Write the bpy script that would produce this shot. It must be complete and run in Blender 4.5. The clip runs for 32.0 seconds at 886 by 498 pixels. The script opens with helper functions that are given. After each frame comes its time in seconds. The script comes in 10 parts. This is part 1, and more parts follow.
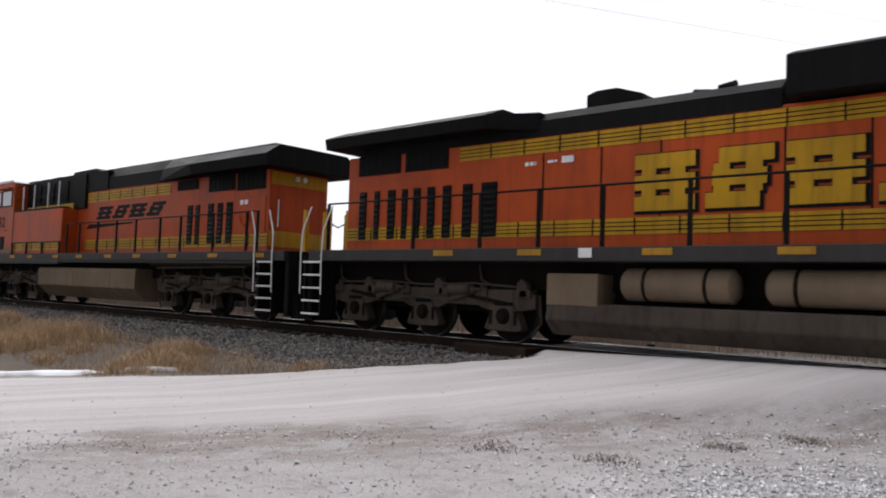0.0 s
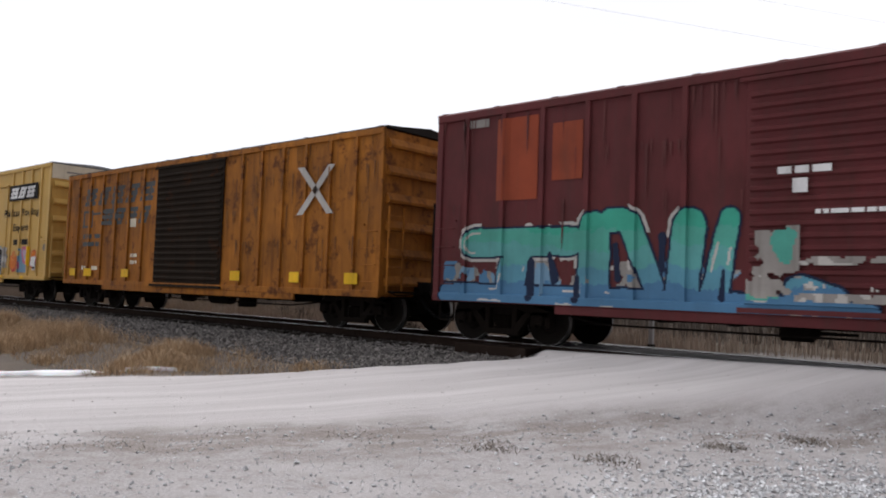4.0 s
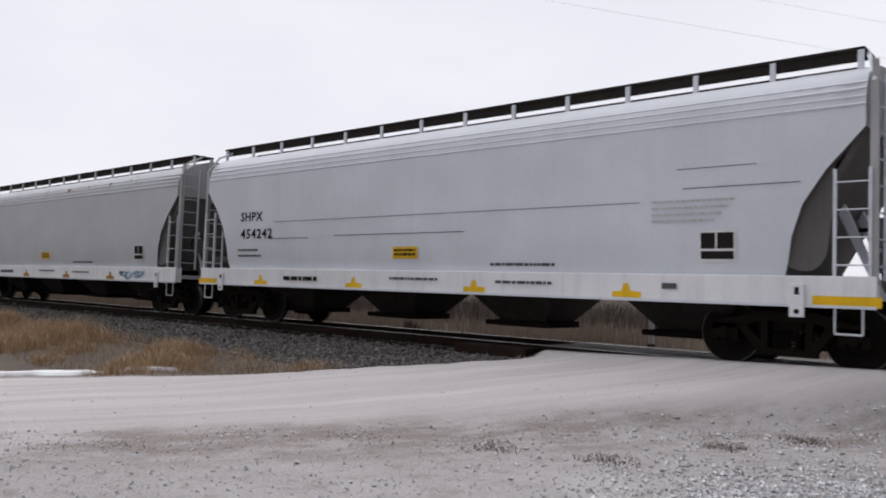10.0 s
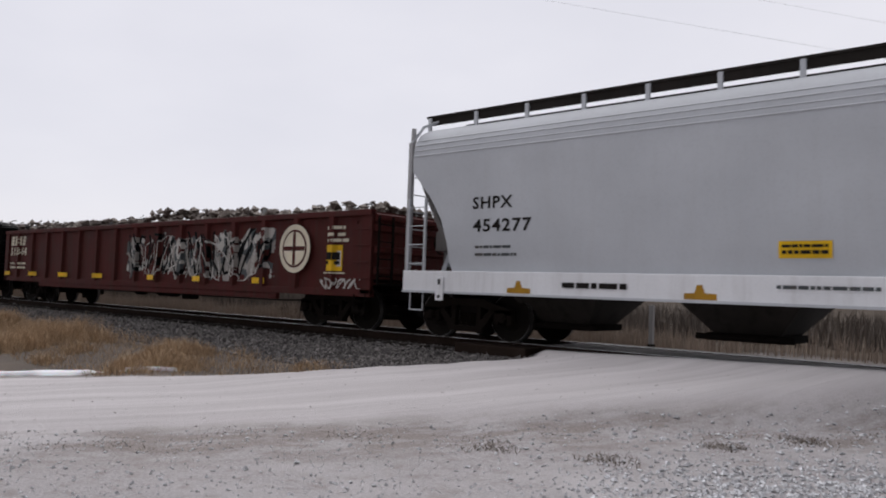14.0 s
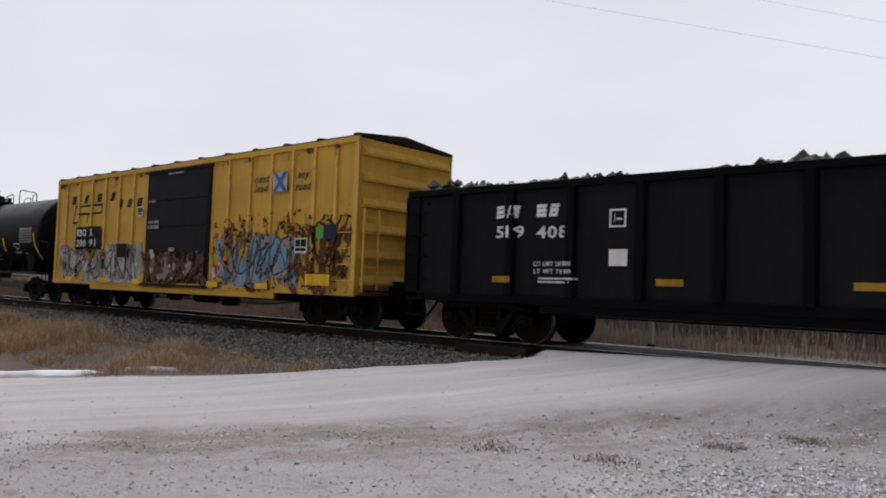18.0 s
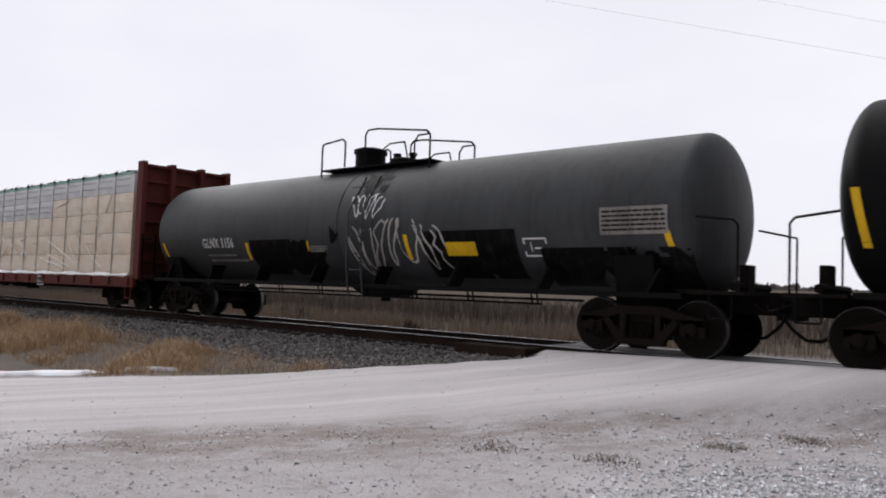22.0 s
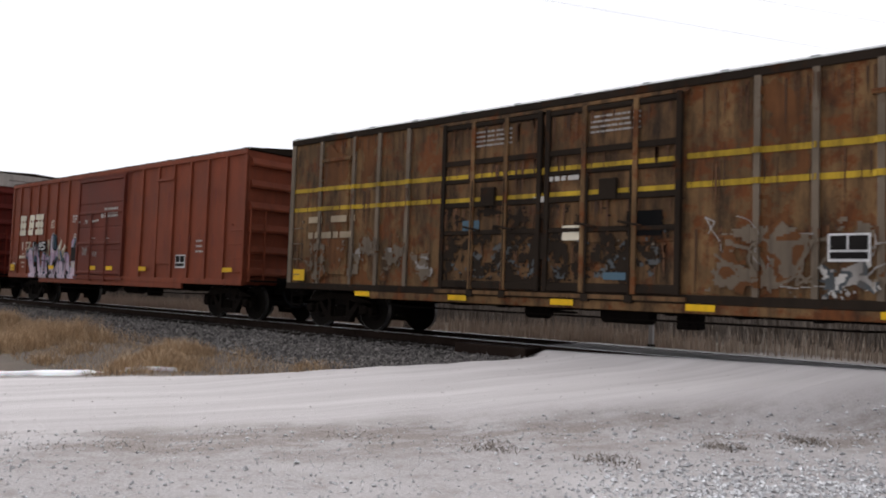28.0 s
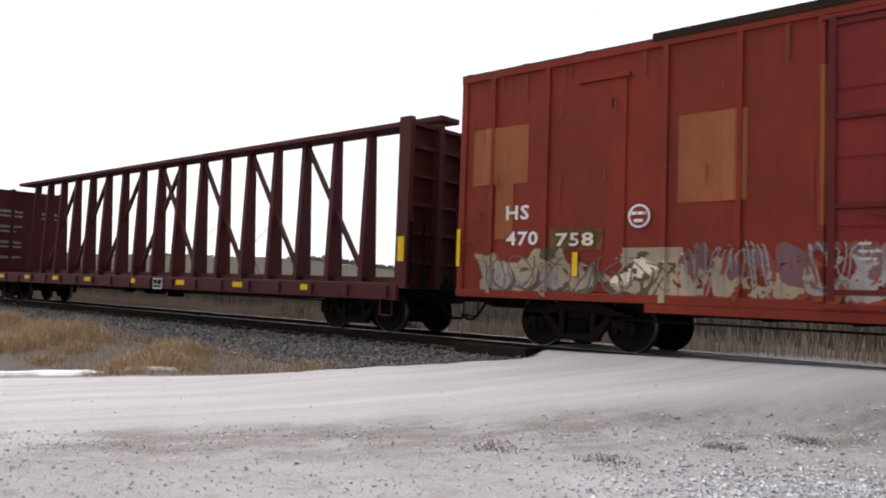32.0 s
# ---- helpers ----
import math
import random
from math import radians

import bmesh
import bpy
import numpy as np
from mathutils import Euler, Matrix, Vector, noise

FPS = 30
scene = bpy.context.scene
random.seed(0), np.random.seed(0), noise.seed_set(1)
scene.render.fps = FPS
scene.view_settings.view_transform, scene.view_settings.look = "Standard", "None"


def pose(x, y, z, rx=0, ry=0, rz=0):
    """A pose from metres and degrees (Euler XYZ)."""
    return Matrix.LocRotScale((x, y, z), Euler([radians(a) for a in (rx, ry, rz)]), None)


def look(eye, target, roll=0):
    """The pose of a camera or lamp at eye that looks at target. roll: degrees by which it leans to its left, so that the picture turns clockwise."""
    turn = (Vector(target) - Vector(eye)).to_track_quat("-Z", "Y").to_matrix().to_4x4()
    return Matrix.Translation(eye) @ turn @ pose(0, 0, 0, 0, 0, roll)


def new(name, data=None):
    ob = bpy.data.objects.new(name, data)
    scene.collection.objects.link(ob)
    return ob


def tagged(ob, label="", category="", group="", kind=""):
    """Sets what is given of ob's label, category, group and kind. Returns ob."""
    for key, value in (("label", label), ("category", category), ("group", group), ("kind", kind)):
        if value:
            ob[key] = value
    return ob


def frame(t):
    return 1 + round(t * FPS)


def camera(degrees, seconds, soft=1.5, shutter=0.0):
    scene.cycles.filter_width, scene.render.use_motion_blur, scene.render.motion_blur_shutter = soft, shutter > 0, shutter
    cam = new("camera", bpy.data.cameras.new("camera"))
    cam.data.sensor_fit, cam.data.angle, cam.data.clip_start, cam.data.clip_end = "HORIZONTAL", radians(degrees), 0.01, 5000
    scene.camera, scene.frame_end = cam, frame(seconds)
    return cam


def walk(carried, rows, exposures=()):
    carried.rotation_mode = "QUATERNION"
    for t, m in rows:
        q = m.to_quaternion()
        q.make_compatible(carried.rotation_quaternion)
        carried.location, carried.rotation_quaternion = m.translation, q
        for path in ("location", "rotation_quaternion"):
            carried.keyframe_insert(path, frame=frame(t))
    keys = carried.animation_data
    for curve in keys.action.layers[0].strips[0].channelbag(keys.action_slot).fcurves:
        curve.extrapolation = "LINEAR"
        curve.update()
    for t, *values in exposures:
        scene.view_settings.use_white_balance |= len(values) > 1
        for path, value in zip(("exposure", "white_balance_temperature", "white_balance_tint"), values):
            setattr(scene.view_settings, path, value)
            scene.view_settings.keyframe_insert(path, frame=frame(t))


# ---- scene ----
# ---------- camera: stands still beside a skewed gravel crossing ----------
EYE = Vector((0.0, 0.0, 0.94))
YAW, PITCH, ROLL = 41.19, 3.04, 2.0
AIM = EYE + Vector((-math.sin(radians(YAW)) * math.cos(radians(PITCH)),
                    math.cos(radians(YAW)) * math.cos(radians(PITCH)), math.sin(radians(PITCH)))) * 10
cam = camera(59.47, 32.0, 1.9, 0.08)
walk(cam, [(0.0, look(EYE, AIM, ROLL)), (32.0, look(EYE, AIM, ROLL))],
     exposures=[(0.0, 0.3, 6500, 10), (6.0, 0.28, 6500, 10), (8.0, 0.2, 6480, 10), (9.0, 0.16, 6480, 10), (11.0, -0.08, 6430, 12), (13.0, -0.1, 6430, 12), (17.0, -0.2, 6420, 12),
                (19.0, 0.02, 6450, 11), (20.5, 0.12, 6460, 11), (23.0, 0.0, 6430, 12), (25.0, -0.1, 6430, 12), (28.0, 0.32, 6500, 10), (32.0, 0.5, 6500, 10)])

# ---------- overcast daylight ----------
world = bpy.data.worlds.new("overcast_sky")
scene.world = world
world.use_nodes = True
wn, wl = world.node_tree.nodes, world.node_tree.links
wn.clear()
sky = wn.new("ShaderNodeTexSky")
sky.sky_type, sky.sun_disc = "NISHITA", False
sky.sun_elevation, sky.sun_rotation = radians(50), radians(-74)
sky_gain = wn.new("ShaderNodeVectorMath")
sky_gain.operation = "SCALE"
sky_gain.inputs["Scale"].default_value = 0.1
coord = wn.new("ShaderNodeTexCoord")
cloud = wn.new("ShaderNodeTexNoise")
cloud.inputs["Scale"].default_value, cloud.inputs["Detail"].default_value = 1.6, 5.0
stretch = wn.new("ShaderNodeMapping")
stretch.inputs["Scale"].default_value = (1, 1, 2.6)
ramp = wn.new("ShaderNodeValToRGB")
ramp.color_ramp.elements[0].position, ramp.color_ramp.elements[1].position = 0.3, 0.75
ramp.color_ramp.elements[0].color = (0.80, 0.80, 0.86, 1)
ramp.color_ramp.elements[1].color = (0.96, 0.95, 0.99, 1)
veil = wn.new("ShaderNodeMix")
veil.data_type = "RGBA"
veil.inputs["Factor"].default_value = 0.92
back = wn.new("ShaderNodeBackground")
back.inputs["Strength"].default_value = 0.99
wout = wn.new("ShaderNodeOutputWorld")
wl.new(coord.outputs["Generated"], stretch.inputs["Vector"])
wl.new(stretch.outputs["Vector"], cloud.inputs["Vector"])
wl.new(cloud.outputs["Fac"], ramp.inputs["Fac"])
wl.new(sky.outputs["Color"], sky_gain.inputs[0])
wl.new(sky_gain.outputs["Vector"], veil.inputs["A"])
wl.new(ramp.outputs["Color"], veil.inputs["B"])
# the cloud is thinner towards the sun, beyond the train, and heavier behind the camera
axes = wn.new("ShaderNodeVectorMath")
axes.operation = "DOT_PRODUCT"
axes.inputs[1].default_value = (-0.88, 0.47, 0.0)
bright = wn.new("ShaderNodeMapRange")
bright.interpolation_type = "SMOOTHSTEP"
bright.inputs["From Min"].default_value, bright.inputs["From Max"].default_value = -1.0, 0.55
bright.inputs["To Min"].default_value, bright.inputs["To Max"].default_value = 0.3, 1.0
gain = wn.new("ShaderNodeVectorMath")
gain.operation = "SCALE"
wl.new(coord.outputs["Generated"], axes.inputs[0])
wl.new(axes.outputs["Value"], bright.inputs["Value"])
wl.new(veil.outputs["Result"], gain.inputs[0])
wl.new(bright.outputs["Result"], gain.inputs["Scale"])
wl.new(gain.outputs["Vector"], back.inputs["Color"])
wl.new(back.outputs["Background"], wout.inputs["Surface"])
sun = new("sun", bpy.data.lights.new("sun", "SUN"))
sun.data.energy, sun.data.angle, sun.data.color = 2.05, radians(70), (1.0, 0.98, 0.96)
sun.matrix_world = look((-34, 20, 42), (0, 10, 0))

# ---------- mesh kit ----------
class Sh:
    """A growing list of faces that becomes one mesh."""

    def __init__(self):
        self.v, self.f, self.m = [], [], []

    def add(self, verts, faces, mi=0):
        n = len(self.v)
        self.v += [tuple(p) for p in verts]
        self.f += [tuple(n + i for i in q) for q in faces]
        self.m += [mi] * len(faces)
        return self

    def box(self, x0, x1, y0, y1, z0, z1, mi=0):
        p = [(x, y, z) for x in (x0, x1) for y in (y0, y1) for z in (z0, z1)]
        return self.add(p, [(0, 1, 3, 2), (4, 6, 7, 5), (0, 4, 5, 1), (2, 3, 7, 6), (0, 2, 6, 4), (1, 5, 7, 3)], mi)

    def prism(self, poly, a, b, axis="y", mi=0):
        """poly in the two other axes, drawn out from a to b."""
        put = {"x": lambda p, c: (c, p[0], p[1]), "y": lambda p, c: (p[0], c, p[1]), "z": lambda p, c: (p[0], p[1], c)}[axis]
        n = len(poly)
        vs = [put(p, a) for p in poly] + [put(p, b) for p in poly]
        fs = [tuple(range(n))[::-1], tuple(range(n, 2 * n))] + [(i, (i + 1) % n, n + (i + 1) % n, n + i) for i in range(n)]
        return self.add(vs, fs, mi)

    def cyl(self, p, q, r, n=10, r2=None, mi=0):
        p, q = Vector(p), Vector(q)
        d = (q - p).normalized()
        a = d.orthogonal().normalized()
        b = d.cross(a)
        r2 = r if r2 is None else r2
        ring = [a * math.cos(2 * math.pi * i / n) + b * math.sin(2 * math.pi * i / n) for i in range(n)]
        vs = [p + e * r for e in ring] + [q + e * r2 for e in ring]
        fs = [tuple(range(n))[::-1], tuple(range(n, 2 * n))] + [(i, (i + 1) % n, n + (i + 1) % n, n + i) for i in range(n)]
        return self.add(vs, fs, mi)

    def tube(self, pts, r, n=6, mi=0):
        for p, q in zip(pts, pts[1:]):
            self.cyl(p, q, r, n, mi=mi)
        return self

    def lathe(self, prof, axis="x", at=(0, 0, 0), n=32, mi=0, caps=True):
        """prof: (place along the axis, radius)."""
        vs, fs = [], []
        for a, r in prof:
            for i in range(n):
                c, s = r * math.cos(2 * math.pi * i / n), r * math.sin(2 * math.pi * i / n)
                vs.append({"x": (at[0] + a, at[1] + c, at[2] + s), "y": (at[0] + c, at[1] + a, at[2] + s), "z": (at[0] + c, at[1] + s, at[2] + a)}[axis])
        for k in range(len(prof) - 1):
            for i in range(n):
                fs.append((k * n + i, k * n + (i + 1) % n, (k + 1) * n + (i + 1) % n, (k + 1) * n + i))
        if caps:
            fs.append(tuple(range(n))[::-1])
            fs.append(tuple((len(prof) - 1) * n + i for i in range(n)))
        return self.add(vs, fs, mi)

    def poly(self, pts, mi=0):
        return self.add(pts, [tuple(range(len(pts)))], mi)

    def mesh(self, name, mats, smooth=False):
        me = bpy.data.meshes.new(name)
        me.from_pydata(self.v, [], self.f)
        for m in (mats if isinstance(mats, (list, tuple)) else [mats]):
            me.materials.append(m)
        if any(self.m):
            me.polygons.foreach_set("material_index", self.m)
        if smooth:
            me.polygons.foreach_set("use_smooth", [True] * len(self.f))
            me.set_sharp_from_angle(angle=radians(38))
        me.update()
        return me


def part(name, sh, material, parent=None, label="", smooth=False, bevel=0.0, at=None):
    """Links a shape, or a ready mesh, as ONE mesh object under a thing or a part."""
    me = sh if isinstance(sh, bpy.types.Mesh) else sh.mesh(name, material, smooth)
    ob = new(name, me)
    ob.parent = parent
    if at is not None:
        ob.location = at
    if bevel:
        mod = ob.modifiers.new("edge", "BEVEL")
        mod.width, mod.segments, mod.limit_method = bevel, 2, "ANGLE"
    if label:
        ob["label"] = label
    return ob


# ---------- materials ----------
def nodes_of(name):
    m = bpy.data.materials.new(name)
    m.use_nodes = True
    nt = m.node_tree
    return m, nt.nodes, nt.links, nt.nodes["Principled BSDF"]


def noise_node(n, l, vec, scale, detail=4.0, rough=0.55, squash=None):
    if squash:
        mp = n.new("ShaderNodeMapping")
        mp.inputs["Scale"].default_value = squash
        l.new(vec, mp.inputs["Vector"])
        vec = mp.outputs["Vector"]
    t = n.new("ShaderNodeTexNoise")
    t.inputs["Scale"].default_value, t.inputs["Detail"].default_value, t.inputs["Roughness"].default_value = scale, detail, rough
    l.new(vec, t.inputs["Vector"])
    return t.outputs["Fac"]


def step_node(n, l, fac, lo, hi):
    r = n.new("ShaderNodeMapRange")
    r.inputs["From Min"].default_value, r.inputs["From Max"].default_value = lo, hi
    l.new(fac, r.inputs["Value"])
    return r.outputs["Result"]


def mix_node(n, l, fac, a, b):
    m = n.new("ShaderNodeMix")
    m.data_type = "RGBA"
    for sock, val in (("Factor", fac), ("A", a), ("B", b)):
        if isinstance(val, (int, float)):
            m.inputs[sock].default_value = val
        elif isinstance(val, tuple):
            m.inputs[sock].default_value = (*val, 1)
        else:
            l.new(val, m.inputs[sock])
    return m.outputs["Result"]


def scaled(c, k):
    return tuple(min(1.0, x * k) for x in c)


def paint(name, col, rough=0.5, fade=0.22, rust=0.0, rust_col=(0.075, 0.028, 0.012), dirt=0.35, dirt_col=(0.055, 0.045, 0.04), bump=0.15, metal=0.0, soot=0.0, soot_col=(0.016, 0.012, 0.01)):
    """Weathered paint on steel: broad fading, streaks running down, specks and patches of rust."""
    m, n, l, b = nodes_of(name)
    tc = n.new("ShaderNodeTexCoord").outputs["Object"]
    broad = noise_node(n, l, tc, 0.8, 5)
    fine = noise_node(n, l, tc, 26, 3)
    run = noise_node(n, l, tc, 1.0, 6, 0.6, squash=(7.0, 7.0, 0.55))
    c = mix_node(n, l, step_node(n, l, broad, 0.3, 0.7), scaled(col, 1 - fade), scaled(col, 1 + fade))
    if dirt:
        d = n.new("ShaderNodeMath")
        d.operation = "MULTIPLY"
        l.new(step_node(n, l, run, 0.48, 0.78), d.inputs[0])
        d.inputs[1].default_value = dirt
        c = mix_node(n, l, d.outputs[0], c, dirt_col)
    g = n.new("ShaderNodeMath")
    g.operation = "MULTIPLY"
    l.new(step_node(n, l, fine, 0.5, 0.8), g.inputs[0])
    g.inputs[1].default_value = 0.16
    c = mix_node(n, l, g.outputs[0], c, scaled(col, 0.55))
    if rust:
        sp = noise_node(n, l, tc, 2.3, 9, 0.72)
        lo = 0.72 - 0.3 * rust
        c = mix_node(n, l, step_node(n, l, sp, lo, lo + 0.09), c, rust_col)
    if soot:
        d = n.new("ShaderNodeMath")
        d.operation = "MULTIPLY"
        l.new(step_node(n, l, noise_node(n, l, tc, 1.3, 9, 0.72, squash=(2.4, 2.4, 0.8)), 0.46, 0.66), d.inputs[0])
        d.inputs[1].default_value = soot
        c = mix_node(n, l, d.outputs[0], c, soot_col)
    l.new(c, b.inputs["Base Color"])
    r = n.new("ShaderNodeMapRange")
    r.inputs["To Min"].default_value, r.inputs["To Max"].default_value = max(0.1, rough - 0.12), min(1.0, rough + 0.2)
    l.new(broad, r.inputs["Value"])
    l.new(r.outputs["Result"], b.inputs["Roughness"])
    b.inputs["Metallic"].default_value = metal
    b.inputs["Specular IOR Level"].default_value = 0.04 if max(col) < 0.03 else 0.16
    bp = n.new("ShaderNodeBump")
    bp.inputs["Strength"].default_value, bp.inputs["Distance"].default_value = bump, 0.02
    l.new(broad, bp.inputs["Height"])
    l.new(bp.outputs["Normal"], b.inputs["Normal"])
    return m


def stones(name, lo, hi, rough=0.9):
    """Loose stone: every piece of the mesh a shade of its own."""
    m, n, l, b = nodes_of(name)
    isl = n.new("ShaderNodeNewGeometry").outputs["Random Per Island"]
    tc = n.new("ShaderNodeTexCoord").outputs["Object"]
    c = mix_node(n, l, isl, lo, hi)
    c = mix_node(n, l, step_node(n, l, noise_node(n, l, tc, 40, 3), 0.4, 0.7), c, scaled(lo, 0.8))
    l.new(c, b.inputs["Base Color"])
    b.inputs["Roughness"].default_value = rough
    return m


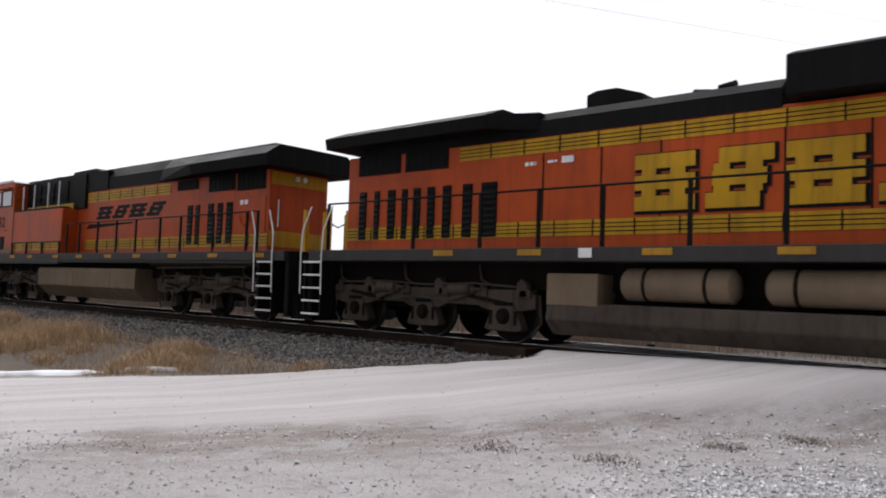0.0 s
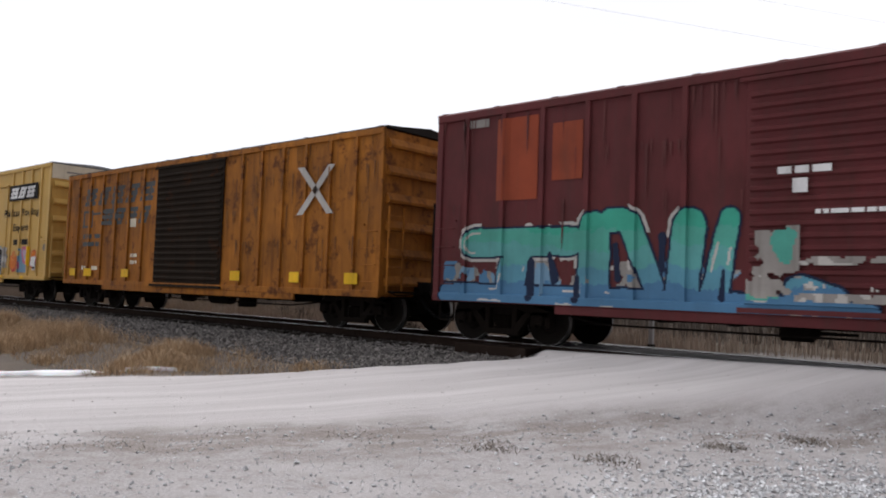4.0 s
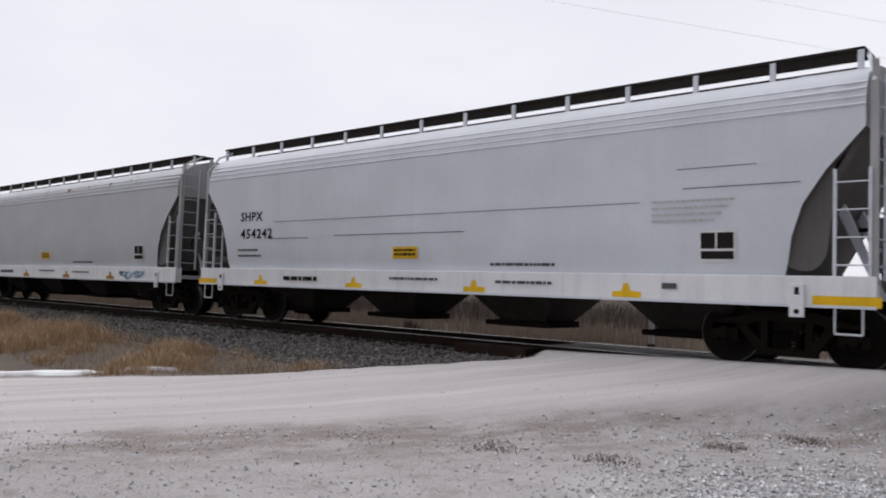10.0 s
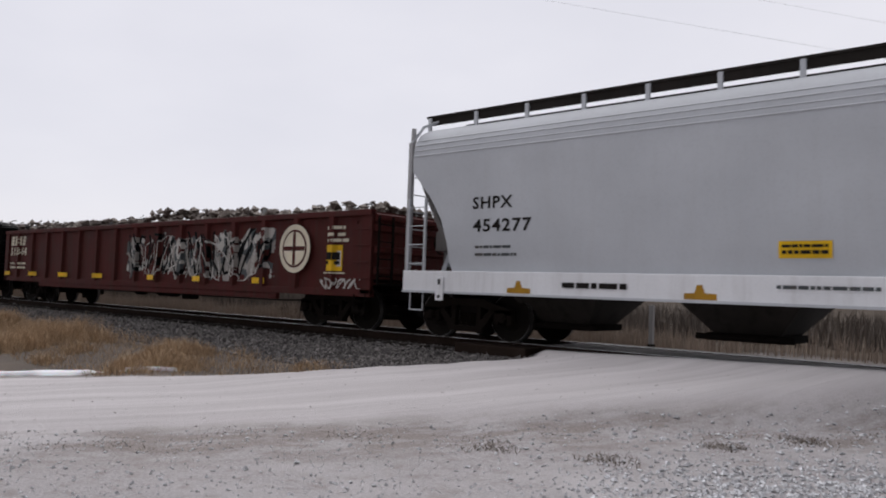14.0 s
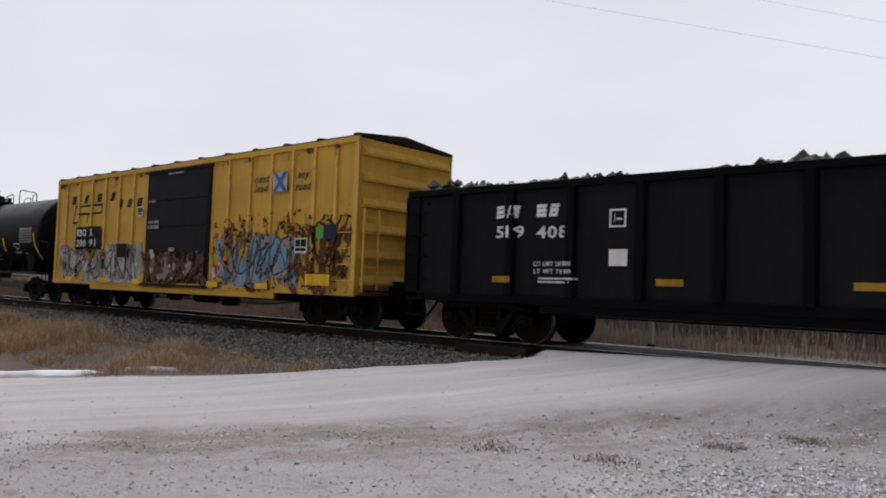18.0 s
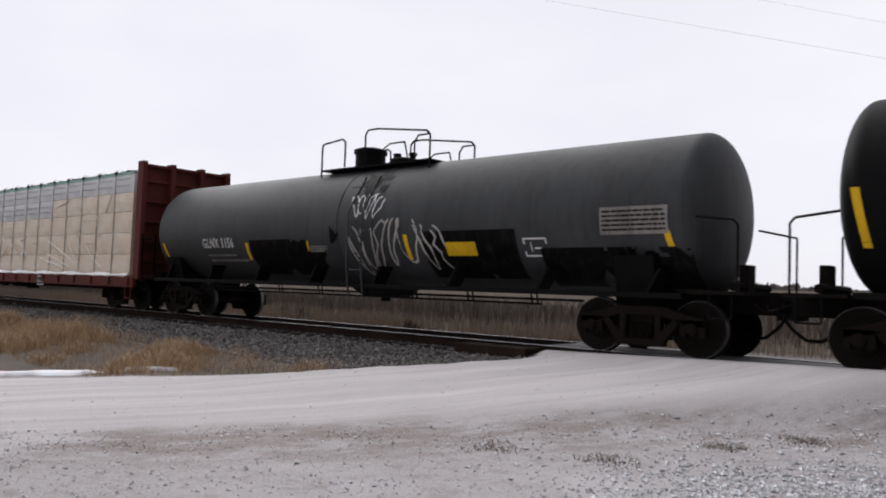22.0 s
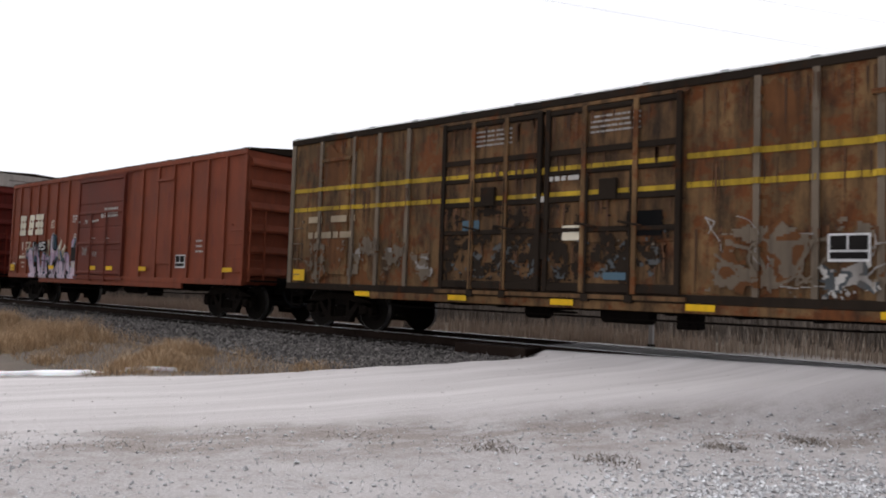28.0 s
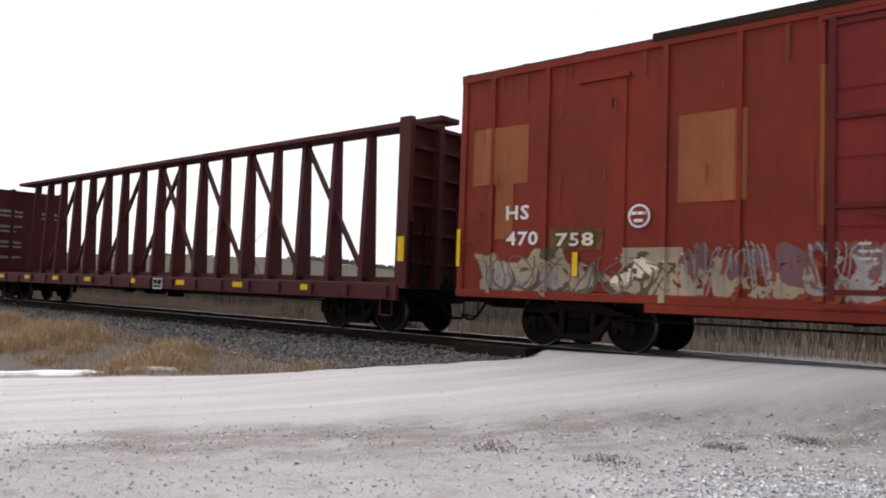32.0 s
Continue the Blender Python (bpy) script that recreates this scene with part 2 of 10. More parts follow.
M = {
    "black": paint("black_paint", (0.006, 0.006, 0.0065), 0.5, dirt=0.4, dirt_col=(0.016, 0.014, 0.013)),
    "tank_black": paint("tank_black", (0.007, 0.007, 0.0075), 0.45, dirt=0.25, dirt_col=(0.012, 0.012, 0.012), bump=0.03),
    "tank_grey": paint("tank_dark_grey", (0.052, 0.055, 0.058), 0.5, dirt=0.35, dirt_col=(0.012, 0.012, 0.012), bump=0.03),
    "tar": paint("tar_black", (0.006, 0.006, 0.006), 0.35),
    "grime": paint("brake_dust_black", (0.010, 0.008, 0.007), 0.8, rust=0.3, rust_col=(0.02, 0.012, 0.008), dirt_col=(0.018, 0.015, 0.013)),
    "bay": paint("dark_hopper_bay", (0.03, 0.026, 0.023), 0.8, fade=0.4, dirt=0.7, dirt_col=(0.01, 0.008, 0.007)),
    "truck": paint("truck_casting_brown_black", (0.014, 0.011, 0.009), 0.85, rust=0.4, rust_col=(0.028, 0.016, 0.01), dirt_col=(0.022, 0.018, 0.015)),
    "tread": paint("worn_wheel_steel", (0.16, 0.155, 0.15), 0.4, metal=0.8, dirt=0.3),
    "wheel": paint("wheel_brown_black", (0.013, 0.011, 0.0095), 0.8, rust=0.25, rust_col=(0.026, 0.015, 0.01), dirt_col=(0.02, 0.016, 0.014)),
    "rail": paint("rail_rust", (0.028, 0.019, 0.015), 0.85, rust=0.5, rust_col=(0.02, 0.013, 0.01)),
    "railtop": paint("rail_polished_top", (0.45, 0.45, 0.46), 0.3, metal=0.9, dirt=0.1),
    "white": paint("white_paint", (0.72, 0.72, 0.72), 0.55, dirt=0.25),
    "cream": paint("cream_paint", (0.72, 0.66, 0.52), 0.55, dirt=0.2),
    "yellow": paint("safety_yellow", (0.80, 0.48, 0.015), 0.5, dirt=0.25),
    "stripe": paint("grimy_yellow_stripe", (0.50, 0.33, 0.03), 0.6, fade=0.3, dirt=0.8, dirt_col=(0.09, 0.06, 0.02), soot=0.5),
    "silver": paint("silver_grab_iron", (0.6, 0.6, 0.6), 0.5, dirt=0.2),
    "loco_orange": paint("loco_orange", (0.37, 0.056, 0.008), 0.45, soot=0.12, soot_col=(0.05, 0.02, 0.014), dirt=0.5, dirt_col=(0.10, 0.03, 0.012), bump=0.05),
    "loco_yellow": paint("loco_yellow", (0.40, 0.22, 0.008), 0.45, dirt=0.6, dirt_col=(0.10, 0.055, 0.015), bump=0.05),
    "loco_black": paint("loco_black", (0.0075, 0.0075, 0.008), 0.5, dirt=0.4, dirt_col=(0.02, 0.018, 0.016), bump=0.05),
    "loco_sill": paint("loco_grey_sill", (0.034, 0.032, 0.032), 0.6, dirt=0.5, dirt_col=(0.06, 0.05, 0.04)),
    "tank_dust": paint("tan_road_dust", (0.155, 0.115, 0.078), 0.85, fade=0.2, dirt=0.35, dirt_col=(0.07, 0.052, 0.038), bump=0.03),
    "dust": paint("dusty_tan_tank", (0.20, 0.15, 0.10), 0.8, fade=0.3, dirt=0.7, dirt_col=(0.06, 0.045, 0.034), bump=0.05),
    "loco_truck": paint("dusty_loco_truck", (0.058, 0.047, 0.038), 0.85, fade=0.35, dirt=0.85, dirt_col=(0.018, 0.014, 0.012)),
    "maroon": paint("maroon_paint", (0.112, 0.027, 0.029), 0.6, soot=0.3, soot_col=(0.05, 0.02, 0.014), rust=0.15, dirt=0.3),
    "maroon_patch": paint("red_brown_patch", (0.26, 0.055, 0.026), 0.65, dirt=0.3),
    "orange_box": paint("faded_orange_yellow", (0.36, 0.135, 0.02), 0.65, fade=0.3, soot=0.4, soot_col=(0.13, 0.045, 0.012), rust=0.6, rust_col=(0.12, 0.04, 0.011), dirt=0.75, dirt_col=(0.12, 0.042, 0.012)),
    # buff and yellow posts: side paint lightened, as if the ribs catch light
    "buff_post": paint("lit_buff_post", (0.66, 0.44, 0.15), 0.55, fade=0.12, dirt=0.25, dirt_col=(0.25, 0.15, 0.05)),
    "yellow_post": paint("lit_yellow_post", (0.68, 0.42, 0.085), 0.6, fade=0.15, rust=0.3, rust_col=(0.12, 0.05, 0.015), dirt=0.35, dirt_col=(0.2, 0.1, 0.025)),
    "door_black": paint("dull_black_door", (0.017, 0.0165, 0.0185), 0.6, dirt=0.5, dirt_col=(0.03, 0.028, 0.028), bump=0.05),
    "hs_door": paint("crimson_door_paint", (0.185, 0.022, 0.02), 0.55, fade=0.15, rust=0.1, dirt=0.35, dirt_col=(0.08, 0.018, 0.014)),
    "hs_beam": paint("crimson_door_beam", (0.11, 0.017, 0.015), 0.6, fade=0.2, dirt=0.4, dirt_col=(0.05, 0.015, 0.012)),
    "oxide_door": paint("dull_oxide_door", (0.15, 0.036, 0.022), 0.65, fade=0.2, rust=0.2, dirt=0.4),
    "ochre": paint("dirty_ochre_reflector", (0.36, 0.19, 0.02), 0.6, dirt=0.6, dirt_col=(0.08, 0.05, 0.02)),
    "hopper_sill": paint("hopper_sill_white", (0.80, 0.81, 0.83), 0.6, fade=0.06, dirt=0.35, dirt_col=(0.45, 0.43, 0.42), bump=0.02),
    "hopper_post": paint("hopper_post_grey", (0.40, 0.40, 0.41), 0.6, fade=0.15, dirt=0.4, dirt_col=(0.16, 0.15, 0.14)),
    "buff": paint("buff_yellow", (0.60, 0.38, 0.11), 0.55, fade=0.1, dirt=0.18, dirt_col=(0.25, 0.15, 0.05)),
    "box_yellow": paint("box_yellow", (0.62, 0.36, 0.055), 0.6, fade=0.15, rust=0.2, rust_col=(0.12, 0.05, 0.015), dirt=0.3, dirt_col=(0.2, 0.1, 0.025)),
    "brown_door": paint("sooty_door_brown", (0.15, 0.085, 0.04), 0.75, fade=0.4, rust=0.6, rust_col=(0.14, 0.052, 0.02), dirt=0.9, dirt_col=(0.02, 0.014, 0.01), soot=0.92),
    "brown": paint("olive_brown_paint", (0.18, 0.105, 0.048), 0.75, fade=0.4, soot=0.85, soot_col=(0.03, 0.02, 0.014), rust=0.75, rust_col=(0.155, 0.055, 0.02), dirt=0.85, dirt_col=(0.032, 0.021, 0.014)),
    "rustpanel": paint("rust_orange_panel", (0.145, 0.062, 0.025), 0.8, fade=0.4, rust=0.4, rust_col=(0.06, 0.025, 0.012), dirt=0.7, dirt_col=(0.04, 0.025, 0.015)),
    "brown_dark": paint("sooty_brown", (0.028, 0.021, 0.016), 0.8, rust=0.5, rust_col=(0.05, 0.022, 0.011), dirt=0.5, dirt_col=(0.012, 0.01, 0.009)),
    "oxide_paint": paint("oxide_red_paint", (0.228, 0.058, 0.028), 0.65, soot=0.22, soot_col=(0.05, 0.02, 0.014), fade=0.15, rust=0.2, dirt=0.25),
    # end red darkened for the shade between cars, grime runs over it
    "hs_end_shaded": paint("shaded_brick_red_end", (0.115, 0.019, 0.014), 0.7, fade=0.15, rust=0.1, dirt=0.5, dirt_col=(0.03, 0.012, 0.01)),
    "hs": paint("brick_red_paint", (0.205, 0.03, 0.017), 0.6, soot=0.2, soot_col=(0.05, 0.02, 0.014), fade=0.18, rust=0.15, dirt=0.2, dirt_col=(0.12, 0.03, 0.02)),
    "hs_patch": paint("tan_red_patch", (0.30, 0.10, 0.04), 0.7, dirt=0.3),
    "gondola_red": paint("gondola_oxide_red", (0.075, 0.014, 0.0125), 0.7, soot=0.6, soot_col=(0.05, 0.02, 0.014), rust=0.3, dirt=0.4),
    "gondola_panel": paint("gondola_dull_black_sheet", (0.0135, 0.0138, 0.0155), 0.6, rust=0.05, rust_col=(0.02, 0.012, 0.008), dirt=0.5, dirt_col=(0.007, 0.007, 0.008), soot=0.4, soot_col=(0.006, 0.006, 0.007)),
    "gondola_black": paint("gondola_black", (0.0036, 0.0038, 0.0045), 0.5, rust=0.05, rust_col=(0.02, 0.012, 0.008), dirt=0.3, dirt_col=(0.007, 0.007, 0.008)),
    "beam_red": paint("center_beam_maroon", (0.075, 0.018, 0.018), 0.6, rust=0.2, dirt=0.4),
    "flat_red": paint("flat_car_oxide_red", (0.11, 0.024, 0.019), 0.65, rust=0.3, dirt=0.4),
    "hopper": paint("hopper_light_grey", (0.66, 0.69, 0.745), 0.55, fade=0.06, dirt=0.1, dirt_col=(0.42, 0.40, 0.39), bump=0.02),
    "hopper_b": paint("hopper_mid_grey", (0.52, 0.54, 0.57), 0.55, fade=0.06, rust=0.0, dirt=0.1, dirt_col=(0.38, 0.365, 0.35), bump=0.02),
    # hopper_end: its dark grey holds the shade of the open car ends
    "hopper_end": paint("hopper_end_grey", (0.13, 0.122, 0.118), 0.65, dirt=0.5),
    "roofwalk": paint("roofwalk_dark", (0.025, 0.022, 0.02), 0.7, rust=0.3, rust_col=(0.035, 0.018, 0.01)),
    "galv": paint("galvanised_roof", (0.30, 0.31, 0.32), 0.5, metal=0.4, rust=0.25, dirt=0.4),
    "teal": paint("spray_teal", (0.05, 0.36, 0.26), 0.5, dirt=0.1),
    "teal_light": paint("spray_light_teal", (0.085, 0.36, 0.29), 0.5, dirt=0.12),
    "teal_mist": paint("spray_misty_teal", (0.11, 0.35, 0.34), 0.5, dirt=0.15),
    "teal_blue": paint("spray_teal_blue", (0.10, 0.28, 0.37), 0.5, dirt=0.15),
    "tan": paint("spray_tan", (0.36, 0.29, 0.20), 0.65, fade=0.3, dirt=0.4),
    "olive": paint("spray_olive", (0.10, 0.085, 0.045), 0.65, fade=0.3, dirt=0.3),
    "mauve": paint("spray_mauve", (0.17, 0.095, 0.105), 0.65, fade=0.3, dirt=0.3),
    "blue": paint("spray_blue", (0.075, 0.19, 0.33), 0.5, dirt=0.15),
    "navy": paint("spray_navy", (0.012, 0.02, 0.05), 0.5, dirt=0.0),
    "skyblue": paint("spray_sky_blue", (0.17, 0.30, 0.42), 0.55, dirt=0.2),
    "pale": paint("spray_pale_grey", (0.50, 0.48, 0.45), 0.6, fade=0.25, dirt=0.3),
    "chalk": paint("spray_chalk_grey", (0.30, 0.28, 0.26), 0.7, fade=0.4, dirt=0.5),
    "lilac": paint("spray_lilac", (0.45, 0.33, 0.45), 0.6, dirt=0.15),
    "lilac_pale": paint("spray_pale_lilac", (0.52, 0.42, 0.50), 0.6, dirt=0.2),
    "slate": paint("spray_slate", (0.075, 0.13, 0.17), 0.6, dirt=0.2),
    "pale_warm": paint("spray_warm_pale", (0.46, 0.43, 0.39), 0.6, fade=0.25, dirt=0.4),
    "dusk_pink": paint("spray_dusk_pink", (0.36, 0.13, 0.14), 0.65, fade=0.3, dirt=0.4),
    "pink": paint("spray_pink", (0.55, 0.13, 0.22), 0.6, dirt=0.2),
    "red": paint("spray_red", (0.45, 0.04, 0.03), 0.55, dirt=0.1),
    "orange": paint("spray_orange", (0.65, 0.17, 0.02), 0.55, dirt=0.1),
    "green": paint("spray_green", (0.12, 0.42, 0.06), 0.55, dirt=0.1),
    "ink": paint("stencil_black", (0.02, 0.018, 0.017), 0.6, dirt=0.0),
    "steelblue": paint("sign_blue", (0.06, 0.13, 0.36), 0.5, dirt=0.1),
    "greyblue": paint("faded_logo_grey_blue", (0.075, 0.085, 0.09), 0.6, fade=0.3, dirt=0.3, dirt_col=(0.2, 0.1, 0.03)),
    "scrap": stones("scrap_metal", (0.015, 0.014, 0.014), (0.15, 0.145, 0.14), 0.7),
    "post_brown": paint("grey_brown_post", (0.17, 0.135, 0.10), 0.75, fade=0.3, rust=0.3, rust_col=(0.10, 0.04, 0.018), dirt=0.6),
    "run_rust": stones("rust_run", (0.06, 0.03, 0.016), (0.16, 0.07, 0.028)),
    "run_yellow": stones("rust_run_on_yellow", (0.22, 0.10, 0.02), (0.48, 0.26, 0.045)),
    "run_orange": stones("rust_run_on_orange", (0.13, 0.05, 0.013), (0.29, 0.12, 0.022)),
    "run_red": stones("grime_run_on_red", (0.155, 0.032, 0.022), (0.23, 0.05, 0.032)),
    "run_maroon": stones("grime_run_on_maroon", (0.09, 0.024, 0.024), (0.13, 0.036, 0.034)),
    "run_grey": stones("dust_run_on_grey", (0.42, 0.41, 0.40), (0.62, 0.62, 0.63)),
    "scrap_rust": stones("rusty_scrap", (0.05, 0.032, 0.024), (0.42, 0.37, 0.32), 0.8),
}


def glass(name):
    m, n, l, b = nodes_of(name)
    b.inputs["Base Color"].default_value = (0.03, 0.035, 0.04, 1)
    b.inputs["Roughness"].default_value = 0.06
    b.inputs["Coat Weight"].default_value = 0.6
    return m


M["glass"] = glass("cab_glass_dark")


def wrap_film():
    """Lumber wrap: cream sheet, faintly printed, wrinkled."""
    m, n, l, b = nodes_of("cream_lumber_wrap")
    tc = n.new("ShaderNodeTexCoord").outputs["Object"]
    a = noise_node(n, l, tc, 1.3, 6, 0.6)
    c = mix_node(n, l, step_node(n, l, a, 0.35, 0.7), (0.70, 0.565, 0.42), (0.82, 0.70, 0.56))
    c = mix_node(n, l, step_node(n, l, noise_node(n, l, tc, 3.0, 8, 0.7, squash=(0.6, 1, 1.6)), 0.5, 0.72), c, (0.84, 0.81, 0.77))
    l.new(c, b.inputs["Base Color"])
    b.inputs["Roughness"].default_value = 0.42
    w = noise_node(n, l, tc, 5, 6, 0.65, squash=(0.7, 1, 1.6))
    bp = n.new("ShaderNodeBump")
    bp.inputs["Strength"].default_value, bp.inputs["Distance"].default_value = 0.5, 0.03
    l.new(w, bp.inputs["Height"])
    l.new(bp.outputs["Normal"], b.inputs["Normal"])
    return m


M["wrap"] = wrap_film()
M["print_grey"] = paint("faded_wrap_print", (0.46, 0.48, 0.48), 0.5, fade=0.3, dirt=0.2)
M["wrap_white"] = paint("white_translucent_wrap", (0.74, 0.74, 0.76), 0.4, fade=0.2, dirt=0.25, dirt_col=(0.4, 0.36, 0.3), bump=0.5)
M["wrap_green"] = paint("green_wrap_edge", (0.26, 0.42, 0.37), 0.45, dirt=0.2)
M["strap"] = paint("dark_strap", (0.03, 0.03, 0.03), 0.6)
M["film"] = paint("cream_clear_film", (0.86, 0.79, 0.69), 0.35, fade=0.1, dirt=0.1)

# ---------- the ground: skewed gravel road over a single track ----------
TY = 12.75                      # centre line of the track
CA, SA = math.cos(radians(41.19)), math.sin(radians(41.19))


def uv_of(x, y):
    """Along and away, as seen from beside the road."""
    return x * CA + y * SA, -x * SA + y * CA


def xy_of(u, v):
    return u * CA - v * SA, u * SA + v * CA


def sm(e0, e1, x):
    t = np.clip((np.asarray(x, float) - e0) / (e1 - e0), 0, 1)
    return t * t * (3 - 2 * t)


def road_low(u):
    return np.interp(u, [-30, -4.4, 0, 2.25, 4, 6, 12, 20], [1.6, 7.9, 8.8, 9.2, 9.3, 9.3, 9.1, 9.0])


def road_left(y):
    """Where the road ends towards the grass and the ballast."""
    return np.interp(y, [-40, 4.46, 6.0, 7.4, 8.9, 10.2, 10.8, 11.25, 11.75, 40], [-48, -12.6, -11.3, -9.8, -8.7, -7.75, -7.45, -7.65, -7.95, -8.2])


def road_mask(x, y):
    u, v = uv_of(x, y)
    return sm(-0.5, 0.5, v - road_low(u)) * sm(-0.22, 0.25, x - road_left(y)) * (1 - sm(19, 24, y))


def wob(x, y, s, k):
    return (np.sin(x * s + k) * np.cos(y * s * 1.3 + 2 * k) + np.sin((x + y) * s * 0.63 + 3 * k)) * 0.5


def height(x, y):
    x, y = np.asarray(x, float), np.asarray(y, float)
    d = np.abs(y - TY)
    near = np.interp(y, [-60, 4, 9.9, 11.45, 11.7, 14.0, 16.2, 17.5, 26, 60, 200, 480, 900, 3000],
                     [-0.66, -0.64, -0.50, -0.235, -0.20, -0.20, -0.62, -0.6, -0.5, -0.9, -1.0, 6.0, 15.0, 30.0])
    r = np.hypot(x, y)
    near = near + np.interp(r, [330, 820, 3500], [0, 22, 60]) * sm(0.72, 1.25, -x / np.maximum(y, 1)) * sm(110, 260, y)
    flush = np.interp(y, [3, 6, 9, 11.1, 11.75, 12.1, 13.4, 14.3, 18, 24], [-0.64, -0.52, -0.24, -0.045, -0.06, -0.11, -0.11, -0.13, -0.62, -0.6])
    crest = np.interp(x, [-9, -7.3, -2.4, 6, 30], [-0.06, -0.03, 0.10, 0.16, 0.0])
    flush = flush + crest * sm(8.6, 11.2, y) * sm(11.86, 11.6, y) + 0.05 * sm(10.4, 11.2, y) * sm(11.86, 11.6, y)
    k = road_mask(x, y)
    h = near * (1 - k) + flush * k
    lump = 0.02 * wob(x, y, 2.3, 1.1) + 0.012 * wob(x, y, 5.1, 0.4)
    flat = 1 - 0.85 * sm(2.2, 1.4, d)
    return h + lump * flat * (1 - 0.5 * k)


def ground_material():
    m, n, l, b = nodes_of("gravel_and_winter_field")
    tc = n.new("ShaderNodeTexCoord").outputs["Object"]
    at_road = n.new("ShaderNodeAttribute")
    at_road.attribute_name = "road"
    at_far = n.new("ShaderNodeAttribute")
    at_far.attribute_name = "field"
    at_bal = n.new("ShaderNodeAttribute")
    at_bal.attribute_name = "ballast"
    turn = n.new("ShaderNodeMapping")
    turn.inputs["Rotation"].default_value = (0, 0, radians(-59.5))
    l.new(tc, turn.inputs["Vector"])
    fine = noise_node(n, l, tc, 42, 5, 0.7)
    mid = noise_node(n, l, tc, 6, 6, 0.65)
    broad = noise_node(n, l, tc, 0.6, 5, 0.6)
    ruts = noise_node(n, l, turn.outputs["Vector"], 1.0, 5, 0.6, squash=(0.10, 2.6, 1))
    tracks = noise_node(n, l, turn.outputs["Vector"], 1.0, 6, 0.7, squash=(0.35, 9.0, 1))
    gravel = mix_node(n, l, step_node(n, l, fine, 0.3, 0.7), (0.30, 0.281, 0.283), (0.54, 0.513, 0.517))
    gravel = mix_node(n, l, step_node(n, l, mid, 0.5, 0.72), gravel, (0.31, 0.278, 0.264))
    gravel = mix_node(n, l, step_node(n, l, broad, 0.48, 0.66), gravel, (0.49, 0.467, 0.47))
    road = mix_node(n, l, step_node(n, l, ruts, 0.35, 0.65), (0.485, 0.459, 0.461), (0.60, 0.571, 0.574))
    road = mix_node(n, l, step_node(n, l, tracks, 0.56, 0.80), road, (0.405, 0.38, 0.38))
    road = mix_node(n, l, step_node(n, l, fine, 0.66, 0.82), road, (0.35, 0.33, 0.33))
    near = mix_node(n, l, at_road.outputs["Fac"], gravel, road)
    at_worn = n.new("ShaderNodeAttribute")
    at_worn.attribute_name = "worn"
    soil = mix_node(n, l, step_node(n, l, fine, 0.3, 0.7), (0.20, 0.175, 0.162), (0.39, 0.352, 0.335))
    patchy = n.new("ShaderNodeMath")
    patchy.operation = "MULTIPLY"
    l.new(at_worn.outputs["Fac"], patchy.inputs[0])
    l.new(step_node(n, l, noise_node(n, l, turn.outputs["Vector"], 1.0, 6, 0.65, squash=(0.9, 2.6, 1)), 0.44, 0.60), patchy.inputs[1])
    near = mix_node(n, l, patchy.outputs[0], near, soil)
    bal = mix_node(n, l, step_node(n, l, fine, 0.35, 0.7), (0.045, 0.042, 0.042), (0.15, 0.14, 0.135))
    near = mix_node(n, l, at_bal.outputs["Fac"], near, bal)
    far = mix_node(n, l, step_node(n, l, noise_node(n, l, tc, 0.35, 7, 0.7), 0.35, 0.68), (0.06, 0.05, 0.042), (0.125, 0.1, 0.078))
    far = mix_node(n, l, step_node(n, l, noise_node(n, l, tc, 0.02, 5), 0.55, 0.7), far, (0.10, 0.09, 0.08))
    c = mix_node(n, l, at_far.outputs["Fac"], near, far)
    l.new(c, b.inputs["Base Color"])
    b.inputs["Roughness"].default_value = 0.95
    b.inputs["Specular IOR Level"].default_value = 0.03
    bp = n.new("ShaderNodeBump")
    bp.inputs["Strength"].default_value, bp.inputs["Distance"].default_value = 0.7, 0.03
    l.new(fine, bp.inputs["Height"])
    l.new(bp.outputs["Normal"], b.inputs["Normal"])
    return m


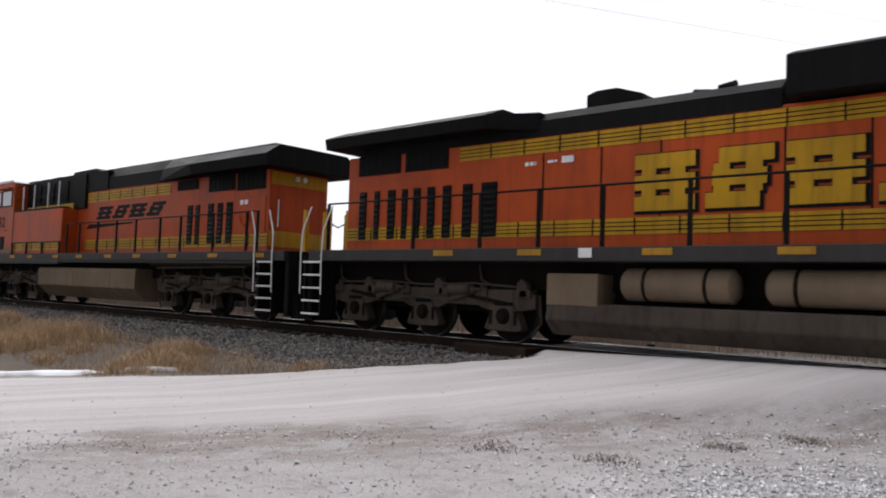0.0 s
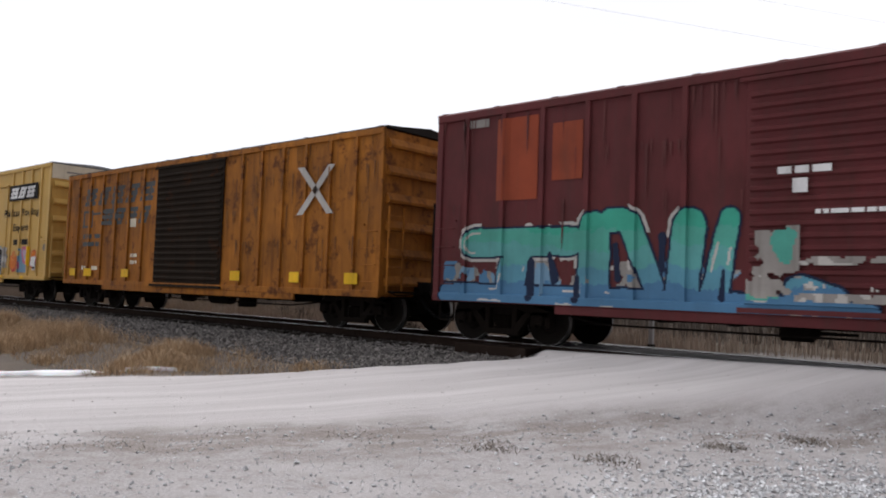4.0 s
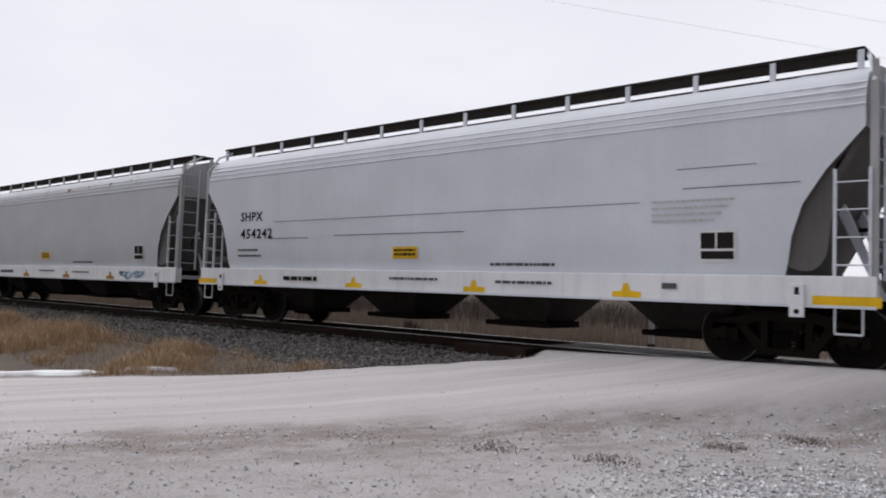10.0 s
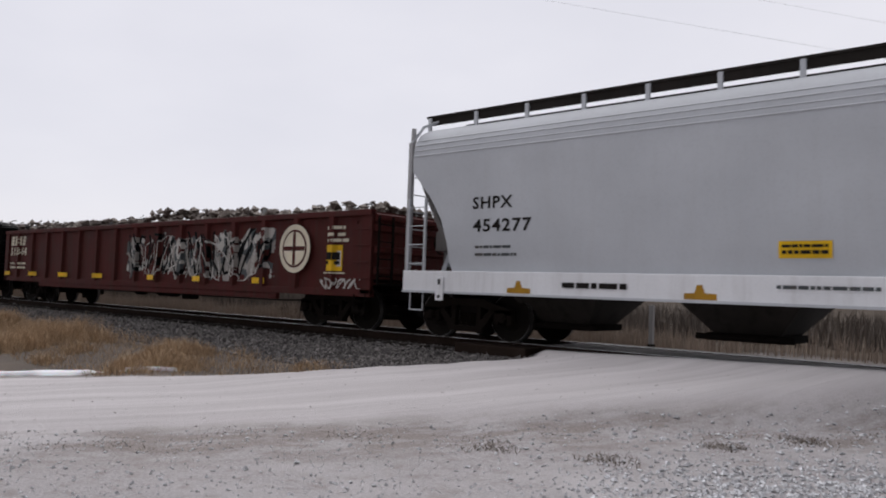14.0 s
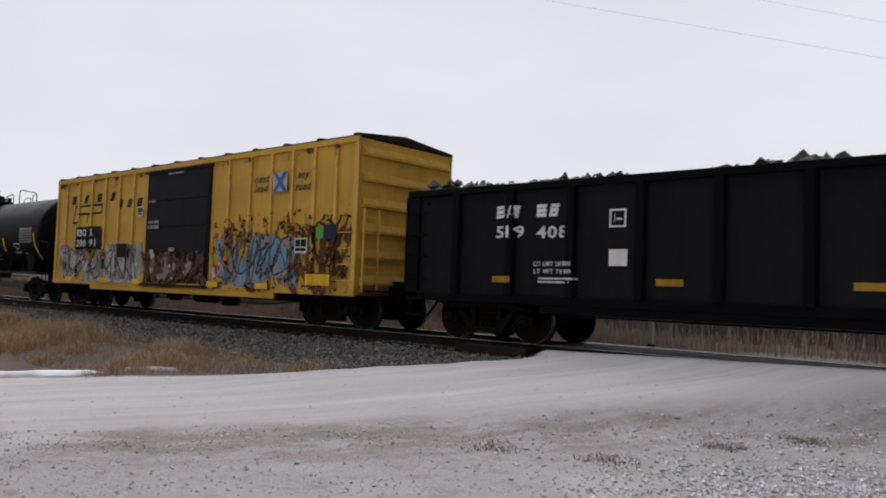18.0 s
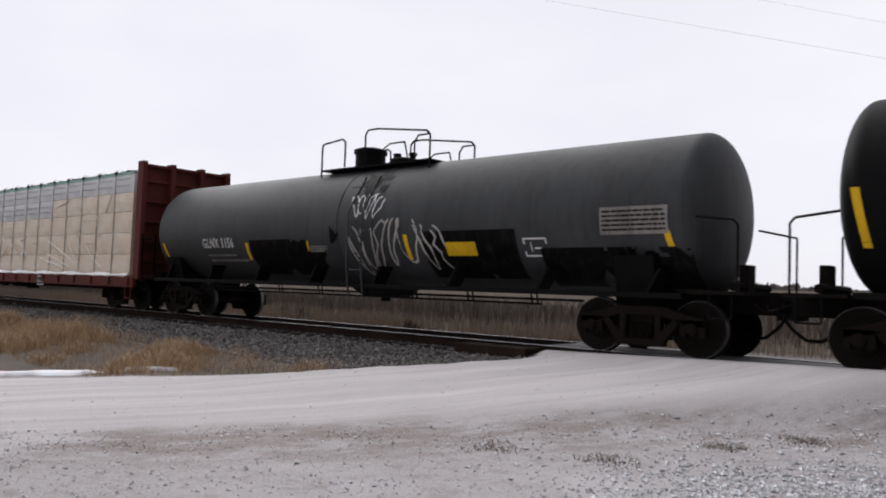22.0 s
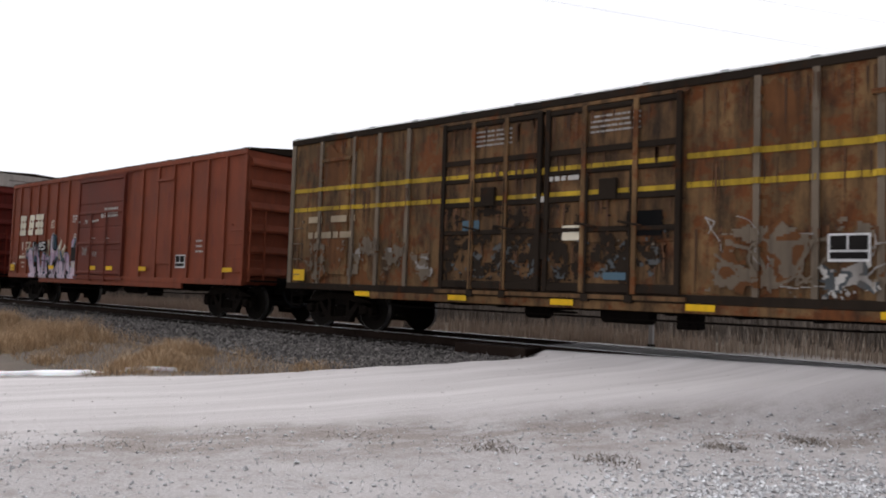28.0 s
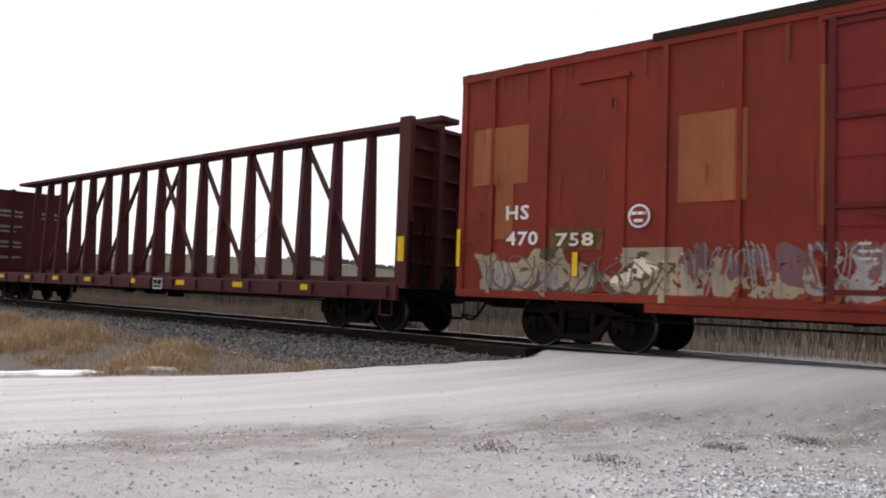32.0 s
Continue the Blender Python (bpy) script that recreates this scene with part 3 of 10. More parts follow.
def build_ground():
    def lines(lo, hi, step, far_lo, far_hi):
        a = list(np.arange(lo, hi + 1e-6, step))
        s, p = step, lo
        while p > far_lo:
            s *= 1.25
            p -= s
            a.insert(0, p)
        s, p = step, hi
        while p < far_hi:
            s *= 1.25
            p += s
            a.append(p)
        return np.array(a)
    xs, ys = lines(-34, 8, 0.16, -3200, 2200), lines(1.5, 17, 0.16, -400, 3200)
    X, Y = np.meshgrid(xs, ys)
    Z = height(X, Y)
    nx, ny = len(xs), len(ys)
    i = np.arange(nx * ny).reshape(ny, nx)
    quads = np.stack([i[:-1, :-1], i[:-1, 1:], i[1:, 1:], i[1:, :-1]], -1).reshape(-1, 4)
    me = bpy.data.meshes.new("ground")
    me.from_pydata(np.stack([X, Y, Z], -1).reshape(-1, 3).tolist(), [], quads.tolist())
    bal = sm(3.7, 3.2, np.abs(Y - TY) + 0.2 * wob(X, Y, 3, 1)) * (1 - road_mask(X, Y)) * sm(-6.5, -7.4, X)
    field = sm(16.0, 17.2, Y) * (1 - road_mask(X, Y)) + sm(9.6, 8.9, Y) * sm(0.15, 0.9, (road_left(Y) - X) * 0.75) * 0.9
    U, V = uv_of(X, Y)
    edge = V - road_low(U)
    worn = sm(-1.9, -1.0, edge) * sm(0.35, -0.3, edge) * sm(-9, -5, U)
    for name, val in (("road", road_mask(X, Y)), ("worn", worn), ("ballast", bal), ("field", np.clip(field, 0, 1))):
        me.attributes.new(name, "FLOAT", "POINT").data.foreach_set("value", val.reshape(-1).astype(np.float32))
    me.polygons.foreach_set("use_smooth", [True] * len(me.polygons))
    me.materials.append(ground_material())
    return tagged(new("ground", me), "pale gravel road and stony verge running to winter fields", "ground", kind="structure")


ground = build_ground()


# ---------- track ----------
def build_track():
    track = tagged(new("railway_track"), "single railway track with rusty rails on dark ballast", "railway track", kind="structure")
    for side in (-1, 1):
        y = TY + side * 0.7525
        s = Sh()
        prof = [(-0.075, -0.17), (-0.075, -0.158), (-0.012, -0.14), (-0.010, -0.045), (-0.036, -0.034), (-0.036, -0.004), (0.036, -0.004), (0.036, -0.034), (0.010, -0.045), (0.012, -0.14), (0.075, -0.158), (0.075, -0.17)]
        s.prism([(y + a, z) for a, z in prof], -420, 160, "x")
        rl = part("rail", s, M["rail"], track, "rusty steel rail with a polished head")
        part("rail_head", Sh().box(-420, 160, y - 0.03, y + 0.03, -0.004, 0.0), M["railtop"], rl, "shiny worn running surface")
    me = Sh().box(-0.115, 0.115, -1.3, 1.3, -0.33, -0.165).mesh("tie", M["tie"])
    x = -66.0
    while x < -8.1:
        if True:
            part("tie", me, None, track, at=(x + random.uniform(-0.02, 0.02), TY + random.uniform(-0.04, 0.04), random.uniform(-0.012, 0.004)))
        x += 0.5
    # crossing: timber planks on both sides of and between the rails
    for k, (y0, y1) in enumerate([(-0.64, -0.22), (-0.2, 0.2), (0.22, 0.64), (0.84, 1.22)]):
        part("crossing_plank", Sh().box(-8.1, 7.0, TY + y0, TY + y1, -0.17, -0.012 + 0.004 * (k % 2)), M["tie_grey"], track, "dusty grey timber crossing plank", bevel=0.012)
    for y0, y1, z in ((-0.714, -0.64, -0.05), (0.64, 0.714, -0.05), (0.792, 0.84, -0.03)):
        part("packed_gravel", Sh().box(-8.1, 7.0, TY + y0, TY + y1, -0.17, z), M["tie_grey"], track, "gravel packed beside the rail")
    part("plank_end", Sh().box(-9.6, -7.95, TY - 1.36, TY - 0.86, -0.24, -0.045), M["rail"], track, "dark timber end of the crossing", bevel=0.02)
    return track


M["tie"] = paint("creosote_tie", (0.03, 0.025, 0.021), 0.9, dirt=0.5, dirt_col=(0.08, 0.07, 0.06))
M["tie_grey"] = paint("dusty_plank", (0.25, 0.235, 0.23), 0.9, dirt=0.6, dirt_col=(0.14, 0.125, 0.12))
build_track()


def pebble_mesh(name, pts, sizes, mat, seed, label, category):
    """Many small angular stones as one mesh."""
    rg = np.random.default_rng(seed)
    base = np.array([(1, 0, 0), (-1, 0, 0), (0, 1, 0), (0, -1, 0), (0, 0, 1), (0, 0, -1)], float)
    fa = np.array([(0, 2, 4), (2, 1, 4), (1, 3, 4), (3, 0, 4), (2, 0, 5), (1, 2, 5), (3, 1, 5), (0, 3, 5)])
    n = len(pts)
    v = base[None] * rg.uniform(0.6, 1.25, (n, 6, 1)) + rg.normal(0, 0.16, (n, 6, 3))
    a = rg.uniform(0, 6.28, n)
    t = rg.uniform(-0.5, 0.5, n)
    ca, sa, ct, st = np.cos(a)[:, None], np.sin(a)[:, None], np.cos(t)[:, None], np.sin(t)[:, None]
    x, y, z = v[..., 0], v[..., 1], v[..., 2] * 0.72
    x, z = x * ct - z * st, x * st + z * ct
    v = np.stack([x * ca - y * sa, x * sa + y * ca, z], -1) * np.asarray(sizes)[:, None, None] + np.asarray(pts)[:, None, :]
    f = (fa[None] + 6 * np.arange(n)[:, None, None]).reshape(-1, 3)
    me = bpy.data.meshes.new(name)
    me.from_pydata(v.reshape(-1, 3).tolist(), [], f.tolist())
    me.materials.append(mat)
    return tagged(new(name, me), label, category, kind="stuff")


def scatter_stones():
    rg = np.random.default_rng(5)
    # ballast shoulder beside the track
    n = 52000
    x = -7.4 - 35 * rg.random(n) ** 1.5
    y = rg.uniform(9.1, 11.75, n)
    keep = (road_mask(x, y) < 0.25)
    x, y = x[keep], y[keep]
    s = rg.gamma(4.5, 0.005, len(x)) + 0.008
    pebble_mesh("ballast_stones", np.stack([x, y, height(x, y) + s * 0.3], -1), s, stones("ballast_stone", (0.034, 0.030, 0.029), (0.31, 0.285, 0.272)), 1, "dark grey broken ballast stones beside the rails", "ballast")
    # between the rails
    n = 5000
    x = -8.4 - 30 * rg.random(n)
    y = TY + rg.uniform(-0.7, 0.7, n)
    s = rg.uniform(0.02, 0.04, n)
    pebble_mesh("ballast_stones", np.stack([x, y, np.full(n, -0.165)], -1), s, stones("ballast_stone_inner", (0.03, 0.028, 0.028), (0.14, 0.13, 0.125)), 2, "dark ballast stones between the rails", "ballast")
    # loose gravel before the road, thick towards the right-hand verge
    n = 60000
    u, v = rg.uniform(-7.5, 8, n), 4.2 + 6.2 * rg.random(n) ** 1.3
    x, y = xy_of(u, v)
    dens = 0.13 + 0.95 * sm(0.2, 2.9, u + 0.35 * (6.2 - v)) * sm(7.7, 6.2, v) + 0.2 * sm(0.35, 0.8, wob(x, y, 1.7, 0.3))
    keep = (rg.random(n) < dens) & (road_mask(x, y) < 0.5)
    x, y, u = x[keep], y[keep], u[keep]
    s = rg.gamma(3.2, 0.0036, len(x)) + 0.004
    s = np.clip(s * (0.8 + 0.5 * sm(0, 3, u)), 0.004, 0.04)
    pebble_mesh("verge_gravel", np.stack([x, y, height(x, y) + s * 0.25], -1), s, stones("limestone_gravel", (0.38, 0.38, 0.392), (0.84, 0.845, 0.87)), 3, "pale limestone gravel strewn over the verge", "gravel")
    n = 650
    u, v = rg.uniform(-9, 8, n), rg.uniform(8, 15, n)
    x, y = xy_of(u, v)
    keep = (road_mask(x, y) > 0.5) & (y < 11.2)
    x, y = x[keep], y[keep]
    s = rg.uniform(0.006, 0.016, len(x))
    pebble_mesh("road_gravel", np.stack([x, y, height(x, y) + s * 0.2], -1), s, stones("road_stone", (0.3, 0.28, 0.27), (0.55, 0.53, 0.52)), 4, "small loose stones on the gravel road", "gravel")


scatter_stones()


# ---------- dead grass, snow, brush ----------
def straw(name, lo, hi):
    m, n, l, b = nodes_of(name)
    isl = n.new("ShaderNodeNewGeometry").outputs["Random Per Island"]
    l.new(mix_node(n, l, isl, lo, hi), b.inputs["Base Color"])
    b.inputs["Roughness"].default_value = 0.8
    b.inputs["Specular IOR Level"].default_value = 0.15
    return m


def blades(name, x, y, h, wid, lean, mat, seed, label, category):
    """Grass as bent two-piece blades, all in one mesh."""
    rg = np.random.default_rng(seed)
    n = len(x)
    z = height(x, y) - 0.01
    a, b = rg.uniform(0, 6.28, n), rg.uniform(0, 6.28, n)
    wx, wy = np.cos(a) * wid, np.sin(a) * wid
    lx, ly = np.cos(b) * lean * h * rg.random(n), np.sin(b) * lean * h * rg.random(n)
    v = np.empty((n, 5, 3))
    v[:, 0] = np.stack([x - wx, y - wy, z], -1)
    v[:, 1] = np.stack([x + wx, y + wy, z], -1)
    v[:, 2] = np.stack([x + wx * 0.7 + lx * 0.35, y + wy * 0.7 + ly * 0.35, z + h * 0.55], -1)
    v[:, 3] = np.stack([x - wx * 0.7 + lx * 0.35, y - wy * 0.7 + ly * 0.35, z + h * 0.55], -1)
    v[:, 4] = np.stack([x + lx, y + ly, z + h * (1 - 0.25 * lean * rg.random(n))], -1)
    k = 5 * np.arange(n)
    faces = [(i, i + 1, i + 2, i + 3) for i in k.tolist()] + [(i + 3, i + 2, i + 4) for i in k.tolist()]
    me = bpy.data.meshes.new(name)
    me.from_pydata(v.reshape(-1, 3).tolist(), [], faces)
    me.materials.append(mat)
    return tagged(new(name, me), label, category, kind="stuff")


def grow():
    rg = np.random.default_rng(11)
    gold = straw("dead_grass_gold", (0.25, 0.16, 0.09), (0.62, 0.46, 0.30))
    dull = straw("dead_grass_dull", (0.185, 0.145, 0.115), (0.275, 0.215, 0.168))
    # tufts along the foot of the ballast
    n = 84000
    x = -9.5 - 23 * rg.random(n) ** 1.2
    y = rg.uniform(5.6, 10.4, n)
    u, v = uv_of(x, y)
    edge = (road_left(y) - x) * 0.75
    clump = wob(x, y, 1.9, 0.7) + 0.6 * wob(x, y, 4.3, 2.0)
    p = sm(0.2, 0.7, edge) * (1 - sm(9.0, 9.7, y + 0.35 * clump)) * (0.2 + 0.8 * sm(-0.2, 0.35, clump)) * sm(-9.6, -11.4, x + 0.5 * clump)
    keep = rg.random(n) < p
    x, y = x[keep], y[keep]
    tall = 0.10 + 0.24 * sm(-15.5, -20, x) + 0.16 * sm(-0.1, 0.6, wob(x, y, 1.9, 0.7) + 0.6 * wob(x, y, 4.3, 2.0))
    blades("dry_grass", x, y, tall * rg.uniform(0.55, 1.35, len(x)), 0.0045, 1.1, gold, 1, "tufts of golden dead grass along the ballast foot", "grass")
    # a few wisps on the verge
    n = 3300
    cx = rg.uniform(-6, 6.5, 26)
    cv = road_low(cx) - 0.55 + rg.uniform(-0.5, 0.3, 26)
    i = rg.integers(0, 26, n)
    u, v = cx[i] + rg.normal(0, 0.22, n), cv[i] + rg.normal(0, 0.12, n)
    k = n // 3
    hubs = [(2.92, 7.94), (3.9, 8.3), (5.1, 8.35), (1.55, 7.2), (0.55, 7.75)]
    j = rg.integers(0, 5, k)
    tuft = np.arange(n) < k
    u[:k], v[:k] = np.array(hubs)[j, 0] + rg.normal(0, 0.14, k), np.array(hubs)[j, 1] + rg.normal(0, 0.13, k)
    x, y = xy_of(u, v)
    weed = straw("dead_weed_grey", (0.10, 0.085, 0.07), (0.26, 0.22, 0.185))
    blades("verge_weeds", x, y, rg.uniform(0.012, 0.04, n) * (1 + 0.9 * tuft), 0.005, 2.2, weed, 2, "flattened dead weeds in the gravel verge", "weeds")
    # tall reeds beyond the track
    n = 52000
    x = -75 + 90 * rg.random(n)
    y = 18.6 + 5.5 * rg.random(n) ** 1.5
    keep = (road_mask(x, y) < 0.3) & (rg.random(n) < 0.55 + 0.45 * wob(x, y, 0.8, 1.2))
    x, y = x[keep], y[keep]
    blades("reeds", x, y, rg.uniform(0.35, 0.78, len(x)) * (1 + 0.2 * wob(x, y, 1.3, 0.2)), 0.012, 0.3, dull, 3, "band of tall tan winter reeds beyond the track", "reeds")
    n = 30000
    x = -110 + 150 * rg.random(n)
    y = 26 + 40 * rg.random(n) ** 1.6
    brush = straw("grey_brush", (0.07, 0.058, 0.05), (0.15, 0.125, 0.105))
    blades("brush", x, y, rg.uniform(0.6, 1.65, n), 0.024, 0.5, brush, 4, "grey brown brush behind the reeds", "brush")
    # snow left along the road edge
    m, nn, l, b = nodes_of("old_snow")
    tc = nn.new("ShaderNodeTexCoord").outputs["Object"]
    l.new(mix_node(nn, l, noise_node(nn, l, tc, 9, 5), (0.72, 0.73, 0.76), (0.9, 0.9, 0.91)), b.inputs["Base Color"])
    b.inputs["Roughness"].default_value = 0.6
    b.inputs["Subsurface Weight"].default_value = 0.2
    for k, (u0, u1, wide, off) in enumerate([(-9.5, -5.35, 0.24, 0.42), (-5.25, -4.3, 0.05, 0.36), (-8.6, -7.5, 0.07, 1.0)]):
        s = Sh()
        us = np.linspace(u0, u1, 60)
        rows = []
        for uu in us:
            e = min(uu - u0, u1 - uu) / (u1 - u0) * 2
            w = wide * (0.35 + 0.65 * min(1, e * 3)) * (0.75 + 0.35 * math.sin(uu * 5 + k) + 0.15 * math.sin(uu * 17))
            c = 13.95 + 0.30 * uu + off + 0.06 * math.sin(uu * 2.2)
            row = []
            for q in np.linspace(-1, 1, 7):
                px, py = xy_of(uu, c + q * w)
                row.append((px, py, float(height(px, py)) - 0.02 + 0.085 * (1 - q * q) * min(1, e * 6)))
            rows.append(row)
        s.v = [p for r in rows for p in r]
        s.f = [(a * 7 + c, a * 7 + c + 1, a * 7 + c + 8, a * 7 + c + 7) for a in range(59) for c in range(6)]
        s.m = [0] * len(s.f)
        tagged(part("snow_patch", s, m, None, smooth=True), "strip of old melting snow along the road edge", "snow", group="snow strips")


grow()


def shrub(x, y, r, seed):
    rg = random.Random(seed)
    base = tagged(new("shrub"), "small bare rounded grey brown shrub in the ditch", "shrub", group="ditch shrubs")
    base.location = (x, y, float(height(x, y)))
    s = Sh()
    t = Sh()
    for k in range(70):
        a, e = rg.uniform(0, 6.28), rg.uniform(0.25, 1.5)
        d = Vector((math.cos(a) * math.cos(e), math.sin(a) * math.cos(e), math.sin(e)))
        mid = d * r * rg.uniform(0.4, 0.7)
        s.tube([(0, 0, -0.05), mid, mid + (d + Vector((rg.uniform(-.5, .5), rg.uniform(-.5, .5), rg.uniform(-.2, .4)))) * r * 0.5], 0.006, 4)
        for j in range(14):
            p = d * r * rg.uniform(0.45, 1.05) + Vector((rg.gauss(0, .1), rg.gauss(0, .1), rg.gauss(0, .08))) * r
            q = Vector((rg.uniform(-1, 1), rg.uniform(-1, 1), rg.uniform(-1, 1))) * 0.05
            w = Vector((rg.uniform(-1, 1), rg.uniform(-1, 1), rg.uniform(-1, 1))) * 0.03
            t.poly([p, p + q, p + q + w])
    part("branches", s, M["tie"], base)
    part("twigs", t, M["twig"], base)


M["twig"] = straw("twig_brown", (0.05, 0.04, 0.03), (0.13, 0.1, 0.075))
for k, (x, y, r) in enumerate([(-16.6, 17.6, 0.5), (-24.5, 19.6, 0.55), (-26.8, 20.5, 0.5)]):
    shrub(x, y, r, k)


def marker_post():
    p = tagged(new("marker_post"), "weathered grey post with a dark lower half beside the crossing", "post")
    p.location = (-8.1, 16.6, float(height(-8.1, 16.6)))
    part("post", Sh().box(-0.05, 0.05, -0.05, 0.05, 0.45, 1.35), paint("post_grey", (0.20, 0.195, 0.19), 0.8), p, bevel=0.01)
    part("post_foot", Sh().box(-0.07, 0.07, -0.07, 0.07, -0.2, 0.46), M["truck"], p, "dark post foot", bevel=0.01)


marker_post()


def far_trees():
    """A far ridge with bare winter woods, one ragged mass."""
    rg = random.Random(4)
    s = Sh()
    for k in range(2600):
        x = rg.uniform(-2600, 500)
        y = 760 + rg.uniform(-60, 120)
        h = rg.uniform(3, 9) * (0.75 + 0.35 * math.sin(x * 0.013) + 0.2 * math.sin(x * 0.041))
        z = float(height(x, y)) - 1
        for j in range(5):
            a = rg.uniform(0, 3.14)
            cx, cy, cz = x + rg.gauss(0, 3.5), y + rg.gauss(0, 3), z + h * rg.uniform(0.2, 0.75)
            w, e = rg.uniform(1.5, 3.5), h * rg.uniform(0.2, 0.45)
            dx, dy = math.cos(a) * w, math.sin(a) * w
            s.poly([(cx - dx, cy - dy, cz), (cx, cy, cz - e), (cx + dx, cy + dy, cz + rg.uniform(-.3, .6)), (cx + dx * 0.3, cy + dy * 0.3, cz + e)])
    tagged(part("far_woods", s, straw("winter_woods", (0.13, 0.115, 0.11), (0.22, 0.2, 0.19))), "low line of bare winter woods on the horizon", "woods", kind="stuff")


far_trees()


def power_lines():
    """Two sagging wires that cross the sky to the right."""
    for k, (a, b, sag) in enumerate([((-54.01, 50.11, 31.45), (4.19, 51.45, 10.28), 0.0), ((-30.08, 66.4, 29.63), (-6.46, 59.14, 18.06), 0.0)]):
        pts = []
        for i in range(33):
            t = i / 32
            p = Vector(a).lerp(Vector(b), t)
            p.z -= sag * 4 * t * (1 - t)
            pts.append(p)
        tagged(part("power_line", Sh().tube(pts, 0.008, 5), M["silver"]), "thin grey overhead power line against the sky", "power line", kind="structure")


power_lines()

# ---------- rolling stock: shared pieces ----------
SPEED = 10.589                  # metres a second
WHEELSETS, LOCO_WHEELSETS, CARS = [], [], []


def wheelset_mesh(r, name):
    s = Sh()
    for side in (-1, 1):
        prof = [(-0.01, 0.10), (-0.01, 0.20), (0.03, r * 0.55), (0.0, r * 0.82), (-0.005, r - 0.03), (-0.005, r), (0.0, r)]
        s.lathe([(side * (0.80 - a), q) for a, q in prof][::1] + [(side * 0.705, r + 0.004), (side * 0.70, r + 0.028), (side * 0.675, r + 0.028), (side * 0.67, r - 0.03), (side * 0.69, r * 0.8), (side * 0.70, 0.12)], "y", n=28)
        s.lathe([(side * 0.801, r), (side * 0.803, r + 0.003), (side * 0.715, r + 0.006), (side * 0.71, r)], "y", n=28, mi=1, caps=False)
        s.lathe([(side * 0.806, r * 0.984), (side * 0.808, r * 0.998)], "y", n=28, mi=1, caps=False)
        for k in range(3):
            a = 2 * math.pi * k / 3
            s.cyl((math.cos(a) * 0.07, side * 0.93, math.sin(a) * 0.07), (math.cos(a) * 0.07, side * 0.95, math.sin(a) * 0.07), 0.018, 6)
    s.lathe([(-0.93, 0.085), (0.93, 0.085)], "y", n=14)
    return s.mesh(name, [M["wheel"], M["tread"]], True)


def side_frame_mesh():
    """Cast three-piece side frame with its bearing boxes, spring group and windows."""
    s = Sh()
    y0, y1 = -0.07, 0.07
    s.prism([(-1.08, 0.50), (-1.08, 0.62), (-0.72, 0.70), (-0.4, 0.80), (0.4, 0.80), (0.72, 0.70), (1.08, 0.62), (1.08, 0.50), (0.74, 0.54), (0.36, 0.66), (-0.36, 0.66), (-0.74, 0.54)], y0, y1)
    for k in (-1, 1):
        s.prism([(k * 0.70, 0.58), (k * 0.58, 0.60), (k * 0.24, 0.26), (k * 0.40, 0.20)], y0, y1)
        s.prism([(k * 0.36, 0.66), (k * 0.26, 0.66), (k * 0.26, 0.24), (k * 0.36, 0.24)], y0 * 0.9, y1 * 0.9)
        s.prism([(k * 1.08, 0.6), (k * 1.10, 0.36), (k * 1.0, 0.32), (k * 0.98, 0.5), (k * 0.80, 0.5), (k * 0.78, 0.32), (k * 0.68, 0.36), (k * 0.70, 0.6)], y0, y1)
        s.cyl((k * 0.889, -0.11, 0.46), (k * 0.889, 0.05, 0.46), 0.095, 14)
        s.cyl((k * 0.889, -0.13, 0.46), (k * 0.889, -0.11, 0.46), 0.06, 10)
    s.prism([(-0.42, 0.16), (0.42, 0.16), (0.42, 0.27), (-0.42, 0.27)], y0 * 1.1, y1 * 1.1)
    return s.mesh("side_frame", M["truck"], True)


def spring_mesh():
    s = Sh()
    pts = [(0.06 * math.cos(a), 0.06 * math.sin(a), 0.27 + a * 0.0072) for a in np.linspace(0, 2 * math.pi * 5, 40)]
    s.tube(pts, 0.016, 5)
    return s.mesh("spring", M["truck"], True)


MESH = {"wheel": wheelset_mesh(0.455, "wheelset"), "loco_wheel": wheelset_mesh(0.53, "wheelset"), "side": side_frame_mesh(), "spring": spring_mesh()}
MESH["bolster"] = Sh().box(-0.2, 0.2, -1.0, 1.0, 0.52, 0.74).box(-0.9, 0.9, -0.06, 0.06, 0.5, 0.58).cyl((0, 0, 0.74), (0, 0, 0.86), 0.18, 14).mesh("truck", M["grime"])


def truck(car, x):
    """A two-axle freight truck."""
    t = part("truck", MESH["bolster"], None, car, at=(x, 0, 0))
    for y in (-1.0, 1.0):
        part("side_frame", MESH["side"], None, t, at=(0, y, 0))
        for sx in (-0.13, 0, 0.13):
            part("spring", MESH["spring"], None, t, at=(sx, y, 0))
    for k in (-1, 1):
        w = part("wheelset", MESH["wheel"], None, t, at=(k * 0.889, 0, 0.455))
        WHEELSETS.append((w, k))
    return t


def thing(name, label, category, L, R, group="cars of the train"):
    ob = tagged(new(name), label, category, group)
    ob.location = ((L + R) / 2, TY, 0)
    CARS.append((ob, (L + R) / 2))
    return ob


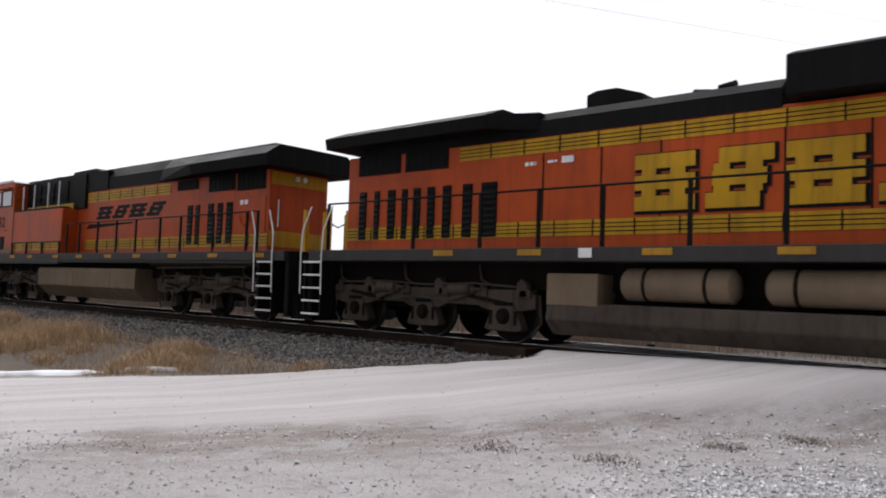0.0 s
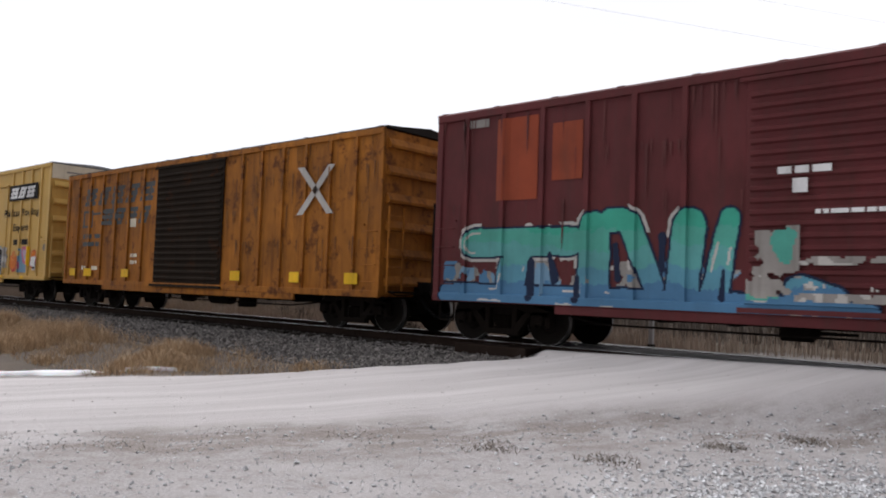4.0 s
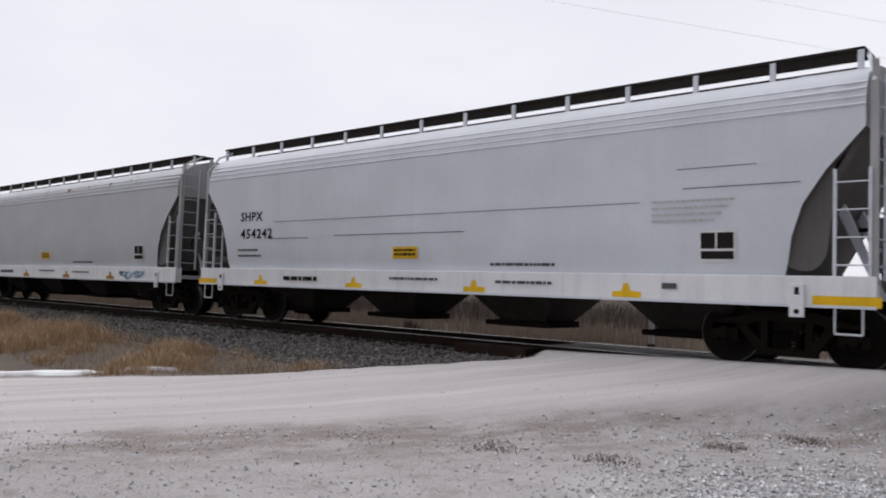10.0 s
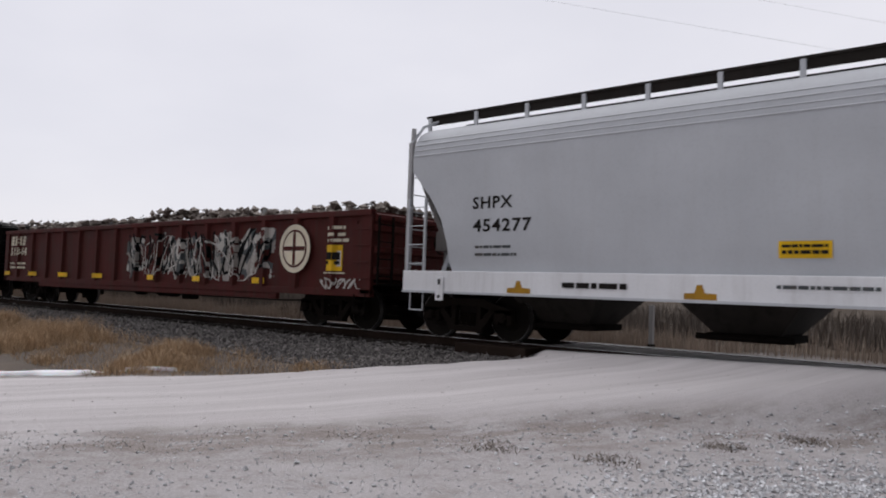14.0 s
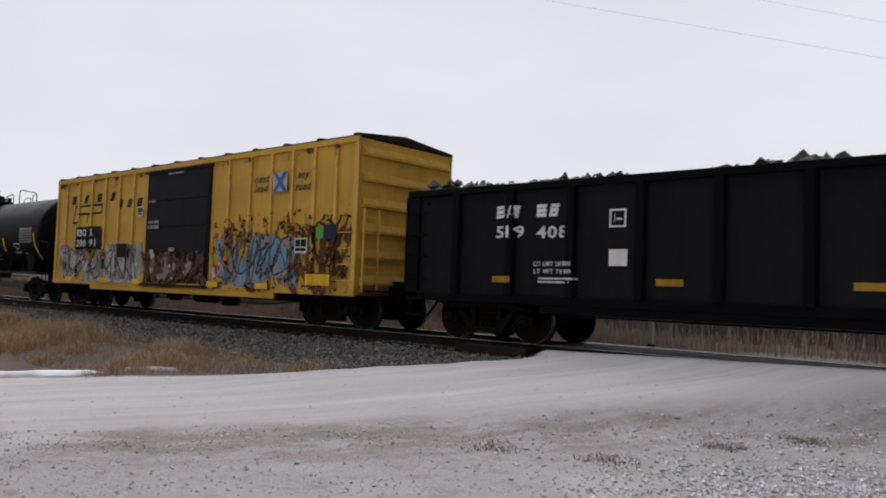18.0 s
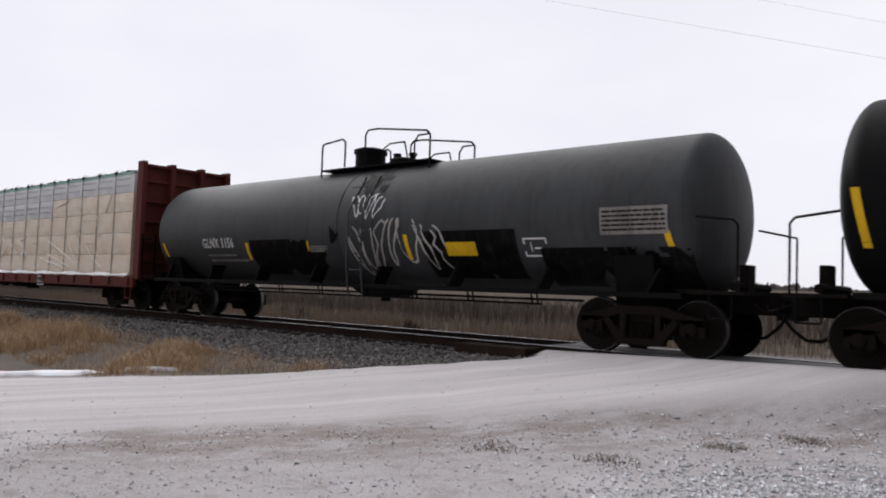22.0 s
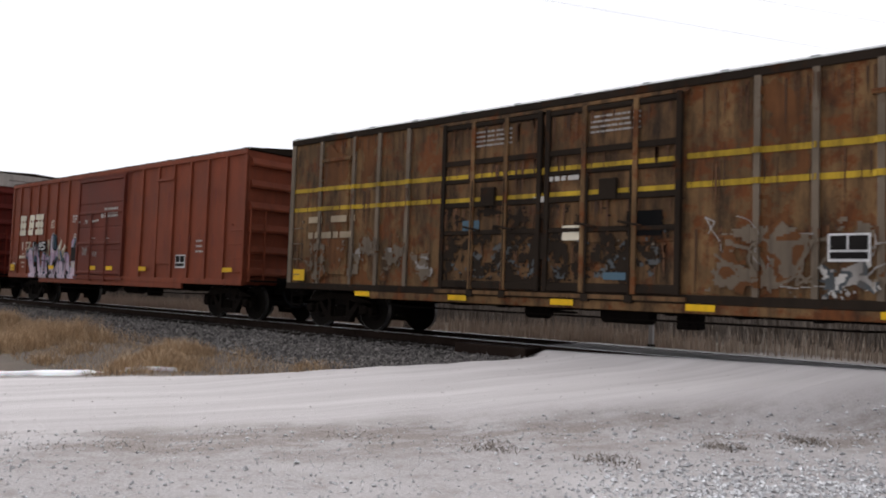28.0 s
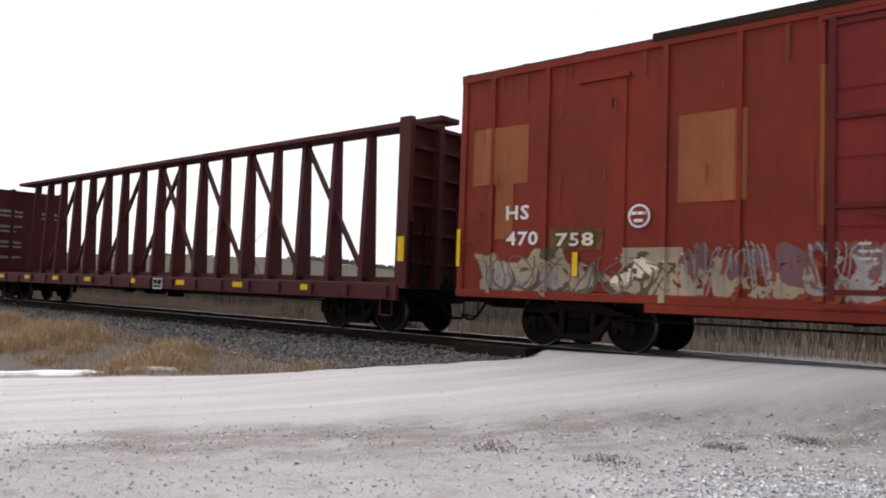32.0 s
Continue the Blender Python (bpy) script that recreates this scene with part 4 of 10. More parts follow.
def coupler(car, x, k, z=0.87):
    s = Sh().box(min(x - k * 0.3, x + k * 0.42), max(x - k * 0.3, x + k * 0.42), -0.09, 0.09, z - 0.1, z + 0.09)
    s.prism([(x + k * 0.36, -0.14), (x + k * 0.62, -0.16), (x + k * 0.68, -0.02), (x + k * 0.56, 0.05), (x + k * 0.66, 0.16), (x + k * 0.4, 0.16)], z - 0.15, z + 0.13, "z")
    s.box(x - 0.04, x + 0.04, -0.3, 0.3, z - 0.22, z + 0.2)
    part("coupler", s, M["grime"], car, "dirty steel knuckle coupler", bevel=0.012)
    p = [(x + k * 0.05, -0.38, z - 0.12), (x + k * 0.22, -0.38, z - 0.34), (x + k * 0.42, -0.34, z - 0.5), (x + k * 0.62, -0.3, z - 0.5), (x + k * 0.78, -0.27, z - 0.4)]
    part("air_hose", Sh().tube(p, 0.028, 7), M["black"], car, "black rubber air hose", smooth=True)
    part("uncoupling_lever", Sh().tube([(x + k * 0.02, -1.45, z + 0.02), (x + k * 0.1, -1.2, z - 0.08), (x + k * 0.12, -0.4, z - 0.02), (x + k * 0.3, -0.1, z + 0.15)], 0.014, 5), M["grime"], car)


def ladder(car, x0, x1, z0, z1, y, mat, n, name="ladder", stiles=True):
    """Ladder flat against a side: two stiles and its rungs."""
    s = Sh()
    if stiles:
        s.box(x0 - 0.02, x0 + 0.02, y - 0.03, y + 0.02, z0, z1).box(x1 - 0.02, x1 + 0.02, y - 0.03, y + 0.02, z0, z1)
    ob = part(name, s if stiles else Sh().box(x0 - 0.02, x0 + 0.02, y, y + 0.03, z1 - 0.05, z1), mat, car)
    for k in range(n):
        z = z0 + (k + 0.5) * (z1 - z0) / n
        part("rung", Sh().tube([(x0, y + 0.02, z), (x0, y - 0.045, z), (x1, y - 0.045, z), (x1, y + 0.02, z)], 0.011, 5), mat, ob)
    return ob


def end_ladder(car, x, k, y0, y1, z0, z1, mat, n):
    """Ladder on a car's end; k is the way it faces along the track."""
    s = Sh().box(x, x + k * 0.04, y0 - 0.02, y0 + 0.02, z0, z1).box(x, x + k * 0.04, y1 - 0.02, y1 + 0.02, z0, z1)
    ob = part("end_ladder", s, mat, car)
    for i in range(n):
        z = z0 + (i + 0.5) * (z1 - z0) / n
        part("rung", Sh().tube([(x + k * 0.05, y0, z), (x + k * 0.05, y1, z)], 0.012, 5), mat, ob)
    return ob


def stirrup(car, x, z, mat, y=-1.5):
    part("sill_step", Sh().tube([(x - 0.17, y, z), (x - 0.17, y, z - 0.36), (x + 0.17, y, z - 0.36), (x + 0.17, y, z)], 0.016, 5), mat, car)


def hand_wheel(car, x, y, z, k):
    """Spoked hand brake wheel on a short shaft."""
    ring = [(x, y + 0.25 * math.cos(a), z + 0.25 * math.sin(a)) for a in np.linspace(0, 2 * math.pi, 19)]
    s = Sh().tube(ring, 0.017, 5).cyl((x - k * 0.2, y, z), (x + k * 0.02, y, z), 0.03, 7)
    for i in range(3):
        a = 2 * math.pi * i / 3 + 0.4
        s.cyl((x, y, z), (x, y + 0.25 * math.cos(a), z + 0.25 * math.sin(a)), 0.013, 5)
    part("brake_wheel", s, M["grime"], car, "spoked hand brake wheel")


def brake_gear(car, half, z):
    part("brake_reservoir", Sh().lathe([(-0.5, 0.05), (-0.45, 0.16), (0.45, 0.16), (0.5, 0.05)], "x", (0.6, -0.7, z - 0.22), 14), M["grime"], car, smooth=True)
    part("brake_cylinder", Sh().lathe([(-0.25, 0.14), (0.2, 0.14), (0.3, 0.03), (0.8, 0.02)], "x", (-1.3, -0.55, z - 0.24), 12), M["grime"], car, smooth=True)
    part("brake_rod", Sh().tube([(-half + 2.2, -0.6, 0.62), (-half + 3.4, -1.15, z - 0.28), (half - 3.4, -1.15, z - 0.28), (half - 2.2, -0.6, 0.62)], 0.018, 5), M["grime"], car)
    part("valve", Sh().box(1.5, 1.85, -0.8, -0.45, z - 0.42, z - 0.1).box(1.6, 1.75, -0.86, -0.8, z - 0.36, z - 0.2), M["grime"], car, bevel=0.02)


# ---------- painted signs, lettering and spray paint that lie on a car's side ----------
LAYERS = {}


def layer(car):
    """Each coat lies a millimetre over the one before it."""
    LAYERS[car.name] = LAYERS.get(car.name, 0) + 1
    return 0.0009 * LAYERS[car.name]


def text_mesh(s):
    cu = bpy.data.curves.new("lettering", "FONT")
    cu.body, cu.size, cu.resolution_u, cu.offset, cu.space_character = s, 1.0, 2, 0.022, 1.12
    ob = bpy.data.objects.new("lettering", cu)
    scene.collection.objects.link(ob)
    me = bpy.data.meshes.new_from_object(ob.evaluated_get(bpy.context.evaluated_depsgraph_get()))
    bpy.data.objects.remove(ob)
    bpy.data.curves.remove(cu)
    return me


def lettering(car, s, x0, x1, z0, z1, mat, surf, name="lettering", slant=0.0, stencil=False):
    """Words fitted into a rectangle of a side; surf gives the depth at each place."""
    me = text_mesh(s)
    up = layer(car)
    co = np.array([v.co for v in me.vertices])
    lo, hi = co.min(0), co.max(0)
    gx = (co[:, 0] - lo[0]) / (hi[0] - lo[0])
    gz = (co[:, 1] - lo[1]) / (hi[1] - lo[1])
    for v, a, b in zip(me.vertices, gx, gz):
        x, z = x0 + a * (x1 - x0) + slant * b * (z1 - z0), z0 + b * (z1 - z0)
        v.co = (x, surf(x, z) - 0.005 - up, z)
    me.materials.append(mat)
    return part(name, me, None, car)


def bars(car, rows, mat, surf, name="small_print", seed=0):
    """Rows of print too small to read: short bars. rows: (x0, x1, z, height)."""
    rg = random.Random(seed)
    s = Sh()
    up = layer(car)
    for x0, x1, z, h in rows:
        x = x0
        while x < x1 - 0.02:
            w = min(x1 - x, rg.choice((0.07, 0.11, 0.16, 0.22)) * max(0.7, h / 0.06))
            s.poly([(a, surf(a, b) - 0.005 - up, b) for a, b in ((x, z), (x + w, z), (x + w, z + h), (x, z + h))])
            x += w + h * 0.45
    return tagged(part(name, s, mat, car), kind="stuff")


def patch(car, x0, x1, z0, z1, mat, surf, name="paint_patch", slant=0.0, off=0.004, label="", n=6):
    """A flat painted rectangle that follows the side."""
    s = Sh()
    off += layer(car)
    xs, zs = np.linspace(x0, x1, n + 1), np.linspace(z0, z1, 5)
    s.v = [(a + slant * (b - z0), surf(a, b) - off, b) for b in zs for a in xs]
    w = n + 1
    s.f = [(j * w + i, j * w + i + 1, (j + 1) * w + i + 1, (j + 1) * w + i) for j in range(4) for i in range(n)]
    s.m = [0] * len(s.f)
    return part(name, s, mat, car, label)


def emblem(car, x0, x1, z0, z1, count, mat, surf, slant=0.0, gap=0.18, name="emblem", off=0.006, stroke=0.24, fat=0.0):
    """A railway's mark drawn as plain blocks of three stacked bars, one part each.
    stroke: the width of the joining pieces; fat: metres added all round."""
    w = (x1 - x0) / count
    off += layer(car)
    for k in range(count):
        a, b, h = x0 + k * w, x0 + (k + 1 - gap) * w, z1 - z0
        d = (b - a) * 0.1 * (k % 2)
        boxes = [(a + d * n, b - d * (2 - n), z0 + h * 0.37 * n, z0 + h * (0.37 * n + 0.26)) for n in range(3)]
        boxes += [(a + (b - a) * p, a + (b - a) * (p + stroke), z0 + h * q, z0 + h * (q + 0.12)) for p in (0.12, 0.84 - stroke) for q in (0.255, 0.625)]
        s = Sh()
        for p0, p1, q0, q1 in boxes:
            p0, p1, q0, q1 = p0 - fat, p1 + fat, q0 - fat, q1 + fat
            s.poly([(p + slant * (z - z0), surf(p, z) - off, z) for p, z in ((p0, q0), (p1, q0), (p1, q1), (p0, q1))])
        part(name, s, mat, car)


def seg_dist(X, Z, a, b):
    dx, dz = b[0] - a[0], b[1] - a[1]
    t = np.clip(((X - a[0]) * dx + (Z - a[1]) * dz) / (dx * dx + dz * dz + 1e-9), 0, 1)
    return np.hypot(X - a[0] - t * dx, Z - a[1] - t * dz)


def decal(car, name, x0, x1, z0, z1, fn, mats, surf, cell=0.02, label=""):
    """Spray paint: cells of a fine grid that lie on the side, kept where fn gives a colour number of 0 or more."""
    nx, nz = int((x1 - x0) / cell), int((z1 - z0) / cell)
    xs, zs = np.linspace(x0, x1, nx + 1), np.linspace(z0, z1, nz + 1)
    X, Z = np.meshgrid((xs[:-1] + xs[1:]) / 2, (zs[:-1] + zs[1:]) / 2)
    cls = fn(X, Z)
    up = 0.004 + layer(car)
    ys = np.array([surf(a, (z0 + z1) / 2) for a in xs])
    used = np.full((nz + 1, nx + 1), -1)
    v, f, mi = [], [], []
    curved = abs(surf((x0 + x1) / 2, z0) - surf((x0 + x1) / 2, z1)) > 0.01

    def vid(j, i):
        if used[j, i] < 0:
            used[j, i] = len(v)
            v.append((xs[i], (surf(xs[i], zs[j]) if curved else ys[i]) - up, zs[j]))
        return int(used[j, i])
    for j, i in zip(*np.nonzero(cls >= 0)):
        f.append((vid(j, i), vid(j, i + 1), vid(j + 1, i + 1), vid(j + 1, i)))
        mi.append(int(cls[j, i]))
    if not f:
        return None
    s = Sh()
    s.v, s.f, s.m = v, f, mi
    return tagged(part(name, s, mats, car, label), kind="stuff")


def fuzz(X, Z, s, k):
    """Smooth random field, about -1 to 1, with features some 2 / s across."""
    out = 0.0
    for f, a in ((1.0, 1.0), (2.1, 0.55), (4.3, 0.3)):
        u, v = X * s * f * 0.5 + k * 13.7, Z * s * f * 0.5 + k * 7.3
        i, j = np.floor(u), np.floor(v)
        p, q = u - i, v - j
        p, q = p * p * (3 - 2 * p), q * q * (3 - 2 * q)

        def corner(m, n):
            h = np.sin(m * 127.1 + n * 311.7 + k * 17.3) * 43758.5453
            return (h - np.floor(h)) * 2 - 1
        low = corner(i, j) * (1 - p) + corner(i + 1, j) * p
        high = corner(i, j + 1) * (1 - p) + corner(i + 1, j + 1) * p
        out = out + a * (low * (1 - q) + high * q)
    return out * 0.9


def spray(car, x0, x1, z0, z1, count, mats, surf, seed, fat=0.11, rim=0.035, name="spray_painting", label="", ragged=0.0, cell=0.02):
    """Bubble shapes side by side, in the manner of spray-painted letters that spell nothing.
    mats: fill, outline, second fill, shine."""
    rg = random.Random(seed)
    w, h = (x1 - x0) / count, z1 - z0
    strokes = []
    for k in range(count):
        cx, bottom, top = x0 + (k + 0.5) * w, z0 + fat + rim, z1 - fat - rim
        bottom += rg.uniform(0, 0.12) * h
        top -= rg.uniform(0, 0.16) * h
        r = w * 0.5 - fat * 0.7
        knots = [(cx + r * math.sin(t) * rg.uniform(0.75, 1.05), (bottom + top) / 2 + (top - bottom) / 2 * math.cos(t)) for t in np.linspace(rg.uniform(-0.6, 0.3), rg.uniform(4.2, 6.6), rg.choice((5, 6, 7)))]
        strokes += list(zip(knots, knots[1:]))
        if rg.random() < 0.6:
            strokes.append(((cx - r * 0.8, bottom), (cx - r * rg.uniform(0.3, 0.9), top)))
        strokes.append(((cx - r * 0.5, rg.uniform(bottom, top)), (cx + r * 0.7, rg.uniform(bottom, top))))

    def fn(X, Z):
        d = np.full(X.shape, 9.0)
        sh = d.copy()
        wave = 0.022 * fuzz(X, Z, 6, seed)
        for a, b in strokes:
            d = np.minimum(d, seg_dist(X, Z, a, b))
            sh = np.minimum(sh, seg_dist(X - 0.05, Z + 0.06, a, b))
        d, sh = d + wave, sh + wave
        c = np.full(X.shape, -1)
        edge = rim * (0.35 + 0.75 * np.abs(fuzz(X, Z, 2.7, seed + 4)))
        c[sh < fat + edge] = 1
        c[d < fat + edge] = 1
        c[d < fat] = 0
        c[(d < fat) & (Z + 0.26 * fuzz(X, Z, 5, seed + 2) < z0 + 0.42 * h)] = 2
        c[(d < fat * 0.62) & (d > fat * 0.42) & (fuzz(X, Z, 3.1, seed) > 0.25)] = 3
        if ragged:
            c[fuzz(X, Z, 9, seed + 5) + 0.5 * fuzz(X, Z, 23, seed) > 1.1 - ragged] = -1
        return c
    return decal(car, name, x0 - 0.1, x1 + 0.1, z0, z1, fn, mats, surf, cell, label)


def mural(car, x0, x1, z0, z1, strokes, gaps, bands, dark, pale, surf, seed, rim=0.04, label="", shine=True, lines=False, grow=0.0):
    """Fat tapered spray strokes that fade downwards through a row of colours, with a dark outline and a pale halo.
    strokes, gaps: (x, z, x, z, radius, radius)."""
    def field(X, Z, rows):
        d = np.full(X.shape, 9.0)
        for ax, az, bx, bz, r, q in rows:
            dx, dz = bx - ax, bz - az
            t = np.clip(((X - ax) * dx + (Z - az) * dz) / (dx * dx + dz * dz + 1e-9), 0, 1)
            d = np.minimum(d, np.hypot(X - ax - t * dx, Z - az - t * dz) - (r + (q - r) * t))
        return d

    def fn(X, Z):
        wave = 0.014 * fuzz(X, Z, 7, seed)
        d = field(X, Z, strokes) + wave - grow
        c = np.full(X.shape, -1)
        n = len(bands)
        c[(d < rim * 2.3) & (fuzz(X, Z, 2.3, seed + 1) > -0.1) & (Z > z0 + 0.35 * (z1 - z0))] = n + 1
        c[d < rim] = n
        c[field(X - 0.06, Z + 0.05, strokes) + wave < 0.0] = n
        lift = (Z - z0) / (z1 - z0) + 0.07 * fuzz(X, Z, 2.6, seed + 3) + 0.02 * fuzz(X, Z, 41, seed)
        shade = np.clip(((1 - lift) * 1.15 - 0.08) * n, 0, n - 1).astype(int)
        c[d < 0] = shade[d < 0]
        for row in strokes if lines else ():
            e = field(X, Z, [row]) + wave
            c[(e < rim * 1.5) & (field(X - 0.085, Z + 0.04, [row]) + wave < 0)] = n
            c[e < 0] = shade[e < 0]
        if shine:
            c[(d < -0.05) & (d > -0.085) & (fuzz(X, Z, 3.3, seed + 7) > 0.42)] = n + 1
        c[(field(X, Z, gaps) + wave < 0)] = n
        return c
    return decal(car, "spray_painting", x0, x1, z0, z1, fn, bands + [dark, pale], surf, 0.018, label)


def streaks(car, surf, x0, x1, tops, n, mat, seed, lo=0.2, hi=0.9, wide=0.025, name="rust_staining"):
    """Thin runs of rust or dirt that taper downwards."""
    rg = random.Random(seed)
    up = 0.004 + layer(car)
    s = Sh()
    for i in range(n):
        x, z = rg.uniform(x0, x1), rg.choice(tops) + rg.uniform(-0.06, 0.04)
        d, w, sway = rg.uniform(lo, hi) * rg.uniform(0.4, 1), wide * rg.uniform(0.4, 1.4), rg.uniform(-0.01, 0.01)
        s.poly([(x - w, surf(x, z) - up, z), (x - w * 0.8, surf(x, z - d * 0.5) - up, z - d * 0.5), (x + sway, surf(x, z - d) - up, z - d), (x + w * 0.6, surf(x, z - d * 0.6) - up, z - d * 0.6), (x + w, surf(x, z) - up, z)])
    return tagged(part(name, s, mat, car, "runs of rust and grime"), kind="stuff")


def blotch(car, x0, x1, z0, z1, mats, surf, seed, cover=0.0, name="stain", scale=3.0, cell=0.03, label=""):
    """Worn patches with ragged edges in one or more colours."""
    def fn(X, Z):
        e = np.minimum(np.minimum(X - x0, x1 - X) / 0.35, np.minimum(Z - z0, z1 - Z) / 0.25)
        a = fuzz(X, Z, scale, seed) + 0.5 * fuzz(X, Z, scale * 3.3, seed + 1) + np.clip(e, -1, 1) * 0.8 - 0.9 + cover
        c = np.full(X.shape, -1)
        k = (np.abs(fuzz(X, Z, scale * 0.8, seed + 9)) * 2.99).astype(int) % len(mats)
        c[a > 0] = k[a > 0]
        return c
    return decal(car, name, x0, x1, z0, z1, fn, mats, surf, cell, label)


def scrawl(car, x0, x1, z0, z1, mat, surf, seed, n=5, thick=0.018, name="spray_scrawl", label=""):
    """Thin looping lines."""
    rg = random.Random(seed)
    lines = []
    for k in range(n):
        cx, cz = x0 + (k + 0.5) * (x1 - x0) / n, rg.uniform(z0 * 0.6 + z1 * 0.4, z1 * 0.6 + z0 * 0.4)
        rx, rz = (x1 - x0) / n * rg.uniform(0.4, 0.75), (z1 - z0) * rg.uniform(0.25, 0.5)
        p = [(cx + rx * math.sin(t * rg.uniform(0.9, 1.1) + k), min(z1, max(z0, cz + rz * math.cos(t * 1.35)))) for t in np.linspace(0, rg.uniform(4, 7), 16)]
        lines += list(zip(p, p[1:]))

    def fn(X, Z):
        d = np.full(X.shape, 9.0)
        for a, b in lines:
            d = np.minimum(d, seg_dist(X, Z, a, b))
        return np.where(d < thick * (1 + 0.5 * fuzz(X, Z, 5, seed)), 0, -1)
    return decal(car, name, x0, x1, z0, z1, fn, [mat], surf, 0.016, label)


# ---------- box cars ----------
def flat_side(y, ribs=(), w=0.09, d=0.05, panels=()):
    """Depth of a side sheet with upright posts on it."""
    def surf(x, z):
        for r in ribs:
            if abs(x - r) < w / 2 + 0.012:
                return y - d
        for r, z0, z1 in panels:
            if abs(x - r) < 0.44 and z0 - 0.01 < z < z1 + 0.01:
                return y - 0.034
        return y
    return surf


def over_sill(surf, zb):
    """The side with its bottom sill, for paint that runs down over it."""
    return lambda x, z: min(surf(x, z), -1.556) if z < zb + 0.155 else surf(x, z)


def box_car(name, label, L, R, H, zb, side, end, roof, ribs, doors=(), door_mat=None, inset=1.3, white_top="", rib_w=0.09, peaked=True, sill_drop=0.14, post_mat=None, hatch=(), beam_mat=None, bumps=0.055, chord=None, sill=None):
    """A steel box car. ribs: places of the side posts; doors: (x0, x1, kind)."""
    car = thing(name, label, "box car", L, R)
    half = (R - L) / 2
    yn = -1.5
    surf = flat_side(yn, ribs, rib_w, 0.05, hatch)
    part("body", Sh().box(-half + 0.05, half - 0.05, yn, 1.5, zb + 0.02, H - 0.04), side, car)
    # end panels with pressed ribs
    for k in (-1, 1):
        x = k * (half - 0.05)
        pan = part("end_wall", Sh().box(min(x, x + k * 0.03), max(x, x + k * 0.03), -1.47, 1.47, zb + 0.05, H - 0.02), end, car)
        top = H - (0.62 if white_top else 0.2)
        nr = max(4, round((top - zb - 0.25) / 0.52))
        for i in range(nr):
            z = zb + 0.3 + i * (top - zb - 0.45) / (nr - 1)
            prof = [(-0.03, z - 0.06), (0.1, z - 0.045), (0.11, z + 0.01), (0.02, z + 0.16), (-0.03, z + 0.16)]
            part("end_rib", Sh().prism([(k * a, b) for a, b in prof], -1.4, 1.4, "y"), end, pan, at=(x + k * 0.03, 0, 0))
        if white_top:
            part("end_top_panel", Sh().box(min(x, x + k * 0.06), max(x, x + k * 0.06), -1.49, 1.49, H - 0.52, H - 0.01), M[white_top], car, "pale upper end panel")
            part("small_print", Sh().box(x + k * 0.062 - 0.002, x + k * 0.062 + 0.002, -1.0, 0.1, H - 0.3, H - 0.24).box(x + k * 0.062 - 0.002, x + k * 0.062 + 0.002, 0.5, 1.1, H - 0.28, H - 0.25), M["chalk"], car)
        for y in (-1.5, 1.5):
            part("corner_post", Sh().box(min(k * half, k * (half - 0.14)), max(k * half, k * (half - 0.14)), min(y, y * 1.025), max(y, y * 1.025), zb, H), post_mat or side, car, bevel=0.012)
        coupler(car, k * (half + 0.1), k)
        end_ladder(car, k * (half + 0.1), k, -1.42, -0.98, zb + 0.1, zb + 1.9, M["grime"] if k < 0 else post_mat or side, 5)
        part("crossover_platform", Sh().box(min(k * half, k * (half + 0.25)), max(k * half, k * (half + 0.25)), -1.35, 1.35, zb + 0.1, zb + 0.14), M["grime"], car)
        part("striker", Sh().box(min(k * (half - 0.1), k * (half + 0.12)), max(k * (half - 0.1), k * (half + 0.12)), -0.45, 0.45, 0.68, 1.1), M["grime"], car, bevel=0.02)
        ladder(car, k * (half - 0.1) - k * 0.42, k * (half - 0.1), zb + 0.15, zb + 1.55, yn - 0.05, post_mat or side, 4, "side_ladder", False)
        stirrup(car, k * (half - 0.35), zb, M["grime"])
    hand_wheel(car, half + 0.2, 0.55, zb + 1.3, 1)
    part("brake_box", Sh().box(half, half + 0.2, 0.1, 0.5, zb + 1.0, zb + 1.45), M["grime"], car, bevel=0.02)
    # chords, roof
    for y in (yn - 0.05, 1.48):
        part("top_chord", Sh().box(-half, half, y, y + 0.07, H - 0.12, H + 0.01), chord or side, car, bevel=0.01)
    part("side_sill", Sh().box(-half, half, yn - 0.05, yn + 0.03, zb, zb + 0.14), sill or side, car, bevel=0.01)
    part("side_sill", Sh().box(-half, half, 1.47, 1.55, zb - 0.02, zb + 0.14), side, car, bevel=0.01)
    part("sill_reinforcement", Sh().box(-half + inset + 1.5, half - inset - 1.5, yn - 0.045, yn + 0.02, zb - sill_drop, zb), side, car, bevel=0.01)
    pk = 0.14 if peaked else 0.03
    rf = part("roof", Sh().prism([(-1.55, H + 0.01), (1.55, H + 0.01), (1.5, H + 0.05), (0, H + 0.05 + pk), (-1.5, H + 0.05)], -half - 0.02, half + 0.02, "x"), roof, car, "weathered corrugated steel roof")
    me = Sh().prism([(-1.52, H + 0.04), (0, H + 0.05 + pk), (1.52, H + 0.04), (1.52, H + bumps), (0, H + 0.1 + pk), (-1.52, H + bumps)], -0.07, 0.05, "x").mesh("roof_rib", roof)
    for i in range(int(2 * half / 1.25) + 1):
        part("roof_rib", me, None, rf, at=(-half + 0.15 + i * (2 * half - 0.3) / int(2 * half / 1.25), 0, 0))
    # posts on the side
    me = Sh().prism([(-rib_w / 2 - 0.012, yn + 0.005), (-rib_w / 2, yn - 0.049), (rib_w / 2, yn - 0.049), (rib_w / 2 + 0.003, yn + 0.005)], zb + 0.13, H - 0.11, "z").mesh("side_post", post_mat or side)
